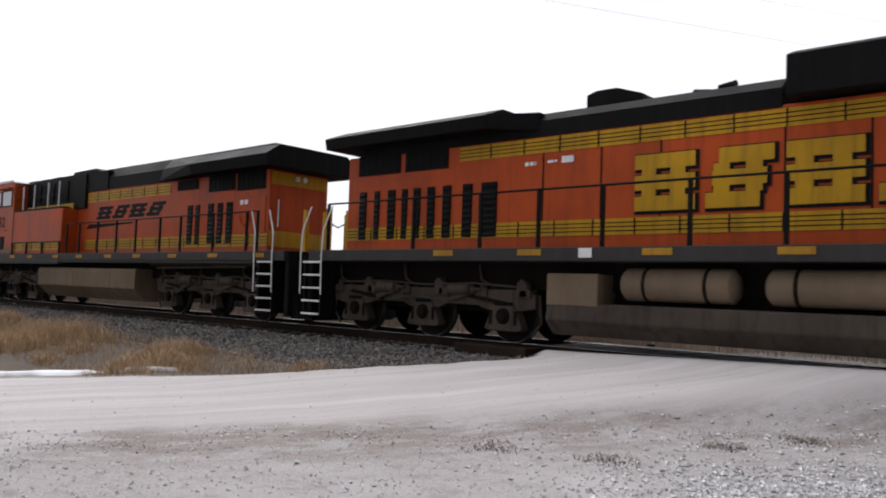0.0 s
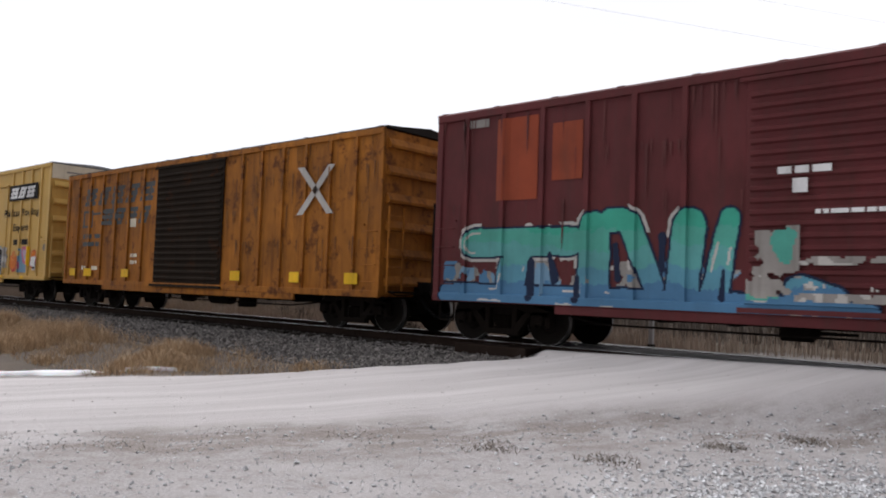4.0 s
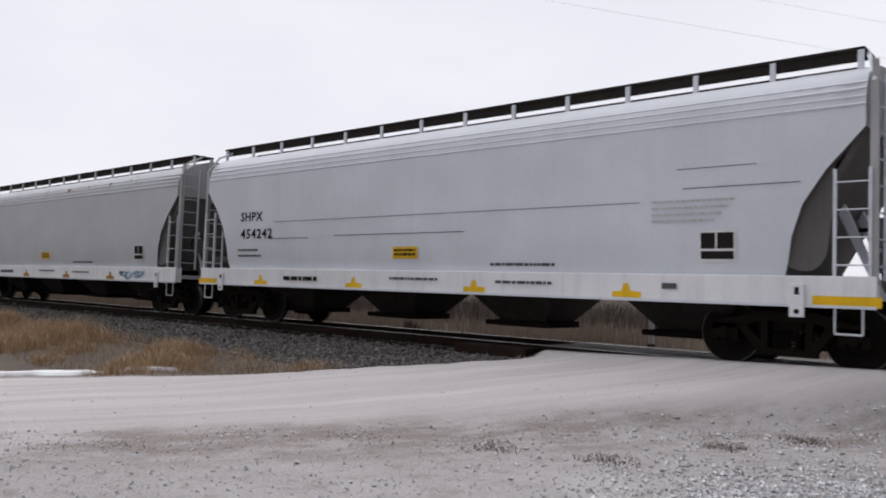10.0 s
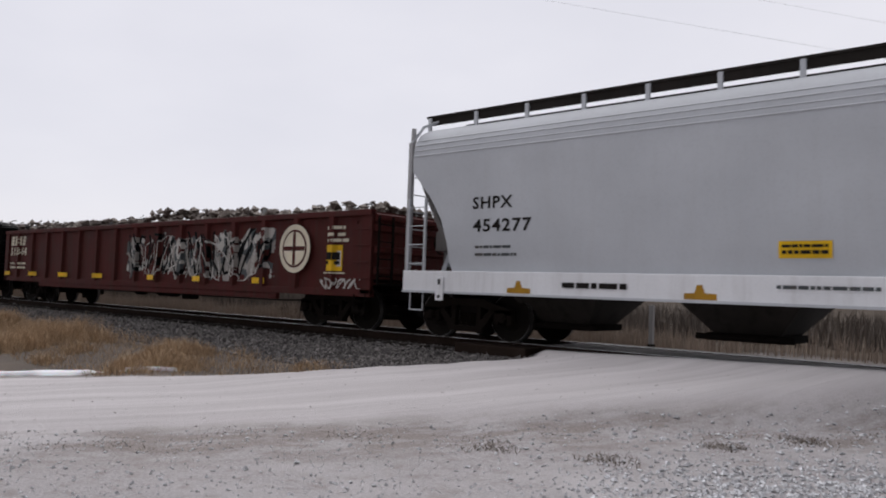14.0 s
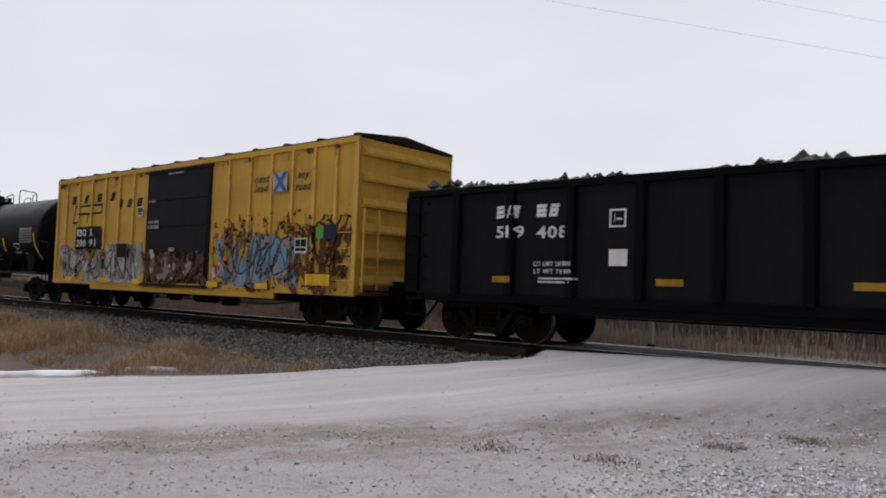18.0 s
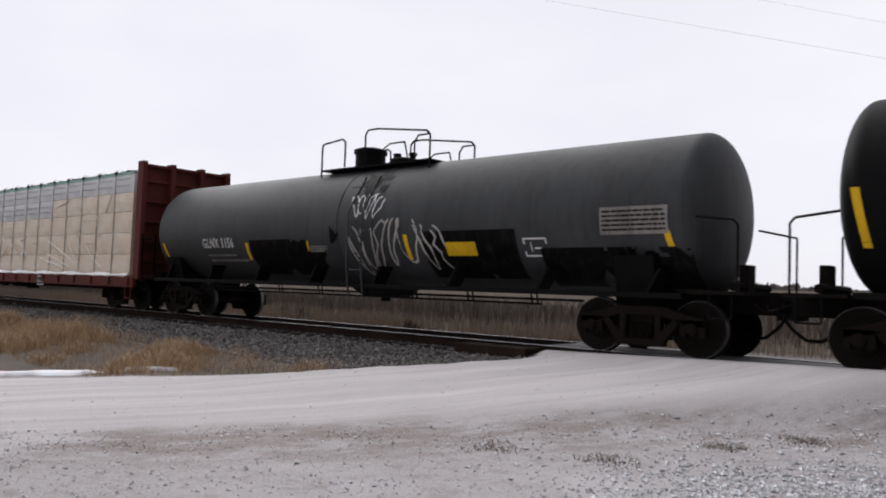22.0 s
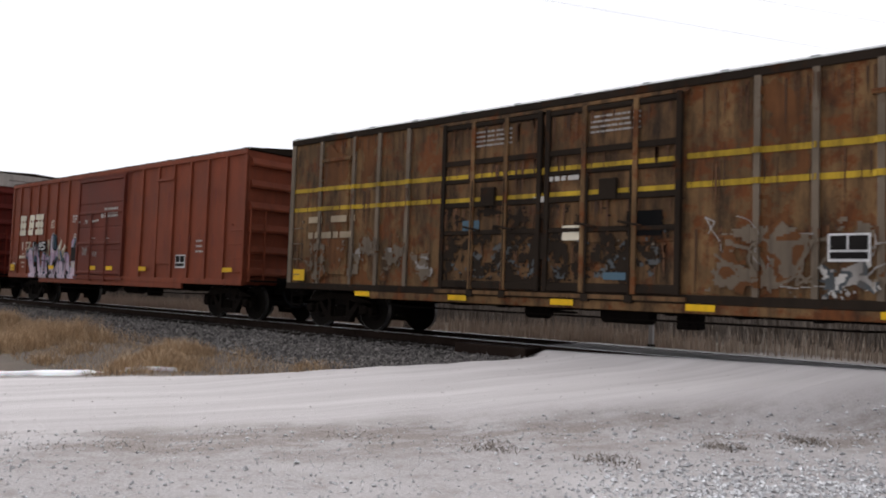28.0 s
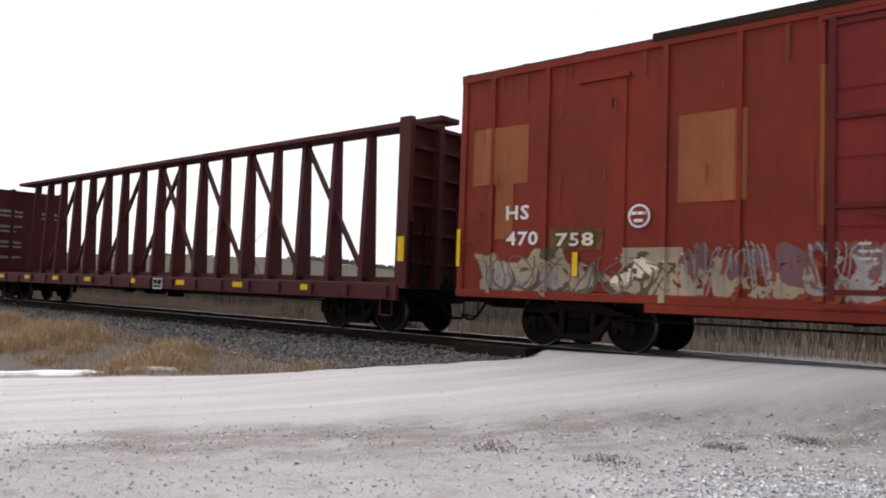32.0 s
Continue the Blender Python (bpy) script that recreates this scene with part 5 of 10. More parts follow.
    for r in ribs:
        part("side_post", me, None, car, at=(r, 0, 0))
    for r, z0, z1 in hatch:
        part("access_panel", Sh().box(r - 0.42, r + 0.42, yn - 0.03, yn, z0, z1).box(r - 0.48, r + 0.48, yn - 0.075, yn - 0.0, z1, z1 + 0.07), side, car, bevel=0.01)
    for x0, x1, kind in doors:
        d = part("door", Sh().box(x0, x1, yn - 0.045, yn, zb + 0.12, H - 0.16), door_mat or side, car, bevel=0.008)
        if kind == "ribbed":
            n = int((H - zb - 0.4) / 0.17)
            for i in range(n):
                z = zb + 0.22 + i * 0.17
                part("door_rib", Sh().prism([(yn - 0.04, z), (yn - 0.085, z + 0.03), (yn - 0.085, z + 0.075), (yn - 0.04, z + 0.105)], x0 + 0.06, x1 - 0.06, "x"), door_mat or side, d)
        else:
            n = 4
            for i in range(n):
                z0, z1 = zb + 0.2 + i * (H - zb - 0.45) / n, zb + 0.2 + (i + 1) * (H - zb - 0.45) / n - 0.06
                part("door_panel", Sh().box(x0 + 0.08, x1 - 0.08, yn - 0.062, yn - 0.04, z0, z1), door_mat or side, d, bevel=0.01)
            if kind == "plug":
                bm = beam_mat or door_mat or side
                for x in (x0 + 0.05, x1 - 0.05):
                    part("door_stile", Sh().box(x - 0.05, x + 0.05, yn - 0.095, yn - 0.04, zb + 0.13, H - 0.17), bm, d, bevel=0.01)
                for fz in (0.035, 0.33, 0.64, 0.97):
                    z = zb + 0.12 + fz * (H - zb - 0.28)
                    part("door_beam", Sh().prism([(yn - 0.04, z - 0.06), (yn - 0.1, z - 0.03), (yn - 0.1, z + 0.03), (yn - 0.04, z + 0.06)], x0 + 0.1, x1 - 0.1, "x"), bm, d)
                for fx in (0.34, 0.66):
                    x = x0 + (x1 - x0) * fx
                    part("lock_rod", Sh().tube([(x, yn - 0.1, zb + 0.05), (x, yn - 0.1, zb + 0.12 + 0.64 * (H - zb - 0.28))], 0.022, 6), bm, d)
                    part("lock_handle", Sh().tube([(x - 0.2, yn - 0.12, zb + 1.28), (x + 0.2, yn - 0.12, zb + 1.2)], 0.02, 6), bm, d)
                    part("lock_bracket", Sh().box(x - 0.07, x + 0.07, yn - 0.12, yn - 0.045, zb - 0.02, zb + 0.1), bm, d, bevel=0.01)
        part("door_track", Sh().box(x0 - 0.1, x1 + 0.1, yn - 0.1, yn - 0.045, zb + 0.03, zb + 0.1), door_mat or side, car)
        part("door_track", Sh().box(x0 - 0.1, x1 + 0.1, yn - 0.09, yn - 0.045, H - 0.2, H - 0.14), door_mat or side, car)
    part("centre_sill", Sh().box(-half, half, -0.3, 0.3, zb - 0.2, zb + 0.02).box(-half, half, -1.4, 1.4, zb - 0.02, zb + 0.02), M["grime"], car)
    for i in range(9):
        x = -half + inset + 1.7 + i * (2 * half - 2 * inset - 3.4) / 8
        part("cross_bearer", Sh().prism([(-1.4, zb), (1.4, zb), (0.4, zb - 0.22), (-0.4, zb - 0.22)], x - 0.04, x + 0.04, "x"), M["grime"], car)
    brake_gear(car, half, zb)
    for x in (-half + inset, half - inset):
        truck(car, x)
    return car, surf, half


def spaced(a, b, n, ends=False):
    return [a + (b - a) * (i + (0 if ends else 1)) / (n - 1 if ends else n + 1) for i in range(n)]


def conspicuity(car, xs, z, surf, w=0.42, h=0.11):
    for x in xs:
        patch(car, x, x + w, z, z + h, M["yellow"], surf, "reflector", off=0.056, n=1)


def label_board(car, x, z, w, h, surf, mat=None):
    """Dark consolidated-stencil panel with a white rim."""
    patch(car, x, x + w, z, z + h, mat or M["white"], surf, "stencil_panel", off=0.007, n=1)
    patch(car, x + 0.03, x + w * 0.45, z + h * 0.42, z + h - 0.03, M["ink"], surf, "stencil_field", off=0.010, n=1)
    patch(car, x + w * 0.5, x + w - 0.03, z + h * 0.42, z + h - 0.03, M["ink"], surf, "stencil_field", off=0.010, n=1)
    patch(car, x + 0.03, x + w - 0.03, z + 0.04, z + h * 0.34, M["ink"], surf, "stencil_field", off=0.010, n=1)


def label_frame(car, x0, x1, z0, z1, surf):
    """Small outlined square of print."""
    for a, b, c, d in ((x0, x1, z0, z0 + 0.02), (x0, x1, z1 - 0.02, z1), (x0, x0 + 0.02, z0, z1), (x1 - 0.02, x1, z0, z1)):
        patch(car, a, b, c, d, M["cream"], surf, "mark_outline", off=0.006)
    bars(car, [(x0 + 0.06, x1 - 0.06, z1 - 0.09, 0.03), (x0 + 0.1, x1 - 0.1, z0 + 0.06, 0.08)], M["cream"], lambda x, z: surf(x, z) - 0.012, seed=1)


def maroon_car():
    ribs = [-7.0, -6.15, -5.3, -4.4, -3.55, -2.7] + [2.55, 3.4, 4.25, 5.1, 5.95, 6.8]
    car, surf, half = box_car("maroon_box_car", "faded maroon box car with teal and blue spray painting", -52.4, -36.9, 4.31, 0.74, M["maroon"], M["maroon"], M["maroon"], ribs, [(-1.75, 1.65, "ribbed")], M["maroon"])
    for a, b, c, d in ((2.68, 3.3, 2.6, 3.45), (3.5, 4.15, 2.55, 3.5), (4.35, 5.0, 2.5, 3.55), (5.2, 5.85, 2.45, 3.5), (6.0, 6.72, 2.4, 3.45), (-6.3, -5.4, 2.6, 4.1), (-5.1, -4.5, 2.9, 3.9)):
        patch(car, a, b, c, d, M["maroon_patch"], surf, label="red brown repaint patch", off=0.007)
    blotch(car, -7.5, -1.8, 0.9, 1.5, [M["blue"], M["chalk"], M["skyblue"]], surf, 3, 0.7)
    blotch(car, 1.6, 7.7, 0.78, 1.25, [M["blue"], M["navy"], M["skyblue"]], surf, 4, 0.9)
    fade = [M["teal"], M["teal_light"], M["teal_mist"], M["teal_blue"], M["blue"]]
    low = over_sill(surf, 0.74)
    side = lambda x, z: low(x, z) - (0.088 if -1.75 < x < 1.65 and z > 0.9 else 0)
    mural(car, -7.6, 0.0, 0.76, 2.45, [(-6.79, 1.83, -4.66, 1.84, 0.2, 0.17), (-5.79, 1.66, -5.95, 0.95, 0.22, 0.25), (-4.24, 2.05, -4.24, 0.9, 0.21, 0.24), (-3.61, 2.1, -3.17, 1.12, 0.13, 0.11), (-2.61, 2.05, -2.72, 1.07, 0.19, 0.2), (-2.0, 2.15, -2.23, 0.9, 0.08, 0.15), (-7.4, 0.9, -1.67, 0.86, 0.12, 0.12), (-0.99, 1.09, -0.56, 0.99, 0.15, 0.1), (-1.67, 0.86, -0.14, 0.84, 0.1, 0.06), (-3.93, 2.17, -3.72, 2.17, 0.14, 0.12)],
          [(-5.48, 1.47, -5.48, 0.89, 0.08, 0.09), (-3.84, 1.77, -3.8, 1.23, 0.04, 0.07), (-3.04, 1.89, -3.04, 1.35, 0.06, 0.05), (-4.55, 1.22, -4.56, 0.85, 0.05, 0.06), (-2.08, 1.36, -2.1, 0.96, 0.03, 0.05), (-5.1, 1.62, -4.99, 1.22, 0.05, 0.1)], fade, M["navy"], M["pale"], side, 21, grow=0.06, label="teal and blue spray-painted shapes")
    mural(car, 1.2, 7.74, 0.76, 2.7, [(2.34, 1.84, 2.3, 1.1, 0.48, 0.44), (3.16, 2.38, 3.14, 1.77, 0.05, 0.15), (3.14, 1.77, 3.98, 1.48, 0.15, 0.09), (4.44, 2.14, 4.38, 1.03, 0.27, 0.17), (5.28, 2.04, 5.29, 1.53, 0.29, 0.26), (5.76, 2.36, 5.82, 1.84, 0.14, 0.16), (5.82, 1.84, 5.9, 1.0, 0.21, 0.23), (6.11, 1.69, 7.6, 0.9, 0.16, 0.08), (1.9, 0.92, 5.9, 0.88, 0.14, 0.12), (5.9, 0.88, 7.6, 0.88, 0.12, 0.1), (3.85, 1.08, 3.91, 1.42, 0.11, 0.11)],
          [(2.49, 1.38, 2.5, 1.11, 0.05, 0.08), (4.53, 1.75, 4.54, 1.53, 0.06, 0.06), (5.02, 1.16, 5.06, 0.9, 0.12, 0.13), (6.25, 1.05, 6.75, 1.03, 0.13, 0.18), (3.7, 1.19, 3.74, 1.08, 0.09, 0.09), (5.62, 2.03, 5.62, 2.0, 0.07, 0.05), (1.6, 1.59, 1.5, 1.03, 0.14, 0.17)], fade, M["navy"], M["pale"], side, 22, grow=0.07, label="large teal and blue spray-painted shapes")
    for z in (1.0, 1.16, 1.32, 1.5):
        blotch(car, -1.7, 0.6, z - 0.05, z + 0.07, [M["chalk"], M["pale"]], side, int(z * 50), 0.55, scale=4)
    blotch(car, -1.75, -1.0, 0.95, 2.0, [M["chalk"], M["teal_light"], M["navy"]], side, 8, 0.25)
    blotch(car, 1.0, 1.6, 0.9, 1.7, [M["chalk"], M["pale"], M["pink"]], side, 9, 0.1)
    blotch(car, 6.4, 7.6, 1.4, 2.3, [M["chalk"], M["pale"], M["maroon_patch"]], surf, 12, 0.1)
    bars(car, [(-1.3, -0.6, 2.72, 0.1), (-1.1, -0.9, 2.45, 0.2), (-0.8, 0.3, 2.15, 0.06)], M["white"], lambda x, z: surf(x, z) - 0.09, seed=3)
    patch(car, -7.1, -6.5, 4.0, 4.15, M["chalk"], surf, "number_bar", n=1)
    label_board(car, 5.95, 1.55, 0.5, 0.35, surf)
    for i, z in enumerate((3.0, 3.3, 3.6, 2.65)):
        part("end_print", Sh().box(half + 0.04, half + 0.045, 0.0, 0.5, z, z + 0.06), M["chalk"], car)
    streaks(car, surf, -7.6, 7.6, (4.2, 3.4, 2.6), 110, M["run_maroon"], 5, 0.3, 1.2, 0.018, "grime_staining")


def orange_car():
    ribs = [-6.7, -5.85, -5.0, -4.15, -3.3, -2.45] + [2.5, 3.3, 4.15, 5.0, 5.85, 6.7]
    car, surf, half = box_car("weathered_box_car", "rust-stained orange yellow box car with a dark grey ribbed door", -69.0, -53.9, 4.3, 0.74, M["orange_box"], M["orange_box"], M["roofwalk"], ribs, [(-1.65, 1.7, "ribbed")], M["brown_dark"])
    emblem(car, -6.3, -1.8, 3.25, 3.8, 5, M["greyblue"], surf, 0.25, name="faded_logo")
    emblem(car, -5.0, -2.0, 2.6, 3.1, 4, M["greyblue"], surf, 0.25, name="faded_logo")
    s = Sh()
    for a, b, c, d in ((-6.35, -6.25, 2.55, 3.1), (-6.35, -5.7, 3.02, 3.1), (-5.75, -5.68, 2.55, 3.1), (-5.7, -4.3, 2.95, 3.02), (-6.4, -5.7, 2.55, 2.62), (-4.4, -4.32, 2.95, 3.3)):
        s.poly([(x, surf(x, z) - 0.006, z) for x, z in ((a, c), (b, c), (b, d), (a, d))])
    part("faded_logo_rail", s, M["greyblue"], car)
    bars(car, [(-6.3, -5.7, 2.2, 0.14), (-5.5, -5.0, 2.2, 0.14), (-6.3, -4.9, 1.95, 0.14)], M["greyblue"], surf, "number_bars", 2)
    patch(car, -3.2, -2.85, 2.5, 2.75, M["cream"], surf, "stencil_panel", off=0.006)
    bars(car, [(-3.1, -2.7, 1.6, 0.1), (-3.1, -2.7, 1.4, 0.1), (-6.3, -5.9, 1.2, 0.12), (-5.6, -5.2, 1.2, 0.12)], M["cream"], surf, seed=6)
    s = Sh()
    for k in (-1, 1):
        s.poly([(x, surf(5.4, 0) - 0.056, z) for x, z in ((4.75, 3.1 - k * 0.55), (4.98, 3.1 - k * 0.55), (6.05, 3.1 + k * 0.55), (5.82, 3.1 + k * 0.55))])
    part("cross_emblem", s, M["pale"], car, "faded cross emblem")
    conspicuity(car, [-7.05, -5.9, -3.5, 2.2, 4.6, 6.5], 1.0, surf, 0.42, 0.24)
    streaks(car, surf, -7.4, 7.4, (4.2, 3.6, 2.8, 2.0), 200, M["run_orange"], 6, 0.3, 1.2, 0.02)


def buff_car():
    ribs = [-8.4, -7.6, -6.8, -6.0, -4.4, -3.6] + [3.25, 4.1, 5.85, 6.75, 7.6, 8.45]
    car, surf, half = box_car("tall_box_car", "tall buff yellow box car with black double doors and spray painting", -88.95, -70.5, 4.92, 0.80, M["buff"], M["buff"], M["galv"], ribs, [(-2.45, -0.15, "plug"), (-0.1, 2.2, "plug")], M["door_black"], inset=2.35, white_top="cream", peaked=False, post_mat=M["buff_post"], beam_mat=M["black"], hatch=[(-5.2, 1.0, 4.25), (5.0, 1.0, 4.3)])
    patch(car, 5.62, 8.25, 3.72, 4.3, M["ink"], surf, "logo_panel", off=0.056, label="black panel behind the white emblem")
    emblem(car, 5.75, 8.0, 3.8, 4.2, 3, M["white"], lambda x, z: -1.553, 0.3, 0.12)
    for s, a, b, z in (("Railcar Pooling", 5.3, 8.4, 3.1), ("Experts", 6.15, 7.6, 2.55)):
        lettering(car, s, a, b, z - 0.05, z + 0.3, M["ink"], lambda x, z: surf(x, z) - 0.03, "slogan")
    bars(car, [(6.15, 7.6, 2.07, 0.2)], M["ink"], surf, "slogan_bar", 1)
    up = layer(car)
    for sx in (-1, 1):
        for sz in (-1, 1):
            for tint, shift, more in (("orange", sx * 0.2, 0.0), ("steelblue", -sx * 0.17, 0.002)):
                ring = ((sx * 0.82, sz * 0.66), (0.0, 0.0), (shift * 0.9, 0.0), (sx * 0.82 + shift, sz * 0.66))
                part("cross_emblem_arm", Sh().poly([(-6.98 + p, -1.554 - up - more, 3.64 + q) for p, q in ring]), M[tint], car)
    lettering(car, "next", -8.75, -8.15, 3.72, 3.95, M["olive"], surf, "slogan")
    lettering(car, "load", -8.7, -8.1, 3.45, 3.7, M["olive"], surf, "slogan")
    lettering(car, "any", -5.95, -5.5, 3.75, 3.95, M["olive"], lambda x, z: surf(x, z) - 0.03, "slogan")
    lettering(car, "road", -5.95, -5.4, 3.48, 3.7, M["olive"], lambda x, z: surf(x, z) - 0.03, "slogan")
    for s, a, b, z in (("TB", -7.46, -6.97, 2.43), ("OX", -6.58, -6.08, 2.43), ("6", -8.12, -7.9, 2.0), ("70", -7.45, -6.98, 2.0)):
        lettering(car, s, a, b, z, z + 0.28, M["ink"], surf, "car_number")
    mural(car, -8.9, -1.0, 0.815, 2.55, [(-8.06, 1.93, -6.72, 2.16, 0.10, 0.13), (-7.08, 1.91, -7.99, 0.94, 0.26, 0.20), (-7.59, 0.88, -6.19, 0.86, 0.16, 0.15), (-6.01, 2.26, -5.92, 0.86, 0.21, 0.21), (-5.92, 2.20, -5.07, 1.94, 0.20, 0.28), (-5.07, 1.94, -5.37, 1.59, 0.24, 0.18), (-5.12, 1.47, -4.77, 0.86, 0.18, 0.17), (-4.60, 2.11, -4.55, 0.96, 0.20, 0.20), (-3.85, 2.09, -3.66, 1.04, 0.20, 0.19), (-4.31, 0.91, -3.52, 0.93, 0.11, 0.11), (-3.36, 2.18, -3.31, 0.99, 0.26, 0.26), (-3.22, 2.23, -2.68, 2.06, 0.22, 0.26), (-2.68, 2.01, -2.73, 1.64, 0.24, 0.18), (-2.60, 1.48, -2.45, 1.01, 0.17, 0.17)],
          [(-5.36, 1.29, -5.33, 0.86, 0.12, 0.16), (-4.20, 1.70, -4.19, 1.14, 0.05, 0.18), (-2.88, 1.32, -2.81, 1.11, 0.12, 0.15), (-6.75, 1.22, -6.49, 1.47, 0.13, 0.07)], [M["pale"], M["pale_warm"], M["pale"]], M["ink"], M["ink"], lambda x, z: over_sill(surf, 0.8)(x, z) - (0.068 if x > -2.6 and z > 0.96 else 0), 31, 0.03, shine=False, label="pale grey spray-painted shapes with black outline")
    lettering(car, "2", -5.6, -5.4, 2.02, 2.28, M["ink"], lambda x, z: surf(x, z) - 0.03, "car_number")
    mural(car, -2.7, -0.9, 0.8, 1.9, [(-2.28, 1.63, -1.48, 0.99, 0.10, 0.05), (-2.14, 1.02, -1.48, 0.96, 0.08, 0.04), (-2.25, 1.48, -2.08, 1.02, 0.07, 0.07)], [], [M["chalk"], M["pale"], M["chalk"]], M["ink"], M["chalk"], lambda x, z: -1.572, 35, 0.025)
    blotch(car, -9.1, -7.6, 0.9, 1.7, [M["pale"], M["ink"], M["red"]], surf, 5, 0.1)
    mural(car, 2.4, 5.5, 0.84, 2.15, [(2.75, 1.85, 2.75, 1.05, 0.17, 0.14), (2.8, 1.85, 3.2, 1.0, 0.1, 0.12), (3.27, 1.85, 3.32, 1.0, 0.12, 0.14), (3.62, 1.75, 3.57, 1.1, 0.16, 0.16), (3.62, 1.75, 4.0, 1.8, 0.1, 0.1), (3.6, 1.15, 4.0, 1.1, 0.1, 0.12), (4.3, 1.85, 4.3, 1.0, 0.16, 0.14), (4.3, 1.4, 4.7, 1.75, 0.09, 0.09), (4.3, 1.4, 4.7, 1.05, 0.09, 0.12), (5.0, 1.7, 4.95, 1.15, 0.24, 0.24)],
          [(5.0, 1.5, 5.0, 1.32, 0.05, 0.06)], [M["ink"], M["navy"], M["ink"]], M["pale"], M["chalk"], surf, 32, 0.045, shine=False, label="dark navy spray-painted shapes with pale outline")
    blotch(car, 5.2, 5.8, 1.2, 2.1, [M["chalk"], M["pale"]], surf, 6, 0.5)
    spray(car, 5.95, 6.55, 1.05, 1.95, 1, [M["orange"], M["red"], M["orange"], M["buff"]], surf, 33, 0.12, 0.04)
    blotch(car, 6.8, 7.5, 1.05, 2.0, [M["skyblue"], M["pink"], M["lilac"]], surf, 7, 1.0)
    blotch(car, 7.5, 7.75, 1.2, 2.0, [M["yellow"], M["skyblue"]], surf, 8, 1.0)
    spray(car, 7.85, 8.4, 1.2, 1.95, 1, [M["orange"], M["red"], M["white"], M["buff"]], surf, 34, 0.1, 0.04)
    label_board(car, 8.05, 1.15, 0.4, 0.35, surf)
    part("grime_ring", Sh().lathe([(0, 0.13), (-0.004, 0.13)], "y", (8.95, -1.503, 1.95), 16), M["chalk"], car)
    dsurf = lambda x, z: -1.565
    for s, a, b, z in (("CLOSE AND LOCK", -1.56, -0.62, 4.2), ("BOTH DOORS BEFORE", -1.66, -0.52, 4.06), ("MOVING CAR", -1.42, -0.71, 3.93)):
        lettering(car, s, a, b, z, z + 0.09, M["white"], dsurf, "door_lettering")
    bars(car, [(0.8, 1.54, 3.97, 0.035), (1.01, 1.54, 3.91, 0.03), (-2.02, -1.48, 2.69, 0.04), (-2.01, -1.24, 2.58, 0.04), (-2.01, -1.24, 2.51, 0.035), (0.34, 0.66, 2.55, 0.05), (1.46, 1.95, 2.67, 0.035), (1.48, 2.05, 2.61, 0.035), (1.49, 2.12, 2.55, 0.035), (0.79, 1.67, 2.33, 0.035), (-1.6, -0.64, 2.31, 0.04), (-1.26, -0.86, 2.22, 0.04), (1.06, 1.47, 2.19, 0.035), (-0.74, -0.47, 1.26, 0.05), (1.57, 1.82, 1.29, 0.05), (1.9, 2.12, 1.63, 0.045), (1.92, 2.12, 1.56, 0.04), (1.95, 2.12, 1.49, 0.04)], M["white"], dsurf, "door_print", 9)
    for a, b, c, d in ((0.28, 0.55, 3.06, 3.17), (-0.87, -0.61, 2.93, 3.02), (-1.28, -1.05, 1.99, 2.08), (-1.29, -1.09, 1.75, 1.93), (1.06, 1.28, 2.01, 2.09), (1.07, 1.23, 1.75, 1.92), (0.43, 0.54, 2.09, 2.19), (-0.26, -0.17, 1.93, 2.09)):
        patch(car, a, b, c, d, M["pale"], dsurf, "worn_placard", n=1)
    for a, b, c, d in ((-0.84, -0.52, 2.61, 2.69), (0.81, 1.07, 1.51, 1.62), (0.44, 0.54, 1.95, 2.0)):
        patch(car, a, b, c, d, M["chalk"], dsurf, "worn_placard", n=1)
    patch(car, 0.39, 0.5, 1.24, 1.69, M["yellow"], dsurf, "yellow_mark", n=1)
    part("round_mark", Sh().lathe([(0, 0.075), (-0.004, 0.075)], "y", (0.9, -1.6, 3.18), 16), M["white"], car)
    conspicuity(car, [-8.9, -6.9, -4.6, -2.3, 0.1, 2.5, 5.1, 7.2], 0.83, surf, 0.45, 0.1)


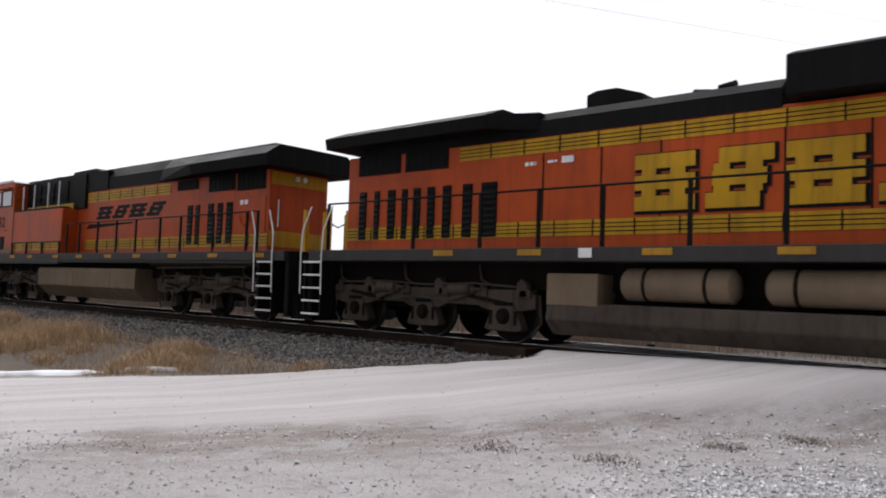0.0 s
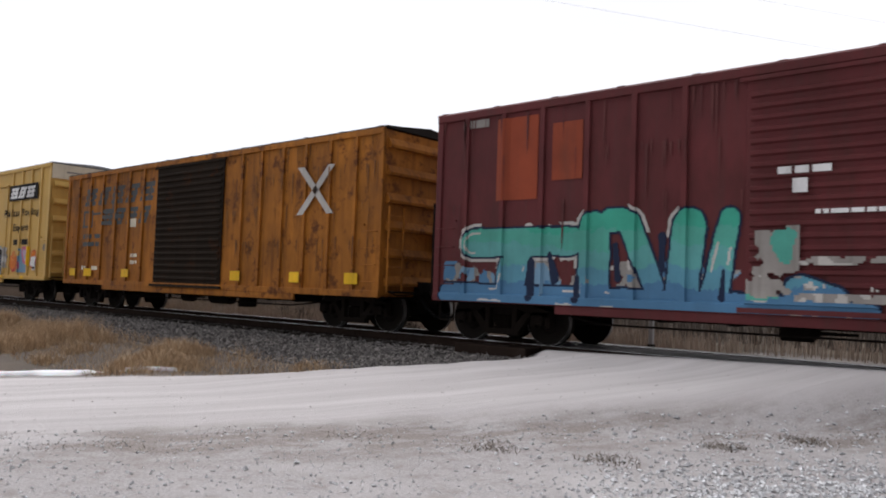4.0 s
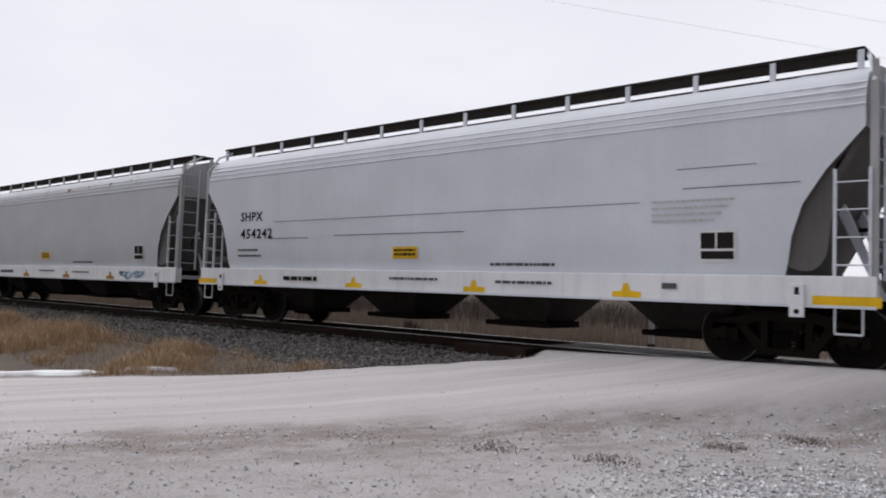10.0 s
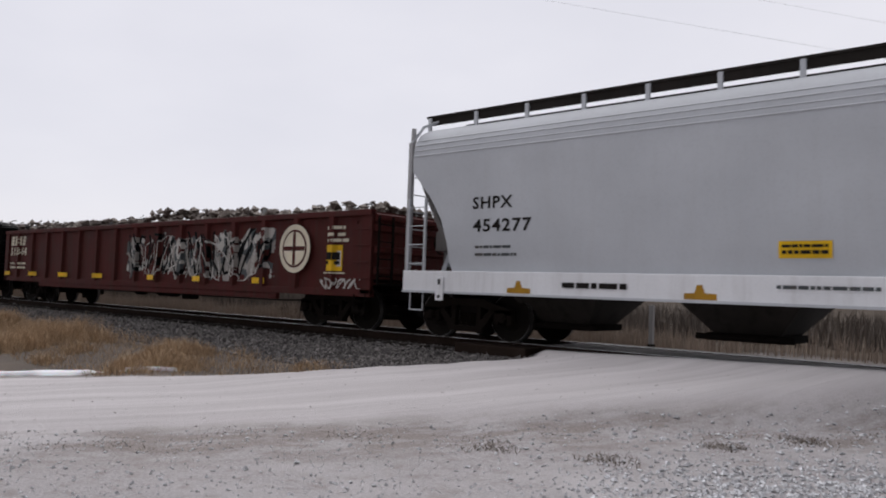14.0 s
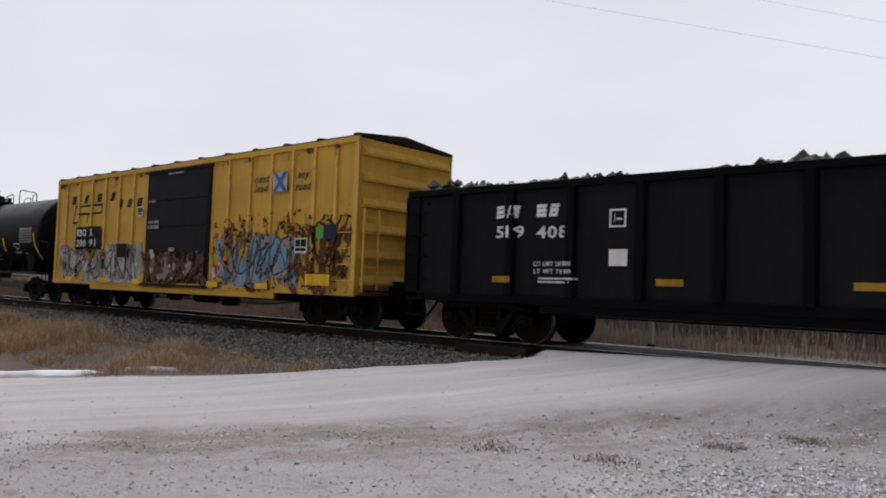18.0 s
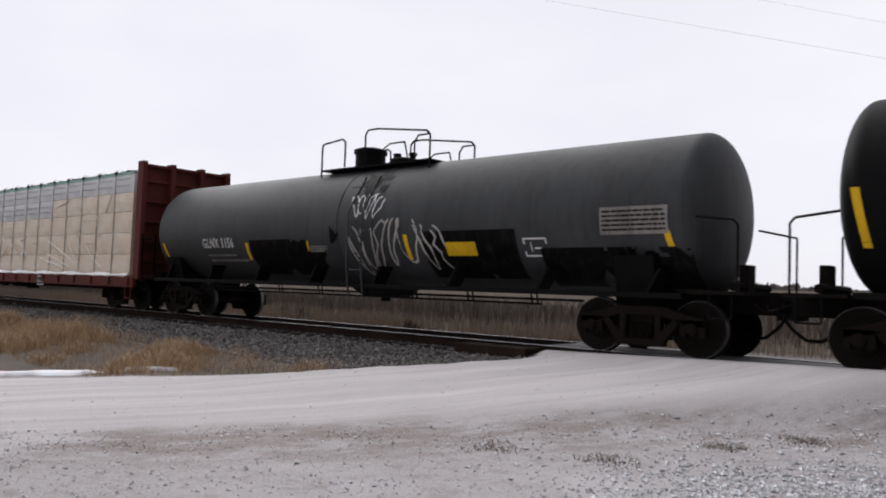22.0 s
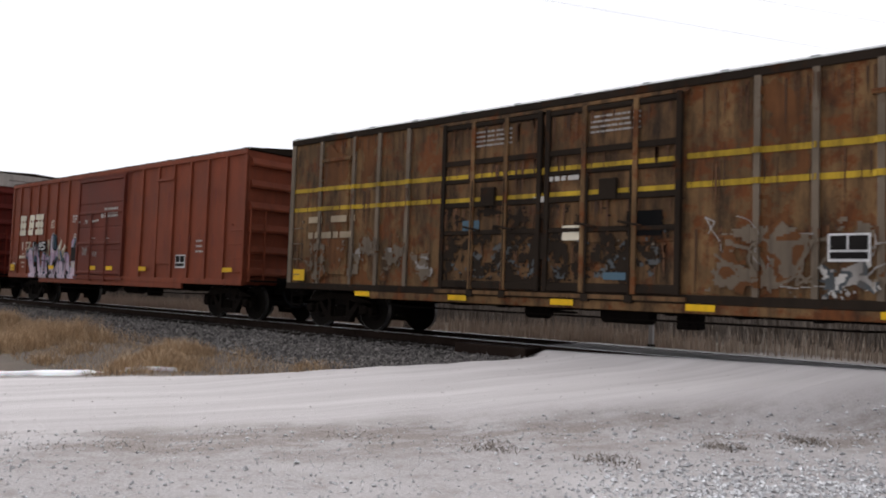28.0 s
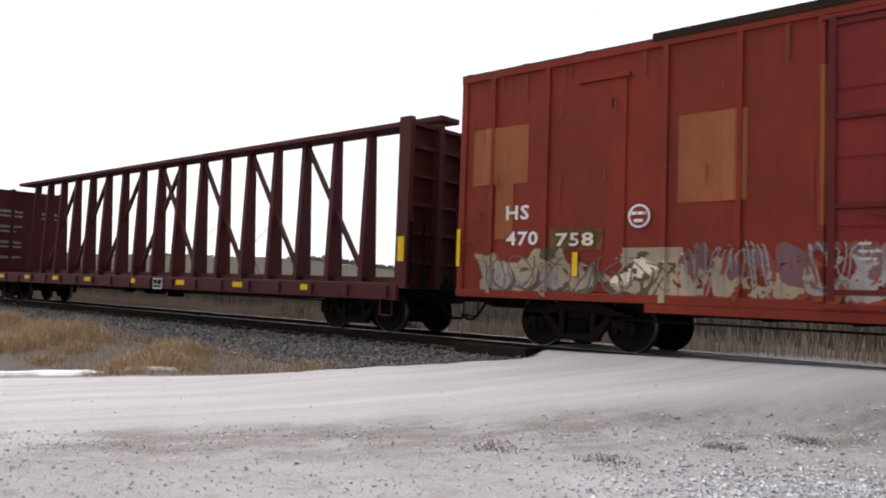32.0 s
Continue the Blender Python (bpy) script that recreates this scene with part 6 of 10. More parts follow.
def yellow_car():
    ribs = [-6.82, -5.9, -4.98, -4.05, -3.15, -2.25] + [2.7, 3.63, 4.5, 5.3, 6.1, 6.85]
    car, surf, half = box_car("yellow_box_car", "mustard yellow box car with a black door and faded spray painting", -218.05, -202.9, 4.2, 0.74, M["box_yellow"], M["box_yellow"], M["brown_dark"], ribs, [(-1.4, 1.9, "flat")], M["door_black"], post_mat=M["yellow_post"], bumps=0.085)
    emblem(car, -6.5, -2.9, 3.35, 3.62, 4, M["ink"], surf, 0.25, 0.66, name="logo", stroke=0.3)
    emblem(car, -3.3, -1.5, 3.1, 3.35, 3, M["ink"], surf, 0.25, 0.5, name="logo")
    s = Sh()
    for a, b, c, d in ((-6.35, -6.29, 2.7, 3.3), (-6.3, -4.4, 3.24, 3.3), (-4.46, -4.4, 2.98, 3.3), (-5.3, -4.4, 2.98, 3.04), (-5.36, -5.3, 2.7, 3.04), (-5.9, -5.3, 2.98, 3.04), (-5.96, -5.9, 2.7, 3.04), (-6.35, -5.9, 2.7, 2.76)):
        s.poly([(x + 0.25 * (z - 2.7), surf(x, z) - 0.006, z) for x, z in ((a, c), (b, c), (b, d), (a, d))])
    part("logo_rail", s, M["ink"], car)
    patch(car, -5.85, -4.2, 1.85, 2.58, M["ink"], surf, "number_panel", off=0.052, label="black panel with white numbers")
    fs = lambda x, z: -1.606
    for s, a, b, z in (("RBO", -5.75, -5.08, 2.27), ("X", -4.86, -4.63, 2.27), ("200", -5.75, -5.08, 1.94), ("91", -4.86, -4.4, 1.94)):
        lettering(car, s, a, b, z, z + 0.23, M["white"], fs, "car_number")
    lettering(car, "next", 3.8, 4.35, 3.4, 3.58, M["olive"], surf, "slogan", 0.3)
    lettering(car, "load", 3.8, 4.3, 3.17, 3.37, M["olive"], surf, "slogan", 0.3)
    lettering(car, "any", 5.45, 5.85, 3.36, 3.55, M["olive"], surf, "slogan", 0.3)
    lettering(car, "road", 5.4, 5.93, 3.13, 3.33, M["olive"], surf, "slogan", 0.3)
    patch(car, 4.6, 5.15, 3.13, 3.6, M["pale"], surf, "emblem_panel", off=0.052)
    s, up = Sh(), layer(car)
    for k in (-1, 1):
        s.poly([(x, -1.558 - up - 0.001 * k, z) for x, z in ((4.6, 3.37 - k * 0.23), (4.75, 3.37 - k * 0.23), (5.16, 3.37 + k * 0.23), (5.0, 3.37 + k * 0.23))])
    part("cross_emblem", s, M["steelblue"], car, "blue cross emblem")
    low = over_sill(surf, 0.74)
    blotch(car, -7.3, -1.6, 0.82, 2.05, [M["chalk"], M["pale"], M["pale_warm"]], low, 14, 0.75, scale=3.4, cell=0.025, label="worn silver grey spray-painted shapes")
    scrawl(car, -7.1, -1.9, 0.85, 2.0, M["greyblue"], low, 15, 7, 0.03)
    scrawl(car, -6.9, -2.0, 0.85, 1.9, M["ink"], low, 25, 9, 0.014)
    streaks(car, surf, -7.5, 7.5, (4.05, 2.4, 1.9), 90, M["run_yellow"], 7, 0.15, 0.5, 0.012)
    streaks(car, surf, 1.95, 7.5, (1.7, 1.4, 2.2), 120, M["run_rust"], 8, 0.3, 0.7, 0.018)
    blotch(car, 1.95, 7.55, 0.76, 2.75, [M["rustpanel"], M["brown_dark"]], low, 17, -0.3, "rust_stain", 15, 0.018, "ragged brown rust showing through")
    blotch(car, 2.3, 5.6, 0.88, 2.1, [M["skyblue"], M["chalk"], M["skyblue"], M["slate"]], low, 41, 0.75, scale=3.0, cell=0.025, label="faded blue spray-painted shapes")
    scrawl(car, 2.3, 5.6, 0.9, 2.1, M["navy"], low, 42, 4, 0.03)
    scrawl(car, 2.0, 5.4, 0.9, 2.2, M["greyblue"], low, 43, 6, 0.02)
    blotch(car, 2.0, 2.75, 0.95, 1.7, [M["pale"], M["pink"]], low, 44, 0.45, scale=5)
    scrawl(car, 5.5, 7.4, 0.85, 2.5, M["rustpanel"], low, 16, 4, 0.03)
    scrawl(car, 5.6, 7.4, 1.4, 2.5, M["brown_dark"], surf, 26, 3, 0.02)
    blotch(car, 4.0, 7.55, 0.76, 1.7, [M["rustpanel"], M["brown_dark"], M["brown"]], low, 45, -0.2, "rust_stain", 14, 0.018)
    blotch(car, -1.9, 7.5, 0.745, 0.98, [M["rustpanel"], M["brown_dark"]], low, 46, 0.35, "rust_stain", 5, 0.025)
    blotch(car, -7.4, 7.4, 3.95, 4.12, [M["rustpanel"]], surf, 47, -0.1, "rust_stain", 4, 0.03)
    patch(car, 6.3, 6.55, 2.0, 2.25, M["green"], surf, "green_sticker", off=0.056, n=1)
    patch(car, 6.55, 6.98, 1.98, 2.3, M["navy"], surf, "dark_placard", off=0.056, n=1)
    ds = lambda x, z: -1.566
    blotch(car, -1.55, 2.0, 0.8, 1.75, [M["rustpanel"], M["brown_dark"], M["maroon_patch"]], ds, 19, 0.3, "rust_stain", 9, 0.02)
    blotch(car, -1.3, 1.6, 0.9, 1.8, [M["chalk"], M["mauve"], M["pale"]], ds, 29, -0.05, scale=5, cell=0.02)
    streaks(car, ds, -1.3, 1.8, (1.5, 1.3, 1.7), 90, M["run_rust"], 9, 0.2, 0.6, 0.03)
    bars(car, [(-1.2, -0.8, 3.15, 0.07), (-0.2, 0.6, 3.9, 0.05), (-1.2, -0.6, 2.4, 0.1), (-1.2, -0.6, 2.55, 0.08), (0.0, 0.3, 1.75, 0.1)], M["chalk"], lambda x, z: -1.566, seed=20)
    label_board(car, 5.5, 1.68, 0.45, 0.34, surf)
    label_board(car, -1.95, 2.8, 0.32, 0.28, surf)
    patch(car, -3.0, -2.3, 1.6, 2.0, M["brown_dark"], surf, "notice_board", off=0.055)
    conspicuity(car, [-6.5, -4.0, -1.95, 2.0, 4.1], 0.82, surf, 0.5, 0.14)
    patch(car, 6.0, 6.9, 0.95, 1.2, M["yellow"], surf, "reflector", off=0.056)


def brown_car(L, R, seed):
    half = (R - L) / 2
    k = half / 7.7
    ribs = [r * k for r in (-6.63, -5.54, -4.77, -3.92, 3.0, 3.79, 4.59, 5.33, 6.12, 6.81)]
    pinkish = seed == 1
    car, surf, half = box_car("brown_box_car", "sooty rusted brown box car, two yellow stripes" + (", pink spray paint" if pinkish else ", white scrawls"), L, R, 4.3, 0.86, M["brown"], M["brown_dark"], M["galv"], ribs, [(-2.95 * k, -0.65 * k, "plug"), (-0.58 * k, 1.9 * k, "plug")], M["brown_door"], beam_mat=M["brown_dark"], chord=M["brown_dark"], sill=M["brown_dark"], post_mat=M["post_brown"], hatch=[(-6.1 * k, 1.2, 3.7), (4.95 * k, 1.2, 3.7)])
    for i, (a, b) in enumerate(zip(ribs, ribs[1:])):
        if (i * 7 + seed) % 3 != 1 and not -3.5 < (a + b) / 2 / k < 2.4:
            blotch(car, a + 0.05, b - 0.05, 0.95, 4.2, [M["rustpanel"]], surf, 60 + i * 3 + seed, 0.15, "rust_panel", 2.6, 0.03)
    for z in (2.62, 3.06):
        for a, b in ((-half + 0.1, -3.0 * k), (1.95 * k, half - 0.05)):
            patch(car, a, b, z, z + 0.09, M["stripe"], surf, "yellow_stripe", off=0.006, n=90)
        patch(car, -2.9 * k, 1.85 * k, z - 0.06, z + 0.06, M["stripe"], lambda x, z: -1.566, "yellow_stripe", n=1)
    ds = lambda x, z: -1.566
    bars(car, [(x * k, (x + 0.9) * k, 3.62 + i * 0.085, 0.035) for x in (-2.2, 0.3) for i in range(4)], M["chalk"], ds, "worn_print", 31)
    for x0, x1 in ((-2.93, -0.67), (-0.56, 1.88)):
        for z in (2.5, 3.3, 1.0):
            part("door_beam", Sh().box(x0 * k, x1 * k, -1.6, -1.55, z, z + 0.1), M["brown_dark"], car, "sooty door beam", bevel=0.01)
        for x in (x0 + 0.03, x1 - 0.03, x0 + 0.75, x1 - 0.75):
            part("door_stile", Sh().box(x * k - 0.045, x * k + 0.045, -1.615, -1.55, 0.98, 4.1), M["brown_dark"] if x in (x0 + 0.03, x1 - 0.03) else M["brown"], car, bevel=0.01)
        part("lock_gear", Sh().box((x0 + x1) / 2 * k - 0.16, (x0 + x1) / 2 * k + 0.16, -1.64, -1.56, 2.5, 2.85), M["brown_dark"], car, bevel=0.02)
    streaks(car, surf, -half + 0.2, -3.1 * k, (4.1, 3.0, 2.0), 80, M["run_rust"], 31 + seed, 0.3, 1.2, 0.016)
    streaks(car, surf, 2.0 * k, half - 0.2, (4.1, 3.0, 2.0), 90, M["run_rust"], 32 + seed, 0.3, 1.2, 0.016)
    streaks(car, ds, -2.9 * k, 1.85 * k, (4.0, 3.3, 2.5, 1.8), 150, M["run_rust"], 33 + seed, 0.2, 0.8, 0.025)
    blotch(car, -2.9 * k, 1.9 * k, 1.05, 2.0, [M["brown_dark"], M["greyblue"], M["brown_dark"], M["post_brown"]], ds, 31 + seed, -0.2, scale=8)
    blotch(car, -2.95 * k, 1.95 * k, 0.95, 2.5, [M["brown_dark"]], ds, 36 + seed, -0.15, "soot_stain", 7)
    patch(car, -2.4 * k, -2.0 * k, 2.0, 2.25, M["slate"], ds, "faded_placard", n=1)
    patch(car, 0.6 * k, 1.0 * k, 1.2, 1.32, M["slate"], ds, "faded_placard", n=1)
    patch(car, -0.2, 0.2, 1.85, 2.1, M["cream"], ds, "placard", n=1)
    patch(car, 1.0 * k, 1.6 * k, 1.9, 2.3, M["black"], ds, "placard", n=1)
    bars(car, [(-0.5, 0.3, 2.87, 0.08), (-0.8, -0.5, 2.52, 0.1), (0.9, 1.3, 2.0, 0.05)], M["pale"], ds, seed=seed)
    blotch(car, -7.4 * k, -3.1 * k, 1.0, 2.1, [M["post_brown"], M["rustpanel"]], surf, 33 + seed, -0.2, scale=6)
    bars(car, [(-7.0 * k, -6.5 * k, 2.35, 0.14), (-6.2 * k, -5.4 * k, 2.35, 0.14), (-7.0 * k, -5.5 * k, 2.0, 0.14)], M["orange"] if pinkish else M["tan"], surf, "number_bars", 7)
    if pinkish:
        spray(car, -7.0 * k, -1.2, 0.95, 2.0, 5, [M["chalk"], M["pink"], M["pink"], M["pale"]], lambda x, z: surf(x, z) - (0.067 if x > -3 * k else 0), 51, 0.1, 0.05, label="pink and grey spray-painted shapes")
        spray(car, 2.1, 5.2, 0.95, 2.0, 3, [M["chalk"], M["skyblue"], M["greyblue"], M["pale"]], surf, 52, 0.14, 0.05, ragged=0.4)
        blotch(car, 2.0, 7.2, 1.6, 3.6, [M["rustpanel"], M["brown_dark"]], surf, 40, -0.4, "rust_bloom", 5)
    else:
        scrawl(car, 2.2, 7.4, 1.0, 2.2, M["chalk"], surf, 54, 5, 0.009, label="thin pale spray scrawl")
        blotch(car, 2.2, 5.0, 1.0, 2.1, [M["post_brown"], M["rustpanel"]], surf, 56, 0.0, scale=4)
        blotch(car, 4.9, 7.3, 1.0, 2.0, [M["chalk"], M["post_brown"]], surf, 57, -0.25, scale=7, cell=0.02)
        blotch(car, -5.9, -3.1, 0.95, 1.8, [M["post_brown"], M["chalk"]], surf, 58, -0.1, scale=4)
        scrawl(car, 2.4, 4.2, 1.1, 2.0, M["post_brown"], surf, 55, 3, 0.02)
        blotch(car, 3.8, 4.6, 1.0, 1.5, [M["chalk"], M["greyblue"], M["pale"]], surf, 41, 0.3, scale=8, cell=0.02)
        patch(car, 5.4, 6.2, 0.68, 0.82, M["steelblue"], lambda x, z: -1.55, "blue_sill_patch", off=0.006)
    label_board(car, 3.95 * k, 1.5, 0.52, 0.38, surf)
    conspicuity(car, [-5.3 * k, -2.7 * k, -0.4, 2.0 * k, 4.6 * k], 0.76 if not pinkish else 0.88, lambda x, z: -1.5, 0.45, 0.1)
    patch(car, 6.75 * k, 7.4 * k, 1.05, 1.3, M["yellow"], surf, "reflector", off=0.056)
    patch(car, -7.4 * k, -7.0 * k, 1.05, 1.3, M["yellow"], surf, "reflector", off=0.056)


def oxide_car():
    ribs = [-6.76, -5.92, -5.15, -4.41, -3.6, -2.7, 2.3, 3.2, 4.05, 4.9, 5.75, 6.6]
    car, surf, half = box_car("oxide_red_box_car", "oxide red box car with cream block emblem and lilac spray painting", -327.9, -312.9, 4.3, 0.88, M["oxide_paint"], M["oxide_paint"], M["brown_dark"], ribs, [(-1.8, 1.3, "plug")], M["oxide_door"], hatch=[(3.6, 1.4, 3.75)])
    emblem(car, -6.6, -4.35, 2.4, 3.12, 3, M["cream"], surf, 0.0, 0.3, off=0.056)
    lettering(car, "117", -6.45, -5.65, 1.86, 2.16, M["cream"], surf, "car_number")
    for x0, x1, ch in ((-5.4, -5.04, "5"), (-4.87, -4.53, "9"), (-4.53, -4.19, "5")):
        patch(car, x0, x1, 1.81, 2.17, M["ink"], surf, "number_panel", off=0.056, n=1)
        lettering(car, ch, x0 + 0.07, x1 - 0.07, 1.85, 2.13, M["white"], lambda x, z: surf(x, z) - 0.066, "car_number")
    mural(car, -4.4, -2.5, 1.5, 2.35, [(-3.35, 1.7, -3.1, 2.2, 0.10, 0.02), (-3.1, 1.65, -2.72, 1.98, 0.12, 0.03), (-3.0, 1.7, -2.72, 2.0, 0.05, 0.01), (-4.2, 1.8, -4.15, 2.2, 0.07, 0.02)], [], [M["cream"], M["tan"]], M["tan"], M["cream"], surf, 60, 0.01, shine=False, label="cream spray flare")
    mural(car, -6.1, -1.6, 0.895, 2.6, [(-5.4, 1.06, -1.95, 1.06, 0.19, 0.2), (-5.67, 1.69, -5.32, 0.86, 0.21, 0.10), (-5.10, 1.89, -4.76, 0.86, 0.11, 0.13), (-4.43, 1.58, -4.52, 0.86, 0.17, 0.15), (-3.72, 2.21, -3.79, 0.86, 0.18, 0.16), (-3.49, 1.86, -3.31, 0.88, 0.12, 0.14), (-4.14, 1.53, -4.12, 0.86, 0.11, 0.11), (-3.12, 1.35, -2.81, 1.30, 0.12, 0.11), (-2.91, 1.16, -3.00, 0.86, 0.13, 0.13), (-2.63, 1.62, -2.42, 0.91, 0.13, 0.12), (-2.16, 2.06, -2.10, 0.87, 0.14, 0.14), (-5.31, 0.86, -1.96, 0.86, 0.08, 0.08)],
          [(-3.70, 1.48, -3.72, 1.29, 0.03, 0.05), (-4.76, 0.88, -4.83, 1.02, 0.04, 0.03), (-2.47, 1.08, -2.44, 0.91, 0.04, 0.04), (-4.07, 1.00, -4.01, 0.90, 0.04, 0.04), (-3.53, 2.20, -3.56, 2.01, 0.06, 0.07)], [M["lilac"], M["lilac_pale"], M["lilac"], M["lilac_pale"]], M["slate"], M["chalk"], over_sill(surf, 0.88), 61, 0.03, lines=True, label="lilac spray-painted shapes with slate blue shadows")
    patch(car, -2.25, -1.66, 1.48, 1.93, M["ink"], lambda x, z: surf(x, z) - 0.03, "dark_panel", n=1)
    op = lambda x, z: over_sill(surf, 0.88)(x, z) - 0.012
    mural(car, -6.0, -1.6, 0.895, 2.45, [(-3.6, 2.3, -3.55, 1.98, 0.08, 0.10), (-4.97, 2.05, -4.87, 1.65, 0.05, 0.04), (-5.1, 1.6, -4.97, 0.9, 0.05, 0.02), (-4.9, 1.08, -4.78, 0.92, 0.03, 0.07), (-4.15, 1.5, -3.98, 0.92, 0.03, 0.04), (-3.95, 0.92, -3.85, 1.1, 0.02, 0.04), (-3.42, 1.6, -3.55, 1.35, 0.05, 0.03), (-3.38, 1.1, -3.25, 0.92, 0.03, 0.07), (-3.1, 1.75, -2.95, 1.5, 0.06, 0.03),
          (-2.75, 1.55, -2.82, 1.25, 0.05, 0.02), (-2.57, 1.15, -2.47, 0.93, 0.03, 0.07), (-1.98, 2.2, -2.12, 1.95, 0.06, 0.03)], [(-4.6, 1.5, -4.3, 1.48, 0.012, 0.02), (-5.6, 1.5, -5.4, 1.45, 0.015, 0.01)], [M["slate"], M["slate"], M["ink"]], M["ink"], M["lilac_pale"], op, 65, 0.012, shine=False, label="slate blue spray shading")
    mural(car, -1.9, -1.62, 0.9, 1.5, [(-1.76, 1.44, -1.73, 0.92, 0.05, 0.07)], [], [M["blue"], M["slate"]], M["ink"], M["chalk"], op, 66, 0.01, shine=False)
    bars(car, [(-2.21, -1.95, 1.36, 0.08), (-2.18, -1.95, 1.26, 0.07), (-2.15, -1.97, 2.24, 0.06), (-2.12, -1.95, 2.33, 0.05)], M["pale_warm"], op, seed=9)
    label_board(car, 4.3, 1.3, 0.5, 0.36, surf)
    bars(car, [(5.3, 5.7, 2.0, 0.05), (5.3, 5.7, 1.86, 0.05), (5.3, 5.7, 1.72, 0.05), (-2.3, -1.87, 2.93, 0.06), (-2.28, -1.98, 2.84, 0.05), (-2.3, -2.05, 2.75, 0.06), (-1.79, -1.54, 2.72, 0.05), (-1.25, -1.03, 2.74, 0.045), (-1.25, -1.03, 2.68, 0.03), (-0.79, -0.5, 2.7, 0.07), (-0.5, -0.26, 2.73, 0.06),
               (0.07, 0.95, 3.06, 0.07), (0.07, 0.95, 2.95, 0.07), (0.07, 0.95, 2.84, 0.07), (-0.7, -0.42, 2.19, 0.02), (0.2, 0.5, 2.17, 0.02)], M["pale_warm"], lambda x, z: min(surf(x, z), -1.566 if -1.8 < x < 1.3 else 0), seed=6)
    part("door_emblem", Sh().lathe([(0, 0.085), (-0.004, 0.085)], "y", (-0.1, -1.568, 2.9), 18), M["pale_warm"], car)
    label_frame(car, -3.98, -3.72, 2.62, 2.88, surf)
    bars(car, [(-7.2, -6.8, 1.35, 0.05), (-6.62, -5.97, 1.57, 0.1), (-6.35, -6.15, 1.72, 0.03), (-6.4, -6.1, 1.4, 0.035), (-6.3, -6.15, 1.25, 0.035)], M["cream"], surf, seed=8)
    scrawl(car, -1.33, -0.98, 1.64, 1.94, M["chalk"], lambda x, z: -1.566, 63, 4, 0.01)
    scrawl(car, -0.62, -0.3, 1.61, 1.79, M["chalk"], lambda x, z: -1.566, 62, 3, 0.01)
    patch(car, -7.25, -6.75, 1.12, 1.34, M["yellow"], surf, "reflector", off=0.056)
    conspicuity(car, [-3.86, -0.77, 0.35, 2.4, 6.7], 1.2, surf, 0.42, 0.12)
    streaks(car, surf, -7.3, 7.3, (4.2, 3.4, 2.2), 110, M["run_red"], 11, 0.3, 1.2, 0.016, "grime_staining")


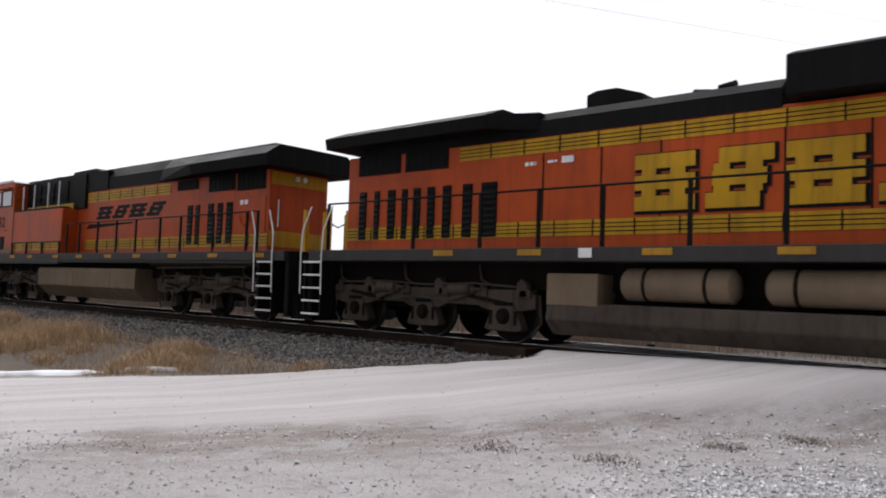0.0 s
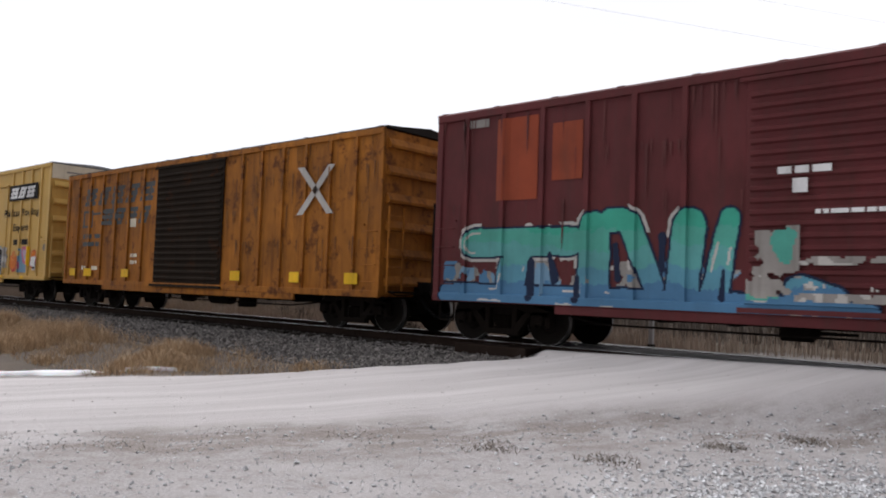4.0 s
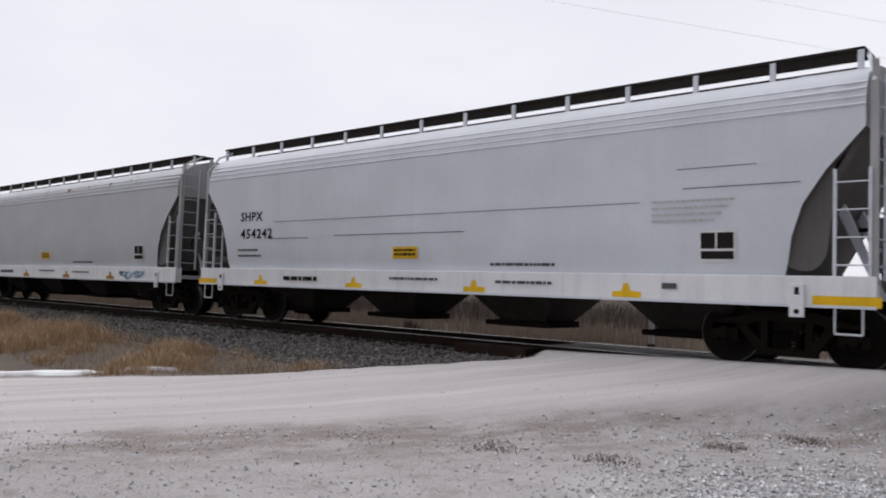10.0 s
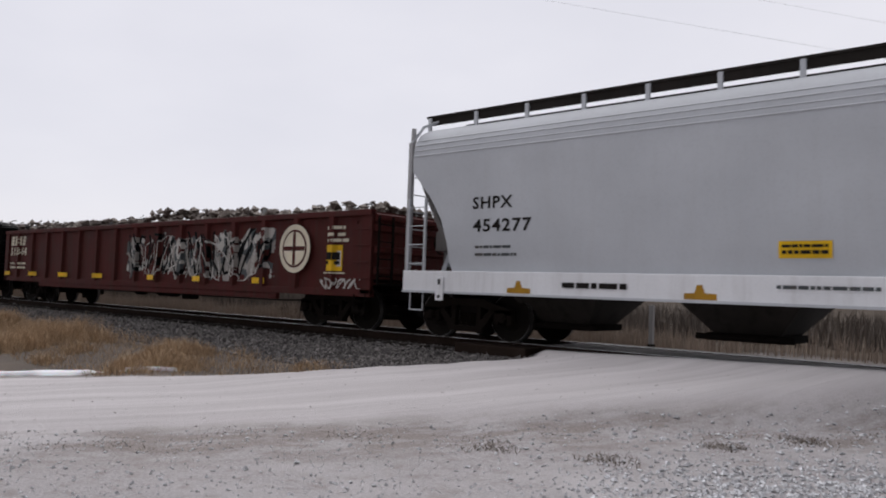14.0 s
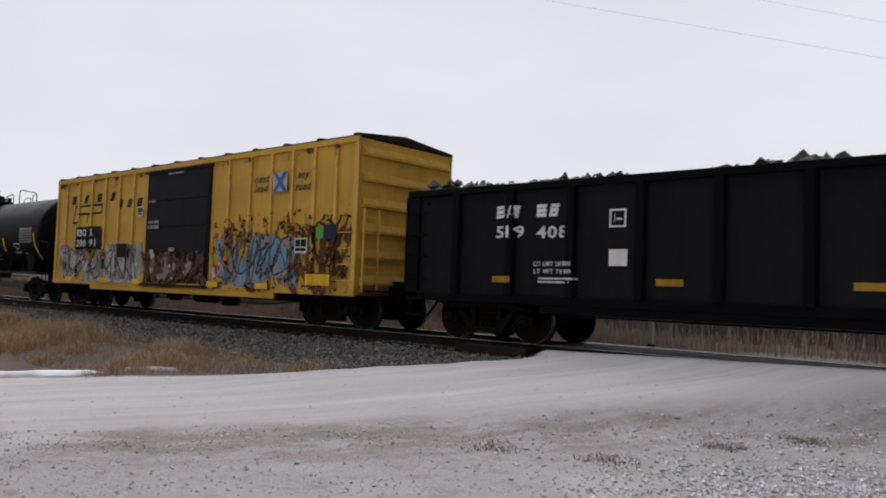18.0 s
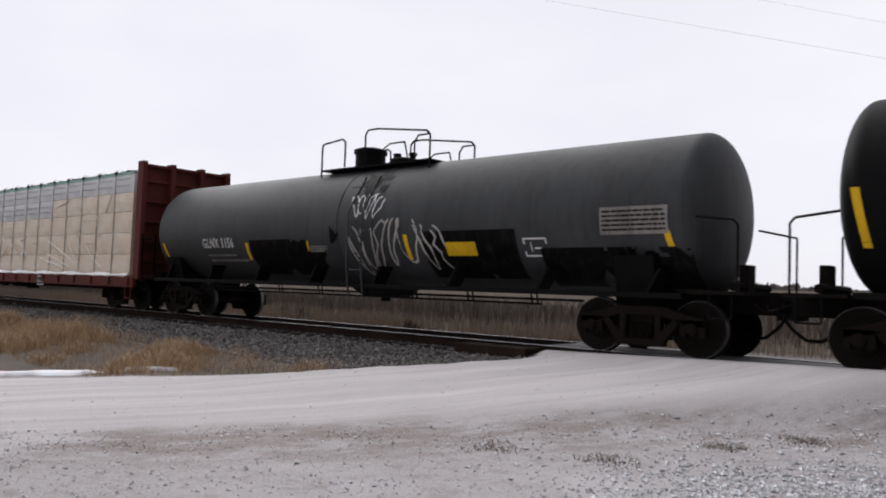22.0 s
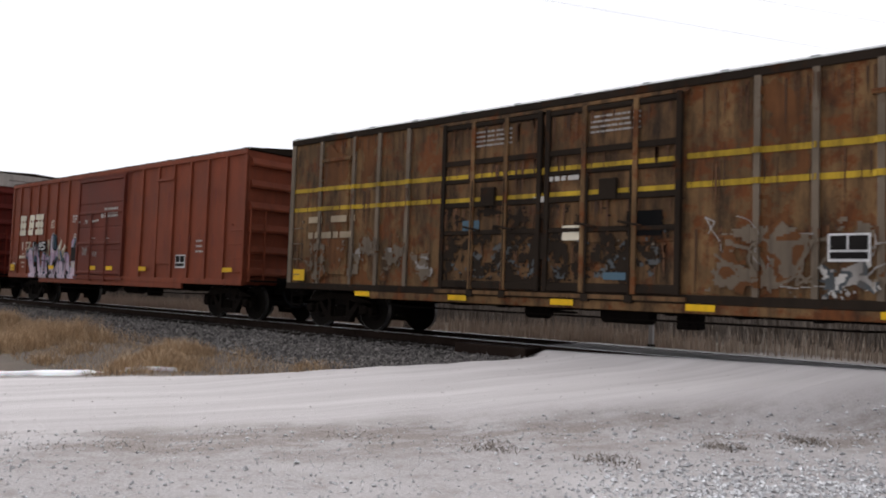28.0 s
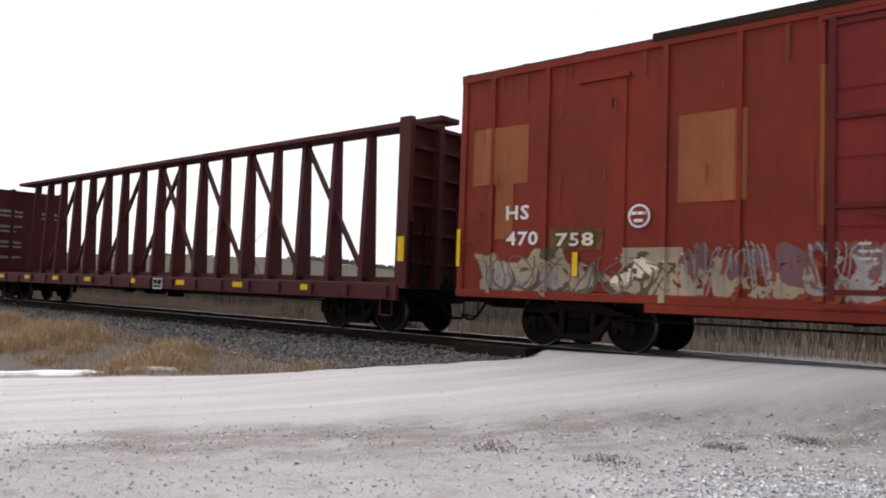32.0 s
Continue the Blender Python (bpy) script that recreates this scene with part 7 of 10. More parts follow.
def tall_red_car():
    ribs = [-8.39, -7.21, -5.02, -3.87, -2.75] + [2.55, 3.66, 4.9, 6.07, 7.31, 8.49]
    car, surf, half = box_car("tall_red_box_car", "tall brick red box car with double doors and spray painting", -348.3, -330.0, 5.0, 0.84, M["hs"], M["hs_end_shaded"], M["brown_dark"], ribs, [(-2.65, -0.45, "plug"), (-0.4, 2.15, "plug")], M["hs_door"], beam_mat=M["hs_beam"], inset=2.35, white_top="pale", peaked=False, hatch=[(-6.1, 1.0, 4.5), (5.5, 1.0, 4.5)])
    part("roof_cap", Sh().prism([(-1.57, 4.98), (1.57, 4.98), (1.54, 5.12), (-1.54, 5.12)], -5.25, 4.97, "x"), M["brown_dark"], car, "dark raised middle of the roof", bevel=0.01)
    for a, b, c, d in ((-8.85, -7.6, 2.9, 3.95), (-4.8, -3.75, 2.4, 3.75), (-8.3, -7.9, 1.9, 3.9)):
        patch(car, a, b, c, d, M["hs_patch"], surf, label="faded tan repaint patch", off=0.006)
    patch(car, -2.75, -2.5, 2.0, 4.2, M["hs_patch"], surf, off=0.006)
    lettering(car, "HS", -8.05, -7.55, 2.24, 2.5, M["white"], surf, "car_number")
    lettering(car, "470", -8.03, -7.35, 1.78, 2.03, M["white"], surf, "car_number")
    patch(car, -7.1, -6.05, 1.68, 2.05, M["brown"], surf, "number_panel", off=0.006)
    lettering(car, "758", -6.95, -6.2, 1.75, 1.98, M["cream"], lambda x, z: surf(x, z) - 0.04, "car_number")
    rim = Sh().lathe([(0, 0.19), (-0.004, 0.19)], "y", (-5.42, -1.534, 2.22), 22)
    part("round_emblem", rim, M["white"], car, "white round emblem")
    part("round_emblem_field", Sh().lathe([(0, 0.155), (-0.004, 0.155)], "y", (-5.42, -1.539, 2.22), 22), M["hs"], car)
    bars(car, [(-5.55, -5.3, 2.24, 0.05), (-5.5, -5.35, 2.12, 0.05)], M["white"], lambda x, z: -1.541, "emblem_print", 3)
    hss = lambda x, z: surf(x, z) - (0.067 if x > -2.65 else 0)
    blotch(car, -8.75, -4.7, 0.86, 1.72, [M["tan"], M["tan"], M["olive"]], surf, 71, 0.6, scale=2.2, label="tan overpainted panel")
    blotch(car, -6.2, -4.7, 0.88, 1.78, [M["tan"], M["cream"]], surf, 77, 0.5, scale=1.4)
    spray(car, -8.4, -6.2, 0.95, 1.6, 4, [M["tan"], M["olive"], M["chalk"], M["mauve"]], surf, 72, 0.085, 0.03, ragged=0.25)
    scrawl(car, -8.6, -4.9, 0.95, 1.6, M["mauve"], surf, 78, 6, 0.014)
    scrawl(car, -6.1, -4.8, 0.9, 1.5, M["olive"], surf, 79, 3, 0.018)
    patch(car, -6.62, -6.5, 1.25, 1.65, M["yellow"], lambda x, z: surf(x, z) - 0.03, "reflector", n=1)
    spray(car, -4.75, -2.9, 0.9, 1.85, 4, [M["mauve"], M["maroon_patch"], M["tan"], M["chalk"]], hss, 73, 0.09, 0.03, ragged=0.6)
    scrawl(car, -4.7, -3.4, 0.95, 1.8, M["chalk"], hss, 80, 7, 0.01)
    spray(car, -3.0, -1.2, 0.9, 1.9, 3, [M["mauve"], M["maroon_patch"], M["chalk"], M["tan"]], hss, 75, 0.09, 0.03, ragged=0.6)
    scrawl(car, -2.9, -1.2, 0.95, 1.85, M["chalk"], hss, 81, 7, 0.01)
    low = over_sill(surf, 0.84)
    blotch(car, 2.3, 6.9, 0.86, 1.4, [M["chalk"], M["mauve"], M["dusk_pink"]], low, 76, 0.7, scale=4)
    mural(car, 2.1, 7.1, 0.85, 2.1, [(2.55, 1.75, 3.3, 1.62, 0.12, 0.14), (2.6, 1.7, 3.2, 1.1, 0.10, 0.14), (2.4, 1.05, 3.3, 1.0, 0.12, 0.14), (3.58, 1.85, 3.45, 0.95, 0.15, 0.18), (3.5, 1.35, 4.1, 1.35, 0.12, 0.12), (4.05, 1.9, 4.15, 1.0, 0.13, 0.18), (4.45, 1.8, 5.3, 1.8, 0.14, 0.12), (4.85, 1.75, 4.95, 0.95, 0.17, 0.2), (5.5, 1.85, 5.45, 1.0, 0.13, 0.17), (5.5, 1.4, 6.1, 1.5, 0.12, 0.12), (6.2, 1.85, 6.1, 0.95, 0.12, 0.2), (6.2, 1.8, 6.75, 1.2, 0.08, 0.17)],
          [(3.78, 1.7, 3.8, 1.55, 0.04, 0.07), (3.8, 1.1, 3.82, 0.95, 0.05, 0.07), (5.2, 1.45, 5.22, 1.1, 0.03, 0.08), (5.8, 1.2, 5.8, 1.0, 0.07, 0.09)], [M["cream"], M["pale_warm"], M["pale_warm"], M["dusk_pink"]], M["maroon_patch"], M["mauve"], low, 74, 0.03, shine=False, lines=True, label="cream and pink spray-painted shapes")
    ds = lambda x, z: -1.566
    bars(car, [(0.72, 1.74, 4.53, 0.07), (0.62, 1.76, 4.41, 0.07), (0.76, 1.62, 4.29, 0.07)], M["pale_warm"], ds, "door_print", 4)
    bars(car, [(-1.83, -0.91, 2.4, 0.03), (-1.54, -1.14, 2.3, 0.035), (0.8, 1.68, 2.39, 0.03), (1.0, 1.4, 2.29, 0.035), (0.17, 0.36, 2.74, 0.03), (0.17, 0.36, 2.62, 0.09), (0.45, 0.6, 2.64, 0.1), (1.52, 1.8, 2.68, 0.035), (1.95, 2.1, 2.68, 0.035), (1.72, 1.95, 2.6, 0.03),
               (-2.27, -2.12, 1.72, 0.035), (-2.27, -2.0, 1.62, 0.035), (-2.27, -2.05, 1.52, 0.035), (-0.97, -0.75, 1.56, 0.035), (0.55, 0.8, 1.56, 0.03), (1.98, 2.12, 1.74, 0.03), (1.98, 2.12, 1.64, 0.03), (1.98, 2.12, 1.54, 0.03)], M["pale_warm"], ds, "door_print", 5)
    part("door_emblem", Sh().lathe([(0, 0.07), (-0.004, 0.07)], "y", (1.21, -1.566, 3.13), 18), M["white"], car)
    part("door_emblem_field", Sh().lathe([(0, 0.045), (-0.004, 0.045)], "y", (1.21, -1.571, 3.13), 18), M["chalk"], car)
    bars(car, [(6.41, 6.56 - 0.05 * (i % 3), 2.41 - i * 0.105, 0.045) for i in range(7)] + [(6.9, 7.05, 2.4 - i * 0.105, 0.045) for i in range(7)] + [(6.46, 6.9, 1.66, 0.025), (6.46, 7.08, 1.6, 0.025)]
         + [(7.55, 7.64, 2.4 - i * 0.1, 0.04) for i in range(3)] + [(7.87, 8.03, 2.38 - i * 0.1, 0.04) for i in range(3)] + [(2.93, 3.68, 1.785, 0.035), (2.93, 3.3, 1.73, 0.025), (7.62, 8.1, 1.15, 0.025)], M["pale_warm"], surf, seed=5)
    patch(car, 7.59, 8.04, 1.58, 1.92, M["chalk"], surf, "stencil_panel", off=0.006, n=1)
    patch(car, 7.61, 8.02, 1.6, 1.9, M["olive"], surf, "stencil_field", off=0.009, n=1)
    bars(car, [(7.65, 7.8, 1.82, 0.03), (7.86, 7.98, 1.82, 0.03), (7.65, 7.98, 1.66, 0.03)], M["pale_warm"], lambda x, z: surf(x, z) - 0.006, seed=7)
    patch(car, 7.46, 8.22, 1.28, 1.38, M["chalk"], surf, "bar_outline", off=0.006)
    patch(car, 7.48, 8.2, 1.3, 1.36, M["hs_patch"], surf, "bar_field", off=0.009)
    patch(car, 7.5, 8.18, 1.315, 1.34, M["white"], surf, "white_bar", off=0.012)
    lettering(car, "B219", 7.66, 7.99, 0.98, 1.07, M["pale_warm"], surf, "stencil")
    scrawl(car, 8.4, 8.75, 2.9, 3.3, M["chalk"], surf, 84, 3, 0.012)
    scrawl(car, 8.3, 8.9, 1.3, 1.75, M["chalk"], surf, 85, 4, 0.014)
    blotch(car, 6.6, 8.9, 0.9, 1.5, [M["mauve"], M["maroon_patch"]], surf, 86, 0.25, scale=1.6)
    blotch(car, 2.5, 5.0, 1.7, 2.2, [M["mauve"], M["hs_patch"]], surf, 87, 0.15, scale=2.4)
    patch(car, half - 0.1, half - 0.02, 1.25, 2.1, M["yellow"], lambda x, z: -1.545, "reflector", n=1)
    patch(car, -half + 0.02, -half + 0.1, 1.4, 2.1, M["yellow"], lambda x, z: -1.545, "reflector", n=1)
    patch(car, -0.43, -0.26, 1.36, 1.78, M["ochre"], ds, "reflector", n=1)
    patch(car, 3.2, 3.29, 1.24, 1.65, M["ochre"], lambda x, z: surf(x, z) - 0.05, "reflector", n=1)
    patch(car, 6.37, 6.44, 1.22, 1.63, M["ochre"], lambda x, z: surf(x, z) - 0.05, "reflector", n=1)
    for i in range(6):
        part("end_print", Sh().box(half + 0.04, half + 0.045, -0.3, 0.3 - 0.1 * (i % 3), 1.62 + i * 0.44, 1.65 + i * 0.44), M["chalk"], car)
    streaks(car, surf, -9.0, 9.0, (4.9, 4.2, 3.0), 110, M["run_red"], 10, 0.3, 1.2, 0.016, "grime_staining")


def last_car():
    ribs = spaced(-7.6, -1.7, 6) + spaced(1.7, 7.6, 6)
    car, surf, half = box_car("dark_red_box_car", "dark maroon box car with rows of white print by its door", -389.9, -374.6, 4.3, 0.85, M["maroon"], M["maroon"], M["brown_dark"], ribs, [(-1.6, 1.6, "plug")], M["maroon"])
    bars(car, [(3.2, 6.6, 2.6 - i * 0.22, 0.09) for i in range(8)] + [(4.4, 5.2, 3.2, 0.3)], M["chalk"], surf, seed=5)
    conspicuity(car, [-6.5, -3.0, 2.0, 5.5], 0.9, surf)


maroon_car()
orange_car()
buff_car()
yellow_car()
brown_car(-294.1, -279.1, 1)
brown_car(-311.1, -295.7, 2)
oxide_car()
tall_red_car()
last_car()


# ---------- tank cars ----------
def tank_surf(r, zc):
    def surf(x, z):
        return -math.sqrt(max(0.0, r * r - (z - zc) ** 2))
    return surf


def tank_car(name, label, L, R, r, zc, mat, rail, bars_x, e=8.3):
    """A stub-sill tank car. rail: extent of the top platform; bars_x: places of the yellow marks."""
    car = thing(name, label, "tank car", L, R)
    half = (R - L) / 2
    surf = tank_surf(r, zc)
    prof = [(-e, 0.02)] + [(-e + 0.5 * (1 - math.cos(a)), r * math.sin(a)) for a in np.linspace(0.12, math.pi / 2, 12)]
    prof += [(e - 0.5 * (1 - math.cos(a)), r * math.sin(a)) for a in np.linspace(math.pi / 2, 0.12, 12)] + [(e, 0.02)]
    part("shell", Sh().lathe(prof, "x", (0, 0, zc), 72), mat, car, smooth=True)
    for x in (-0.2, 0.95):
        part("shell_band", Sh().lathe([(x - 0.06, r + 0.002), (x - 0.055, r + 0.012), (x + 0.055, r + 0.012), (x + 0.06, r + 0.002)], "x", (0, 0, zc), 64), mat, car, smooth=True)
    zt = zc + r
    # top platform, manway, valves and railings
    a, b = rail
    c = (a + b) / 2
    part("platform", Sh().box(a, b, -0.75, 0.75, zt - 0.06, zt - 0.02), M["black"], car)
    part("manway", Sh().lathe([(zt - 0.1, 0.36), (zt + 0.36, 0.36), (zt + 0.37, 0.4), (zt + 0.46, 0.4), (zt + 0.5, 0.3)], "z", (a + 1.0, -0.1, 0), 22), M["black"], car, "bolted black manway", smooth=True)
    part("valve_housing", Sh().lathe([(zt - 0.1, 0.3), (zt + 0.16, 0.3), (zt + 0.2, 0.26)], "z", (a + 2.0, 0, 0), 18), M["black"], car, smooth=True)
    for k, x in enumerate((a + 1.8, a + 2.2, a + 0.35)):
        part("relief_valve", Sh().lathe([(zt, 0.07), (zt + 0.26, 0.07), (zt + 0.27, 0.1), (zt + 0.33, 0.1)], "z", (x, 0.1 * k, 0), 10), M["black"], car, smooth=True)
    for y in (-0.75, 0.75):
        part("railing", Sh().tube([(a, y, zt - 0.2), (a, y, zt + 0.54), (a + 0.05, y, zt + 0.6), (a + 0.72, y, zt + 0.66), (a + 0.82, y, zt + 0.58), (a + 0.82, y, zt + 0.0)], 0.022, 7), M["black"], car)
        part("railing", Sh().tube([(a + 1.5, y, zt - 0.1), (a + 1.5, y, zt + 0.68), (a + 1.58, y, zt + 0.78), (a + 1.9, y, zt + 0.78), (b - 0.1, y, zt + 0.58), (b, y, zt + 0.48), (b, y, zt - 0.3)], 0.022, 7), M["black"], car)
        part("railing", Sh().tube([(b - 0.45, y, zt - 0.1), (b - 0.45, y, zt + 0.36), (b - 0.35, y, zt + 0.5), (b, y, zt + 0.5)], 0.02, 7), M["black"], car)
        part("grab_rail", Sh().tube([(c + 0.35, y, zt), (c + 0.35, y, zt + 0.3), (c + 0.55, y, zt + 0.4), (c + 1.0, y, zt + 0.4), (c + 1.1, y, zt + 0.05)], 0.018, 6), M["black"], car)
    # ladder on the side
    s = Sh()
    for x in (0.35, 0.8):
        s.tube([(x, surf(x, zt - 0.35) - 0.08, zt - 0.35), (x, -r - 0.12, zc + 0.2), (x, -r - 0.12, zc - 0.9), (x, -1.4, 0.75)], 0.022, 6)
    ld = part("ladder", s, mat, car)
    for i in range(7):
        z = 0.95 + i * 0.36
        y = min(surf(0, z) if abs(z - zc) < r else -1.3, -1.3) - 0.1
        part("rung", Sh().tube([(0.35, y, z), (0.8, y, z)], 0.014, 5), mat, ld)
    # side rails, hangers and piping below
    part("side_rail", Sh().box(-e + 0.4, e - 0.4, -1.42, -1.34, zc - r - 0.05, zc - r + 0.04), M["black"], car)
    for i in range(8):
        x = -e + 1.0 + i * (2 * e - 2.0) / 7
        part("rail_bracket", Sh().prism([(x - 0.03, zc - r), (x + 0.03, zc - r), (x + 0.26, zc - r + 0.42), (x + 0.2, zc - r + 0.42)], -1.38, -1.0), M["black"], car)
    part("grab_pipe", Sh().tube([(-e + 3.0, -1.3, zc - r - 0.22), (e - 3.0, -1.3, zc - r - 0.22)], 0.02, 6), M["black"], car)
    part("brake_pipe", Sh().tube([(-e + 2.4, -0.9, zc - r - 0.14), (e - 2.4, -0.9, zc - r - 0.14)], 0.024, 6), M["black"], car)
    for i in range(8):
        x = -e + 3.2 + i * (2 * e - 6.4) / 7
        part("hanger", Sh().tube([(x, -1.36, zc - r), (x, -1.3, zc - r - 0.22), (x + 0.12, -1.3, zc - r - 0.22), (x + 0.12, -1.36, zc - r)], 0.018, 5), M["black"], car)
    part("bottom_outlet", Sh().prism([(-1.0, zc - r + 0.1), (1.1, zc - r + 0.1), (0.5, zc - r - 0.24), (-0.3, zc - r - 0.24)], -0.35, 0.35).cyl((0.1, 0, zc - r - 0.34), (0.1, 0, zc - r - 0.2), 0.12, 12), M["black"], car)
    for k in (-1, 1):
        x = k * 7.05
        part("saddle", Sh().prism([(-1.3, zc - 0.75), (-1.35, zc - 0.75), (-1.2, 1.0), (1.2, 1.0), (1.35, zc - 0.75), (1.3, zc - 0.75), (0.9, zc - r + 0.12), (-0.9, zc - r + 0.12)], x - 0.35, x + 0.35, "x"), M["black"], car)
        part("stub_sill", Sh().box(min(k * 6.2, k * 9.0), max(k * 6.2, k * 9.0), -0.32, 0.32, 0.72, 1.08), M["grime"], car, bevel=0.02)
        part("end_platform", Sh().box(min(k * 8.0, k * 8.85), max(k * 8.0, k * 8.85), -1.4, 1.4, 1.02, 1.07), M["grime"], car)
        part("end_railing", Sh().tube([(k * 8.75, -1.38, 1.05), (k * 8.75, -1.38, 2.05), (k * 8.68, -1.38, 2.13), (k * 8.1, -1.38, 2.2)], 0.02, 6), M["black"], car)
        part("end_railing", Sh().tube([(k * 8.75, 1.38, 1.05), (k * 8.75, 1.38, 2.05), (k * 8.1, 1.38, 2.2)], 0.02, 6), M["black"], car)
        part("brake_stand", Sh().box(min(k * 8.45, k * 8.6), max(k * 8.45, k * 8.6), -0.5, -0.2, 1.05, 1.5).cyl((k * 8.5, -0.9, 1.15), (k * 8.5, 0.7, 1.15), 0.07, 8), M["grime"], car)
        stirrup(car, k * 8.5, 1.02, M["black"], -1.38)
        coupler(car, k * 9.0, k)
        truck(car, x)
    for x, z, h, lean in bars_x:
        patch(car, x, x + 0.11, z, z + h, M["yellow"], surf, "reflector", lean, n=2)
    return car, surf


def tanks():
    car, surf = tank_car("black_tank_car", "plain black tank car with yellow marks and white stencils", -107.9, -89.7, 1.46, 2.6, M["tank_black"], (-0.6, 2.1), [(-7.2, 2.3, 0.85, 0.1), (-4.3, 2.45, 0.5, 0.05), (-1.15, 2.45, 0.5, 0.05), (1.8, 2.45, 0.5, 0.05), (4.75, 2.45, 0.5, 0.05), (7.1, 2.25, 0.85, 0.1)])
    lettering(car, "NATX 304033", -6.55, -4.3, 2.08, 2.32, M["white"], surf, "car_number")
    bars(car, [(-6.4, -4.7, 1.88, 0.045), (-6.4, -4.7, 1.74, 0.045)], M["chalk"], surf, seed=2)
    bars(car, [(-0.2, 0.9, 1.85, 0.04), (2.2, 2.9, 1.85, 0.04), (3.4, 4.1, 1.85, 0.04)], M["white"], surf, seed=5)
    outline_box(car, -3.95, 2.06, 0.3, 0.3, surf)
    outline_box(car, 5.5, 1.5, 0.6, 0.32, surf)
    placard(car, 5.95, 2.2, 1.15, 0.62, surf)
    diamond(car, 7.1, 1.45, 0.16, surf)
    car, surf = tank_car("long_black_tank_car", "glossy black tank car with many white stencils", -236.85, -218.55, 1.44, 2.5, M["tank_black"], (-1.5, 1.9), [(-7.85, 1.7, 0.8, -0.15), (-4.75, 1.85, 0.5, -0.05), (-1.45, 1.85, 0.5, -0.05), (1.5, 1.85, 0.5, -0.05), (4.6, 1.85, 0.5, -0.05), (7.55, 1.55, 0.95, -0.1)], 8.34)
    lettering(car, "XOMX 100090", -7.25, -5.35, 2.22, 2.46, M["white"], surf, "car_number")
    bars(car, [(-7.2, -5.2, 2.04, 0.06), (-7.2, -5.0, 1.9, 0.06), (-0.9, 0.4, 1.45, 0.06), (-1.9, -1.5, 1.62, 0.05)], M["chalk"], surf, seed=3)
    bars(car, [(1.8, 2.4, 3.05 - i * 0.08, 0.035) for i in range(3)] + [(2.2, 2.9, 2.75 - i * 0.12, 0.045) for i in range(4)] + [(2.9, 3.9, 2.1 - i * 0.14, 0.03) for i in range(5)], M["chalk"], surf, seed=4)
    patch(car, -2.4, -1.5, 2.03, 2.32, M["yellow"], surf, "yellow_placard", n=2)
    outline_box(car, -4.6, 2.2, 0.28, 0.28, surf)
    outline_box(car, 5.6, 1.78, 0.5, 0.36, surf)
    placard(car, 6.2, 2.15, 1.15, 0.55, surf)
    patch(car, 6.45, 6.7, 1.6, 1.78, M["cream"], surf, "small_placard", n=1)
    diamond(car, 7.1, 1.5, 0.2, surf)
    patch(car, -6.3, -6.1, 1.65, 1.8, M["cream"], surf, "small_placard", n=1)
    car, surf = tank_car("grey_tank_car", "dark grey tank car with tar-black patches and white scrawls", -255.0, -236.85, 1.38, 2.36, M["tank_grey"], (-1.5, 2.0), [(-7.6, 1.5, 0.5, -0.2), (-3.7, 1.54, 0.42, 0.05), (-1.33, 1.55, 0.42, 0.08), (1.9, 1.55, 0.5, -0.05), (4.35, 1.55, 0.5, -0.05), (7.7, 1.3, 0.7, -0.2)])
    lettering(car, "GLNX 3156", -5.61, -4.2, 1.84, 2.1, M["white"], surf, "car_number")
    bars(car, [(-5.5, -4.2, 1.63, 0.05), (-5.45, -3.75, 1.5, 0.05)], M["chalk"], surf, seed=3)
    for x0, x1, z0, z1, sd in ((-3.5, -1.2, 1.2, 2.02, 3), (-1.5, -0.65, 1.3, 1.74, 4), (2.4, 4.7, 1.2, 2.1, 5), (5.2, 8.0, 1.1, 1.75, 6)):
        blotch(car, x0, x1, z0, z1, [M["tar"]], surf, sd, 1.1, "tar_patch", label="glossy black tar patch")
    blotch(car, -0.4, 0.15, 1.9, 3.55, [M["tar"]], surf, 9, 0.7, "spill_stain", scale=1.4)
    blotch(car, 0.2, 1.2, 1.5, 3.55, [M["tar"]], surf, 10, 0.1, "spill_stain")
    scrawl(car, 0.25, 1.3, 2.4, 3.0, M["white"], surf, 81, 4, 0.016, label="white spray scrawl")
    scrawl(car, 0.2, 3.0, 1.15, 2.5, M["pale"], surf, 82, 7, 0.018, label="white looping spray scrawl")
    patch(car, 3.0, 3.75, 1.62, 1.88, M["yellow"], surf, "yellow_placard", n=2)
    bars(car, [(-1.16, -0.56, 1.82, 0.03), (-1.16, -0.56, 1.77, 0.03), (-1.16, -0.66, 1.72, 0.03)], M["chalk"], surf, seed=8)
    outline_box(car, 4.85, 1.6, 0.5, 0.33, surf)
    placard(car, 6.45, 1.95, 1.2, 0.45, surf)


def outline_box(car, x, z, w, h, surf):
    s = Sh()
    for a, b, c, d in ((x, x + w, z, z + 0.03), (x, x + w, z + h - 0.03, z + h), (x, x + 0.03, z + 0.03, z + h - 0.03), (x + w - 0.03, x + w, z + 0.03, z + h - 0.03), (x + w * 0.3, x + w * 0.34, z + 0.08, z + h - 0.08), (x + w * 0.45, x + w * 0.75, z + h * 0.4, z + h * 0.5)):
        s.poly([(p, surf(p, q) - 0.006, q) for p, q in ((a, c), (b, c), (b, d), (a, d))])
    part("stencil_outline", s, M["white"], car)


def placard(car, x, z, w, h, surf):
    patch(car, x, x + w, z, z + h, M["chalk"], surf, "data_placard", label="worn pale data placard")
    bars(car, [(x + 0.04, x + w - 0.04, z + 0.06 + i * h / 6, 0.035) for i in range(5)], M["ink"], lambda a, b: surf(a, b) - 0.003, seed=3)


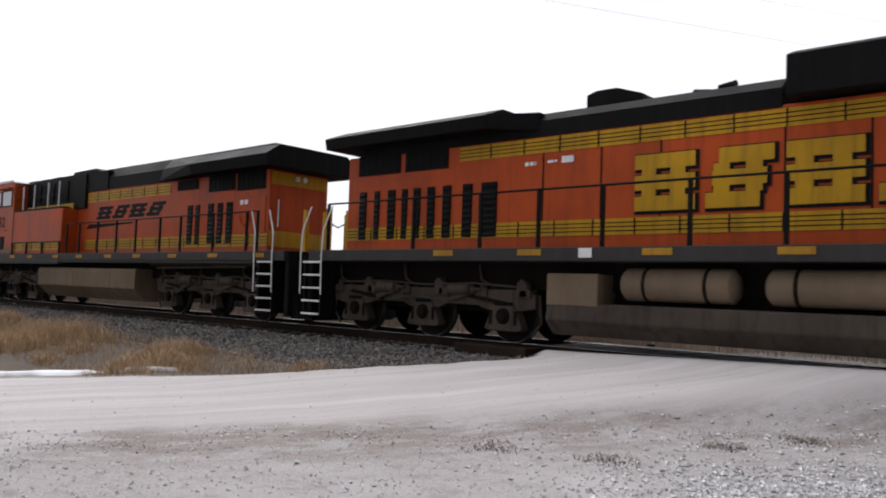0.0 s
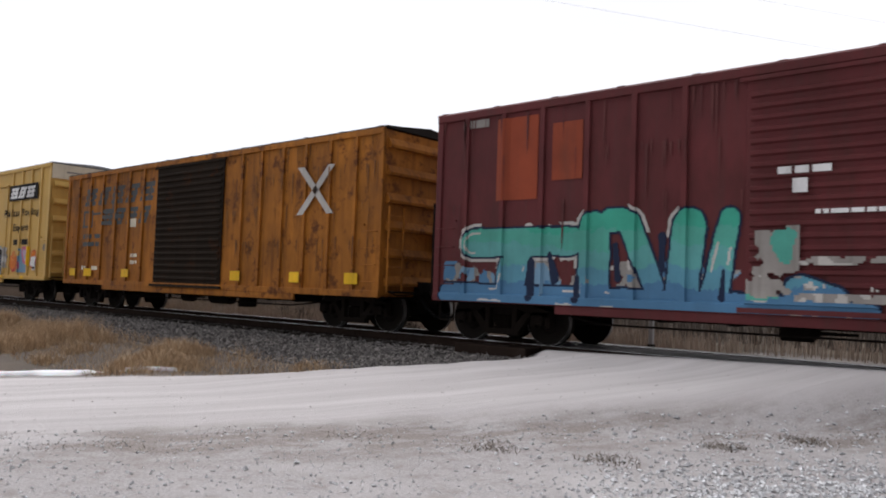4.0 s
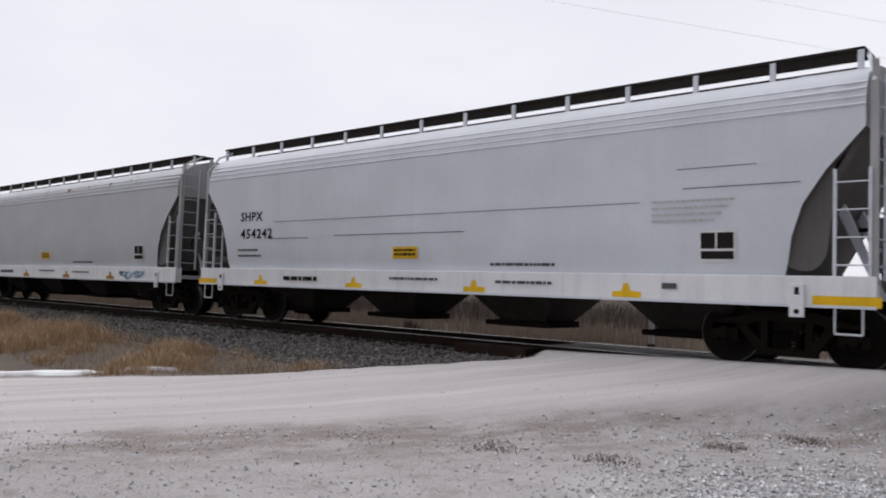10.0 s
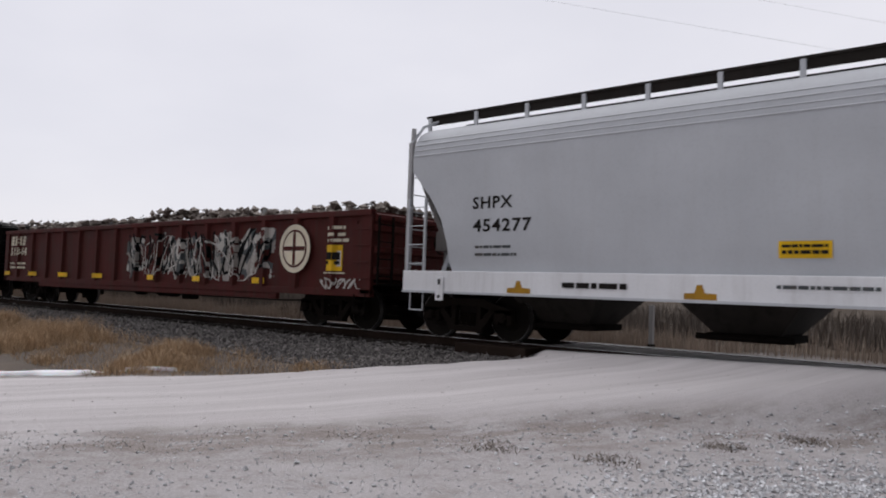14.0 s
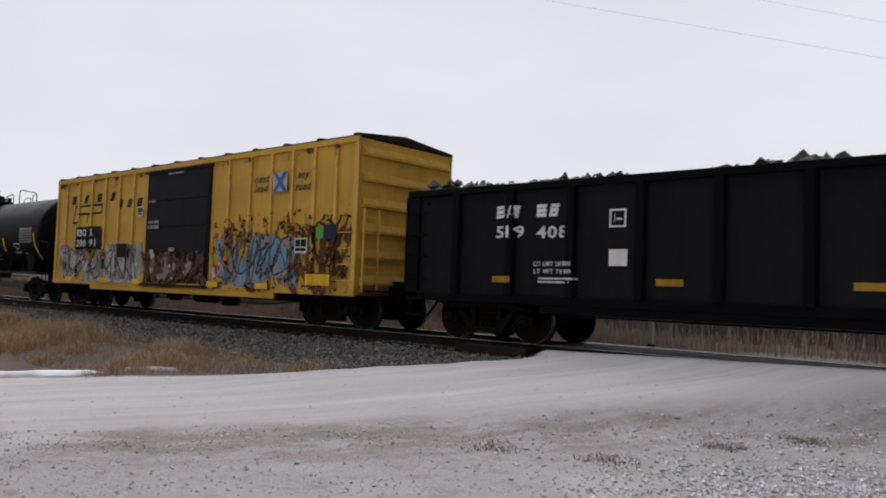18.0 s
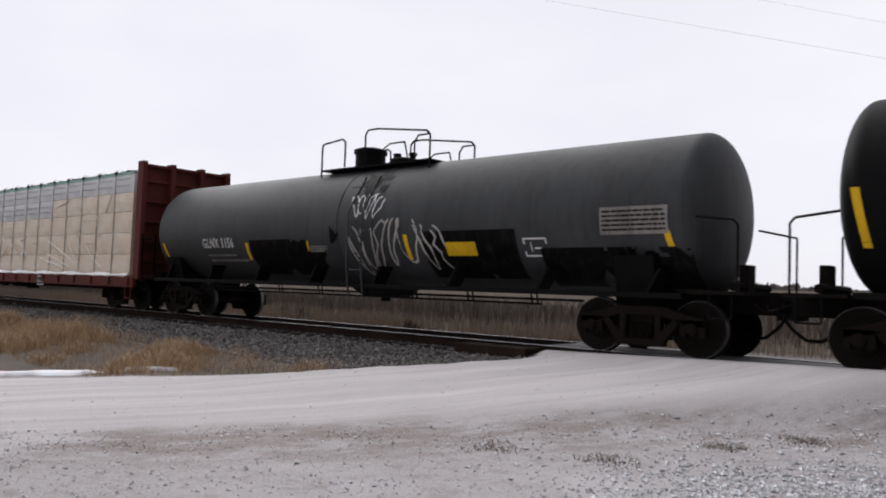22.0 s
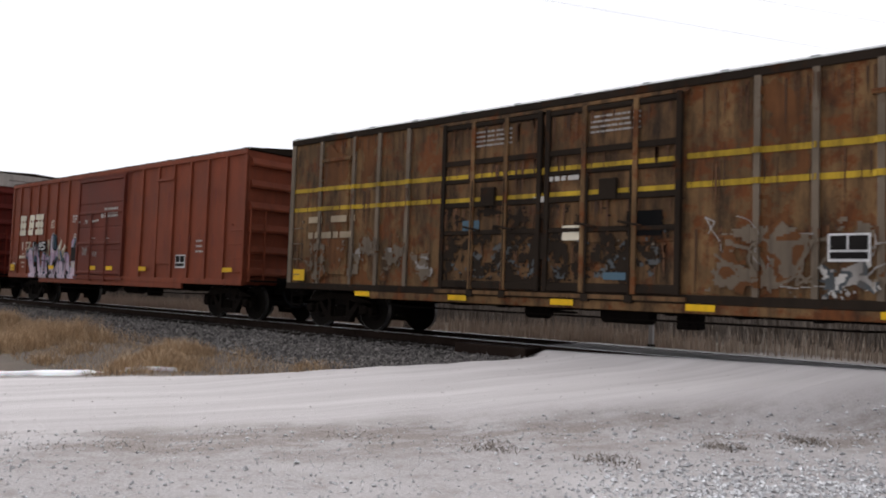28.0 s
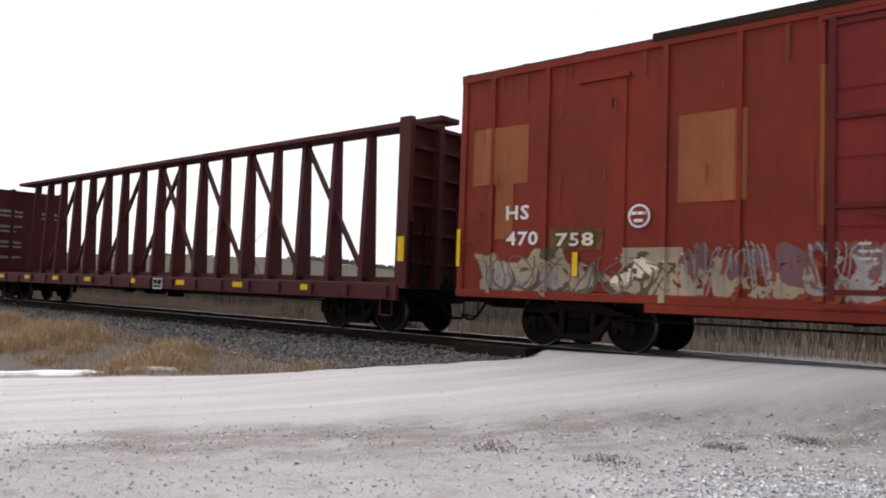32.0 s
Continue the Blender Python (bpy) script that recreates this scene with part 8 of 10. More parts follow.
def diamond(car, x, z, r, surf):
    part("hazard_placard", Sh().poly([(p, surf(p, q) - 0.012, q) for p, q in ((x - r, z), (x, z - r), (x + r, z), (x, z + r))]), M["red"], car, "red diamond hazard placard")
    part("hazard_sign", Sh().poly([(p, surf(p, q) - 0.018, q) for p, q in ((x - r * .55, z - .02), (x + r * .55, z - .02), (x + r * .45, z + 0.06), (x - r * .45, z + 0.06))]), M["white"], car)


tanks()


# ---------- covered hoppers ----------
HY = [(1.25, 1.42), (1.6, 1.49), (2.2, 1.52), (3.6, 1.52), (3.85, 1.47), (4.06, 1.33), (4.21, 1.05), (4.32, 0.6), (4.38, 0.0)]


def hop_y(z):
    return float(np.interp(z, [a for a, _ in HY], [b for _, b in HY]))


def hopper_car(L, R, mat, number, label, seed):
    car = thing("covered_hopper", label, "hopper car", L, R)
    half = (R - L) / 2
    surf = lambda x, z: -hop_y(z)
    # shell: sections along the car, their lower edge rising over the end slopes
    cuts = [8.0, 7.5, 7.2, 7.05, 7.0, 6.93]
    xs = [-c for c in cuts] + list(np.linspace(-6.4, 6.4, 15)) + cuts[::-1]
    k = half / 8.15
    s = Sh()
    nl = 15
    for x in xs:
        low = float(np.interp(abs(x), [6.93, 7.0, 7.05, 7.2, 7.5, 8.0], [1.25, 1.5, 1.85, 2.3, 2.75, 3.3]))
        ring = []
        for i in range(nl):
            z = low + (4.38 - low) * (1 - (1 - i / (nl - 1)) ** 1.4)
            ring.append((-hop_y(z), z))
        full = ring + [(-y, z) for y, z in ring[-2::-1]]
        s.v += [(x * k, y, z) for y, z in full]
    w = 2 * nl - 1
    for j in range(len(xs) - 1):
        for i in range(w - 1):
            s.f.append((j * w + i, (j + 1) * w + i, (j + 1) * w + i + 1, j * w + i + 1))
            s.m.append(0)
        # underside faces get the end grey, shade included
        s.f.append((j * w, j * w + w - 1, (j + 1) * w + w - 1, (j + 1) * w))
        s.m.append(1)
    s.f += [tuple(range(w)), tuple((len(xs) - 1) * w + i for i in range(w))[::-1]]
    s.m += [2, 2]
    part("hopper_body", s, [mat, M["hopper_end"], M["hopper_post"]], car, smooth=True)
    for z in (3.6, 3.71, 3.82, 3.92):
        part("side_crease", Sh().prism([(-hop_y(z - 0.02) + 0.01, z - 0.025), (-hop_y(z) - 0.015, z), (-hop_y(z + 0.02) + 0.01, z + 0.025)], -8.0 * k, 8.0 * k, "x"), mat, car)
    # the sloped end sheets, darkened for shade, and their side gussets
    for q in (-1, 1):
        part("slope_sheet", Sh().prism([(q * 6.9 * k, 1.26), (q * 7.95 * k, 3.2), (q * 7.88 * k, 3.22), (q * 6.75 * k, 1.26)], -1.4, 1.4), M["hopper_end"], car, "sloped end sheet, grimy and darkened for shade")
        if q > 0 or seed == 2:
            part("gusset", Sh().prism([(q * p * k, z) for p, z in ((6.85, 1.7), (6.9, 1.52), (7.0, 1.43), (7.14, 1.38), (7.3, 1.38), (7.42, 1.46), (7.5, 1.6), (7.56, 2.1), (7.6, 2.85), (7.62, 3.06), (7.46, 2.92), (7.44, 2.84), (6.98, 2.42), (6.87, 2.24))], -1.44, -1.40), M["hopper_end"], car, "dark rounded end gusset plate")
        xe = q * 8.1 * k
        for y in (-1.46, 1.46):
            part("corner_post", Sh().box(xe - 0.05, xe + 0.05, y - 0.04, y + 0.04, 1.2, 3.9).prism([(xe - 0.05, 3.88), (xe + 0.05, 3.88), (xe + 0.03, 4.2), (xe - 0.04, 4.2)], y * 0.97 - 0.03, y * 0.97 + 0.03), M["hopper_post"], car)
            part("roof_brace", Sh().tube([(xe, y, 3.9), (xe - q * 0.1, y * 0.85, 4.25), (xe - q * 0.25, y * 0.5, 4.5)], 0.03, 5), mat, car)
        for y in (-0.5, 0.38):
            part("end_sheet_stiffener", Sh().box(min(xe - q * 0.12, xe - q * 0.02), max(xe - q * 0.12, xe - q * 0.02), y, y + 0.12, 3.2, 4.2), M["hopper_post"], car)
        ladder(car, q * 7.62 * k, q * 8.06 * k, 1.27, 2.75, -1.5, mat, 4, "side_ladder")
        end_ladder(car, xe, q, -1.42, -0.95, 1.27, 4.1, mat, 8)
        end_ladder(car, xe, q, 1.0, 1.42, 1.27, 2.9, mat, 5)
        part("end_sill", Sh().box(min(xe, xe - q * 0.9), max(xe, xe - q * 0.9), -1.5, 1.5, 1.0, 1.1), mat, car)
        for y in (-0.55, 0.55):
            part("end_strut", Sh().prism([(q * 7.95 * k, 1.1), (q * 8.05 * k, 1.1), (q * 7.5 * k, 2.4), (q * 7.38 * k, 2.35)], y - 0.06, y + 0.06), mat, car)
        part("brake_gear_box", Sh().box(min(q * 7.7, q * 8.0), max(q * 7.7, q * 8.0), -0.75, -0.35, 1.75, 2.15).cyl((q * 7.75, -0.2, 1.55), (q * 7.75, 0.6, 1.55), 0.16, 12).box(q * 7.85 - 0.05, q * 7.85 + 0.05, -0.6, -0.5, 1.1, 1.8), M["hopper_end"], car, "grey brake gear")
        hand_wheel(car, q * 7.7, -0.55, 2.0, q)
        stirrup(car, q * 7.8 * k, 0.9, mat, -1.5)
        coupler(car, q * (half + 0.05), q)
        part("draft_sill", Sh().box(min(q * 5.8, q * half), max(q * 5.8, q * half), -0.35, 0.35, 0.7, 1.1), M["grime"], car, bevel=0.02)
        part("jacking_pad", Sh().box(q * 7.15 * k - 0.1, q * 7.15 * k + 0.1, -1.575, -1.545, 0.74, 1.2), M["hopper_sill"], car, "hanging jacking plate", bevel=0.02)
        part("jacking_slot", Sh().lathe([(0, 0.035), (-0.004, 0.035)], "y", (q * 7.15 * k, -1.576, 0.82), 10).box(q * 7.15 * k - 0.03, q * 7.15 * k + 0.03, -1.58, -1.575, 1.05, 1.15), M["ink"], car)
        if seed == 1:
            patch(car, q * 7.78 * k - 0.42, q * 7.78 * k + 0.42, 0.9, 1.04, M["yellow"], lambda x, z: -1.546, "reflector", n=1)
        truck(car, q * (half - 1.27))
    for y in (-1.54, 1.36):
        part("side_sill", Sh().box(-8.15 * k, 8.15 * k, y, y + 0.18, 0.9, 1.31), M["hopper_sill"], car, bevel=0.015)
    part("sill_flange", Sh().box(-8.15 * k, 8.15 * k, -1.56, -1.5, 0.88, 0.92), mat, car)
    for x in (-5.0, -1.68, 1.68, 5.0):
        hb = part("hopper_bay", Sh().add([(x + a * w, b * d, z) for w, d, z in ((1.3, 1.25, 1.25), (0.95, 0.95, 0.92), (0.5, 0.5, 0.4)) for a, b in ((-1, -1), (1, -1), (1, 1), (-1, 1))], [(3, 2, 1, 0), (8, 9, 10, 11)] + [(4 * n + i, 4 * n + (i + 1) % 4, 4 * n + 4 + (i + 1) % 4, 4 * n + 4 + i) for n in (0, 1) for i in range(4)]), M["bay"], car, "dark tapering hopper bay")
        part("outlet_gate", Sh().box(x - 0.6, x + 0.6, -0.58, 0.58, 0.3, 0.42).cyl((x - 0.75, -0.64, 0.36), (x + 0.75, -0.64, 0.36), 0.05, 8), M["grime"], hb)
    # roofwalk
    for y0 in (-0.95, 0.35):
        rw = part("roofwalk", Sh().box(-8.2 * k, 7.85 * k, y0, y0 + 0.6, 4.5, 4.545).box(-8.15 * k, 7.8 * k, y0 + (0.03 if y0 < 0 else 0.53), y0 + (0.07 if y0 < 0 else 0.57), 4.35, 4.5), M["roofwalk"], car, "dark grating roofwalk")
        for i in range(14):
            x = -8.1 * k + i * 15.9 * k / 13
            part("walk_bracket", Sh().box(x - 0.04, x + 0.04, y0 + (-0.01 if y0 < 0 else 0.58), y0 + (0.03 if y0 < 0 else 0.62), 4.1, 4.5), mat, rw)
    # hatch in the roofwalk's dark colour, which paints in its shade
    part("roof_hatch", Sh().box(-7.7 * k, 7.7 * k, -0.3, 0.3, 4.34, 4.45), M["roofwalk"], car, "hatch covers along the roof, darkened for shade", bevel=0.04)
    # lettering
    lettering(car, number[0], -6.42 * k, -5.5 * k, 2.47, 2.7, M["ink"], surf, "car_mark")
    lettering(car, number[1], -6.4 * k, -5.08 * k, 2.04, 2.28, M["ink"], surf, "car_number")
    bars(car, [(-6.35, -5.5, 1.74, 0.05), (-6.35, -5.4, 1.6, 0.05)], M["greyblue"], surf, seed=1)
    label_board(car, 5.7 * k, 1.5, 0.55, 0.46, surf)
    patch(car, -0.9, -0.2, 1.55, 1.79, M["yellow"], surf, "yellow_placard", n=1)
    bars(car, [(-0.85, -0.25, 1.61, 0.05), (-0.85, -0.25, 1.7, 0.04)], M["ink"], lambda x, z: surf(x, z) - 0.006, seed=2)
    bars(car, [(1.6, 3.0, 1.42, 0.05)], M["greyblue"], surf, seed=4)
    sl = lambda x, z: -1.545
    bars(car, [(-4.4, -3.2, 1.05, 0.09)], M["ink"], sl, "sill_print", 5)
    bars(car, [(-0.9, 0.4, 1.12, 0.05), (1.8, 3.0, 1.1, 0.05), (5.0, 5.3, 1.08, 0.09)], M["greyblue"], sl, "sill_print", 6)
    for x in (-5.3, -2.0, 1.3, 4.4):
        part("reflector", Sh().poly([(x - 0.25, -1.546, 0.93), (x + 0.25, -1.546, 0.93), (x + 0.25, -1.546, 1.02), (x + 0.07, -1.546, 1.03), (x + 0.03, -1.546, 1.15), (x - 0.05, -1.546, 1.15), (x - 0.09, -1.546, 1.03), (x - 0.25, -1.546, 1.02)]), M["ochre"] if seed > 1 else M["yellow"], car)
    rg = random.Random(seed)
    if seed == 1:
        for z, x0, x1 in ((2.42, -4.9, 4.6), (2.02, -5.1, -3.6), (2.05, -2.7, 1.0), (2.9, 5.2, 6.4), (2.6, 5.3, 7.0)):
            patch(car, x0, x1, z, z + rg.uniform(0.01, 0.016), M["greyblue"], surf, "scratch", label="dark scratch along the side", n=2)
        bars(car, [(4.8, 6.1 - 0.1 * i, 2.4 - i * 0.1, 0.035) for i in range(4)], M["print_grey"], surf, seed=8)
    else:
        if seed == 2:
            blotch(car, -1, 7.5, 3.75, 4.08, [M["maroon_patch"], M["chalk"]], surf, seed, -0.35, "rust_bloom", 8, 0.02)
        scrawl(car, 5.0, 6.5, 0.95, 1.2, M["skyblue"] if seed == 2 else M["cream"], sl, seed, 4, 0.02)
    return car


hopper_car(-124.15, -108.25, M["hopper"], ("SHPX", "454242"), "pale grey covered hopper with scratched sides", 1)
hopper_car(-141.8, -125.4, M["hopper_b"], ("SHPX", "454355"), "grey covered hopper with rust along its roof edge", 2)
hopper_car(-159.1, -142.8, M["hopper_b"], ("SHPX", "454277"), "clean grey covered hopper with a dark roofwalk", 3)


# ---------- gondolas with scrap ----------
def gondola(name, label, L, R, H, mat, ribs):
    car = thing(name, label, "gondola", L, R)
    half = (R - L) / 2
    zb = 0.8
    for y in (-1.45, 1.4):
        part("side_sheet", Sh().box(-half, half, y, y + 0.05, zb, H), M["gondola_panel"] if mat is M["gondola_black"] else mat, car)
    part("floor_plate", Sh().box(-half, half, -1.4, 1.4, 1.05, 1.12), M["grime"], car)
    for y in (-1.53, 1.36):
        part("top_chord", Sh().box(-half, half, y, y + 0.17, H - 0.09, H + 0.04), mat, car, bevel=0.012)
    part("side_sill", Sh().box(-half, half, -1.5, -1.36, zb - 0.06, zb + 0.1).box(-half + 3.2, half - 3.2, -1.48, -1.38, zb - 0.2, zb - 0.06), mat, car, bevel=0.01)
    me = Sh().prism([(-0.11, -1.44), (-0.07, -1.54), (0.07, -1.54), (0.11, -1.44)], zb + 0.08, H - 0.08, "z").mesh("side_post", mat)
    for x in ribs:
        part("side_post", me, None, car, at=(x, 0, 0))
    for k in (-1, 1):
        x = k * half
        part("end_wall", Sh().box(min(x, x - k * 0.08), max(x, x - k * 0.08), -1.4, 1.4, 1.0, H), mat, car)
        for z in (1.3, 1.75, 2.2, H - 0.12):
            part("end_rib", Sh().prism([(x - k * 0.02, z - 0.1), (x + k * 0.1, z - 0.05), (x + k * 0.1, z + 0.05), (x - k * 0.02, z + 0.1)], -1.42, 1.42), mat, car)
        for y in (-1.46, 1.46):
            part("corner_post", Sh().box(min(x, x - k * 0.3), max(x, x - k * 0.3), y - 0.04, y + 0.04, zb, H), mat, car)
        end_ladder(car, x + k * 0.1, k, -1.4, -0.98, 1.0, H - 0.1, M["grime"], 4)
        ladder(car, x - k * 0.5, x - k * 0.08, zb + 0.15, H - 0.2, -1.48, mat, 4, "side_ladder", False)
        part("striker", Sh().box(min(x - k * 1.2, x + k * 0.15), max(x - k * 1.2, x + k * 0.15), -0.4, 0.4, 0.68, 1.05), M["grime"], car, bevel=0.02)
        part("end_platform", Sh().box(min(x, x + k * 0.3), max(x, x + k * 0.3), -1.3, 1.3, 1.0, 1.04), M["grime"], car)
        hand_wheel(car, x + k * 0.22, 0.5, 2.0, k)
        coupler(car, x + k * 0.05, k)
        stirrup(car, x - k * 0.3, zb, M["grime"])
        truck(car, x - k * 1.7)
    part("centre_sill", Sh().box(-half, half, -0.3, 0.3, 0.72, 1.05), M["grime"], car)
    brake_gear(car, half, 0.85)
    surf = flat_side(-1.45, ribs, 0.2, 0.09)
    # scrap: its own thing, riding in the car
    rg = np.random.default_rng(int(half * 100) + int(H * 10))
    n = 1500
    x, y = rg.uniform(-half + 0.2, half - 0.2, n), rg.uniform(-1.3, 1.3, n)
    hump = 0.12 + 0.14 * np.clip(np.sin(x * 0.55 + 0.6), 0, 1) + 0.07 * np.sin(x * 1.7)
    if mat is M["gondola_red"]:
        hump = hump * 1.2 + 0.2
    else:
        hump = hump * 1.1 + 0.05
    z = H - 0.1 + np.clip(hump, 0.08, 1) * rg.uniform(0.3, 1.25, n) * (1 - 0.25 * np.abs(y))
    ld = pebble_mesh("scrap_load", np.stack([x, y, z], -1), rg.uniform(0.05, 0.17, n), M["scrap_rust"] if mat is M["gondola_red"] else M["scrap"], 9, "heap of crushed scrap metal riding in the gondola", "scrap metal")
    extra = random.Random(5)
    s = Sh()
    for k in range(46):
        px, py = extra.uniform(-half + 0.5, half - 0.5), extra.uniform(-1.1, 0.6)
        a = extra.uniform(0, 3.14)
        d = Vector((math.cos(a), math.sin(a), extra.uniform(0.05, 0.9))).normalized() * extra.uniform(0.25, 0.6)
        p = Vector((px, py, H + 0.02))
        if k % 2:
            s.tube([p, p + d, p + d * 1.2 + Vector((0.1, 0, -0.05))], 0.018, 5)
        else:
            n2 = d.cross(Vector((0, 0, 1))).normalized() * extra.uniform(0.1, 0.25)
            s.add([p, p + d, p + d + n2, p + n2, p + Vector((0, 0, .03)), p + d + Vector((0, 0, .03)), p + d + n2 + Vector((0, 0, .03)), p + n2 + Vector((0, 0, .03))], [(0, 1, 2, 3), (4, 5, 6, 7), (0, 1, 5, 4), (2, 3, 7, 6), (0, 3, 7, 4), (1, 2, 6, 5)])
    part("bent_scrap", s, M["scrap"], ld, "bent bars and plates")
    # torn sheets standing out of the heap
    for k in range(26):
        px, py, w, h = extra.uniform(-half + 0.6, half - 0.9), extra.uniform(-1.15, 0.9), extra.uniform(0.3, 1.3), extra.uniform(0.06, 0.36)
        b0 = H - 0.05 + extra.uniform(0, 0.06)
        outline = [(px, b0), (px + w, b0), (px + w * extra.uniform(0.75, 1.05), b0 + h * extra.uniform(0.2, 0.6)), (px + w * extra.uniform(0.4, 0.65), b0 + h), (px + w * extra.uniform(0.1, 0.35), b0 + h * extra.uniform(0.5, 0.95))]
        part("torn_sheet", Sh().prism(outline, py, py + 0.03), M["scrap"], ld, "torn bent sheet of scrap")
    CARS.append((ld, (L + R) / 2))
    return car, surf, half


car, surf, half = gondola("red_gondola", "oxide red gondola with a cream round emblem and grey spray painting", -180.2, -160.1, 2.56, M["gondola_red"], spaced(-10.05, 10.05, 15))
part("round_emblem", Sh().lathe([(0, 0.56), (-0.006, 0.56)], "y", (7.55, -1.545, 1.78), 36), M["cream"], car, "cream round emblem with a cross")
part("emblem_field", Sh().lathe([(0, 0.44), (-0.006, 0.44)], "y", (7.55, -1.551, 1.78), 36), M["gondola_red"], car)
part("emblem_disc", Sh().lathe([(0, 0.39), (-0.006, 0.39)], "y", (7.55, -1.557, 1.78), 36), M["cream"], car)
part("emblem_cross", Sh().box(7.5, 7.6, -1.566, -1.563, 1.4, 2.16).box(7.17, 7.93, -1.566, -1.563, 1.73, 1.83), M["gondola_red"], car)
blotch(car, -0.6, 6.7, 0.98, 2.3, [M["chalk"], M["greyblue"], M["pale"]], surf, 91, 0.35, "spray_painting", 4.0, 0.025, "worn silver grey spray-painted shapes")
scrawl(car, -0.5, 6.6, 1.0, 2.3, M["gondola_black"], surf, 93, 11, 0.04)
scrawl(car, -0.3, 6.5, 1.0, 2.2, M["pale"], surf, 94, 9, 0.016)
emblem(car, -9.6, -8.2, 2.05, 2.38, 4, M["cream"], surf, 0, 0.15, off=0.008)
lettering(car, "518364", -9.6, -8.15, 1.68, 1.98, M["cream"], surf, "car_number")
bars(car, [(-9.6, -9.2, 1.35, 0.07), (-8.7, -8.2, 1.35, 0.07), (-9.6, -9.1, 1.2, 0.07), (-8.7, -8.2, 1.2, 0.07), (8.6, 9.2, 2.2, 0.07), (8.6, 9.2, 2.05, 0.07), (8.6, 9.3, 1.92, 0.07), (8.5, 9.2, 1.22, 0.03)], M["cream"], surf, seed=2)
patch(car, 8.62, 9.12, 1.28, 1.85, M["yellow"], surf, "yellow_placard", off=0.008)
label_board(car, 8.68, 1.38, 0.4, 0.34, lambda x, z: surf(x, z) - 0.008)
scrawl(car, 8.4, 9.8, 0.85, 1.15, M["pale"], surf, 92, 5, 0.014)
conspicuity(car, [-9.95, -7.5, -5.0, -2.5, 0.8, 3.2, 5.9], 0.95, surf, 0.5, 0.14)

car, surf, half = gondola("black_gondola", "black gondola heaped with scrap, white slanted emblem", -201.4, -181.1, 2.86, M["gondola_black"], spaced(-10.15, 10.15, 15))
emblem(car, 1.86, 5.4, 1.98, 2.24, 4, M["white"], surf, 0.4, 0.3, off=0.008)
for x in (1.8, 2.7, 3.6, 4.5):
    patch(car, x, x + 0.65, 1.86, 1.92, M["white"], surf, "emblem_bar", off=0.008)
emblem(car, -7.95, -7.36, 2.28, 2.5, 2, M["white"], surf, 0, 0.2, off=0.008)
emblem(car, -7.07, -6.55, 2.28, 2.5, 2, M["white"], surf, 0, 0.2, off=0.008)
lettering(car, "519", -7.95, -7.33, 1.92, 2.14, M["white"], surf, "car_number")
lettering(car, "408", -7.06, -6.42, 1.9, 2.12, M["white"], surf, "car_number")
outline_box(car, -5.64, 2.06, 0.3, 0.3, surf)
lettering(car, "LD LMT 209800", -7.1, -6.3, 1.42, 1.5, M["white"], surf, "stencil")
lettering(car, "LT WT 76100", -7.1, -6.3, 1.29, 1.37, M["white"], surf, "stencil")
bars(car, [(-7.0, -6.2, 1.19, 0.03), (-7.0, -6.3, 1.13, 0.03), (8.15, 8.5, 2.4, 0.045), (8.15, 8.45, 2.28, 0.045), (8.15, 8.4, 2.16, 0.045), (8.15, 8.55, 2.04, 0.045), (5.8, 6.6, 1.36, 0.04), (7.3, 7.7, 1.2, 0.05)], M["white"], surf, seed=3)
outline_box(car, 7.2, 1.36, 0.48, 0.34, surf)
patch(car, -5.63, -5.3, 1.43, 1.7, M["white"], surf, "white_placard", n=1, off=0.008)
part("round_mark", Sh().lathe([(0, 0.13), (-0.006, 0.13)], "y", (9.5, -1.458, 2.1), 18), M["white"], car)
for x in (-8.0, -4.8, -2.0, 1.0, 4.0, 6.8):
    patch(car, x, x + 0.45, 1.12, 1.23, M["ochre"], surf, "reflector", off=0.01)
patch(car, 8.25, 8.75, 1.2, 1.42, M["ochre"], surf, "yellow_placard", off=0.1)


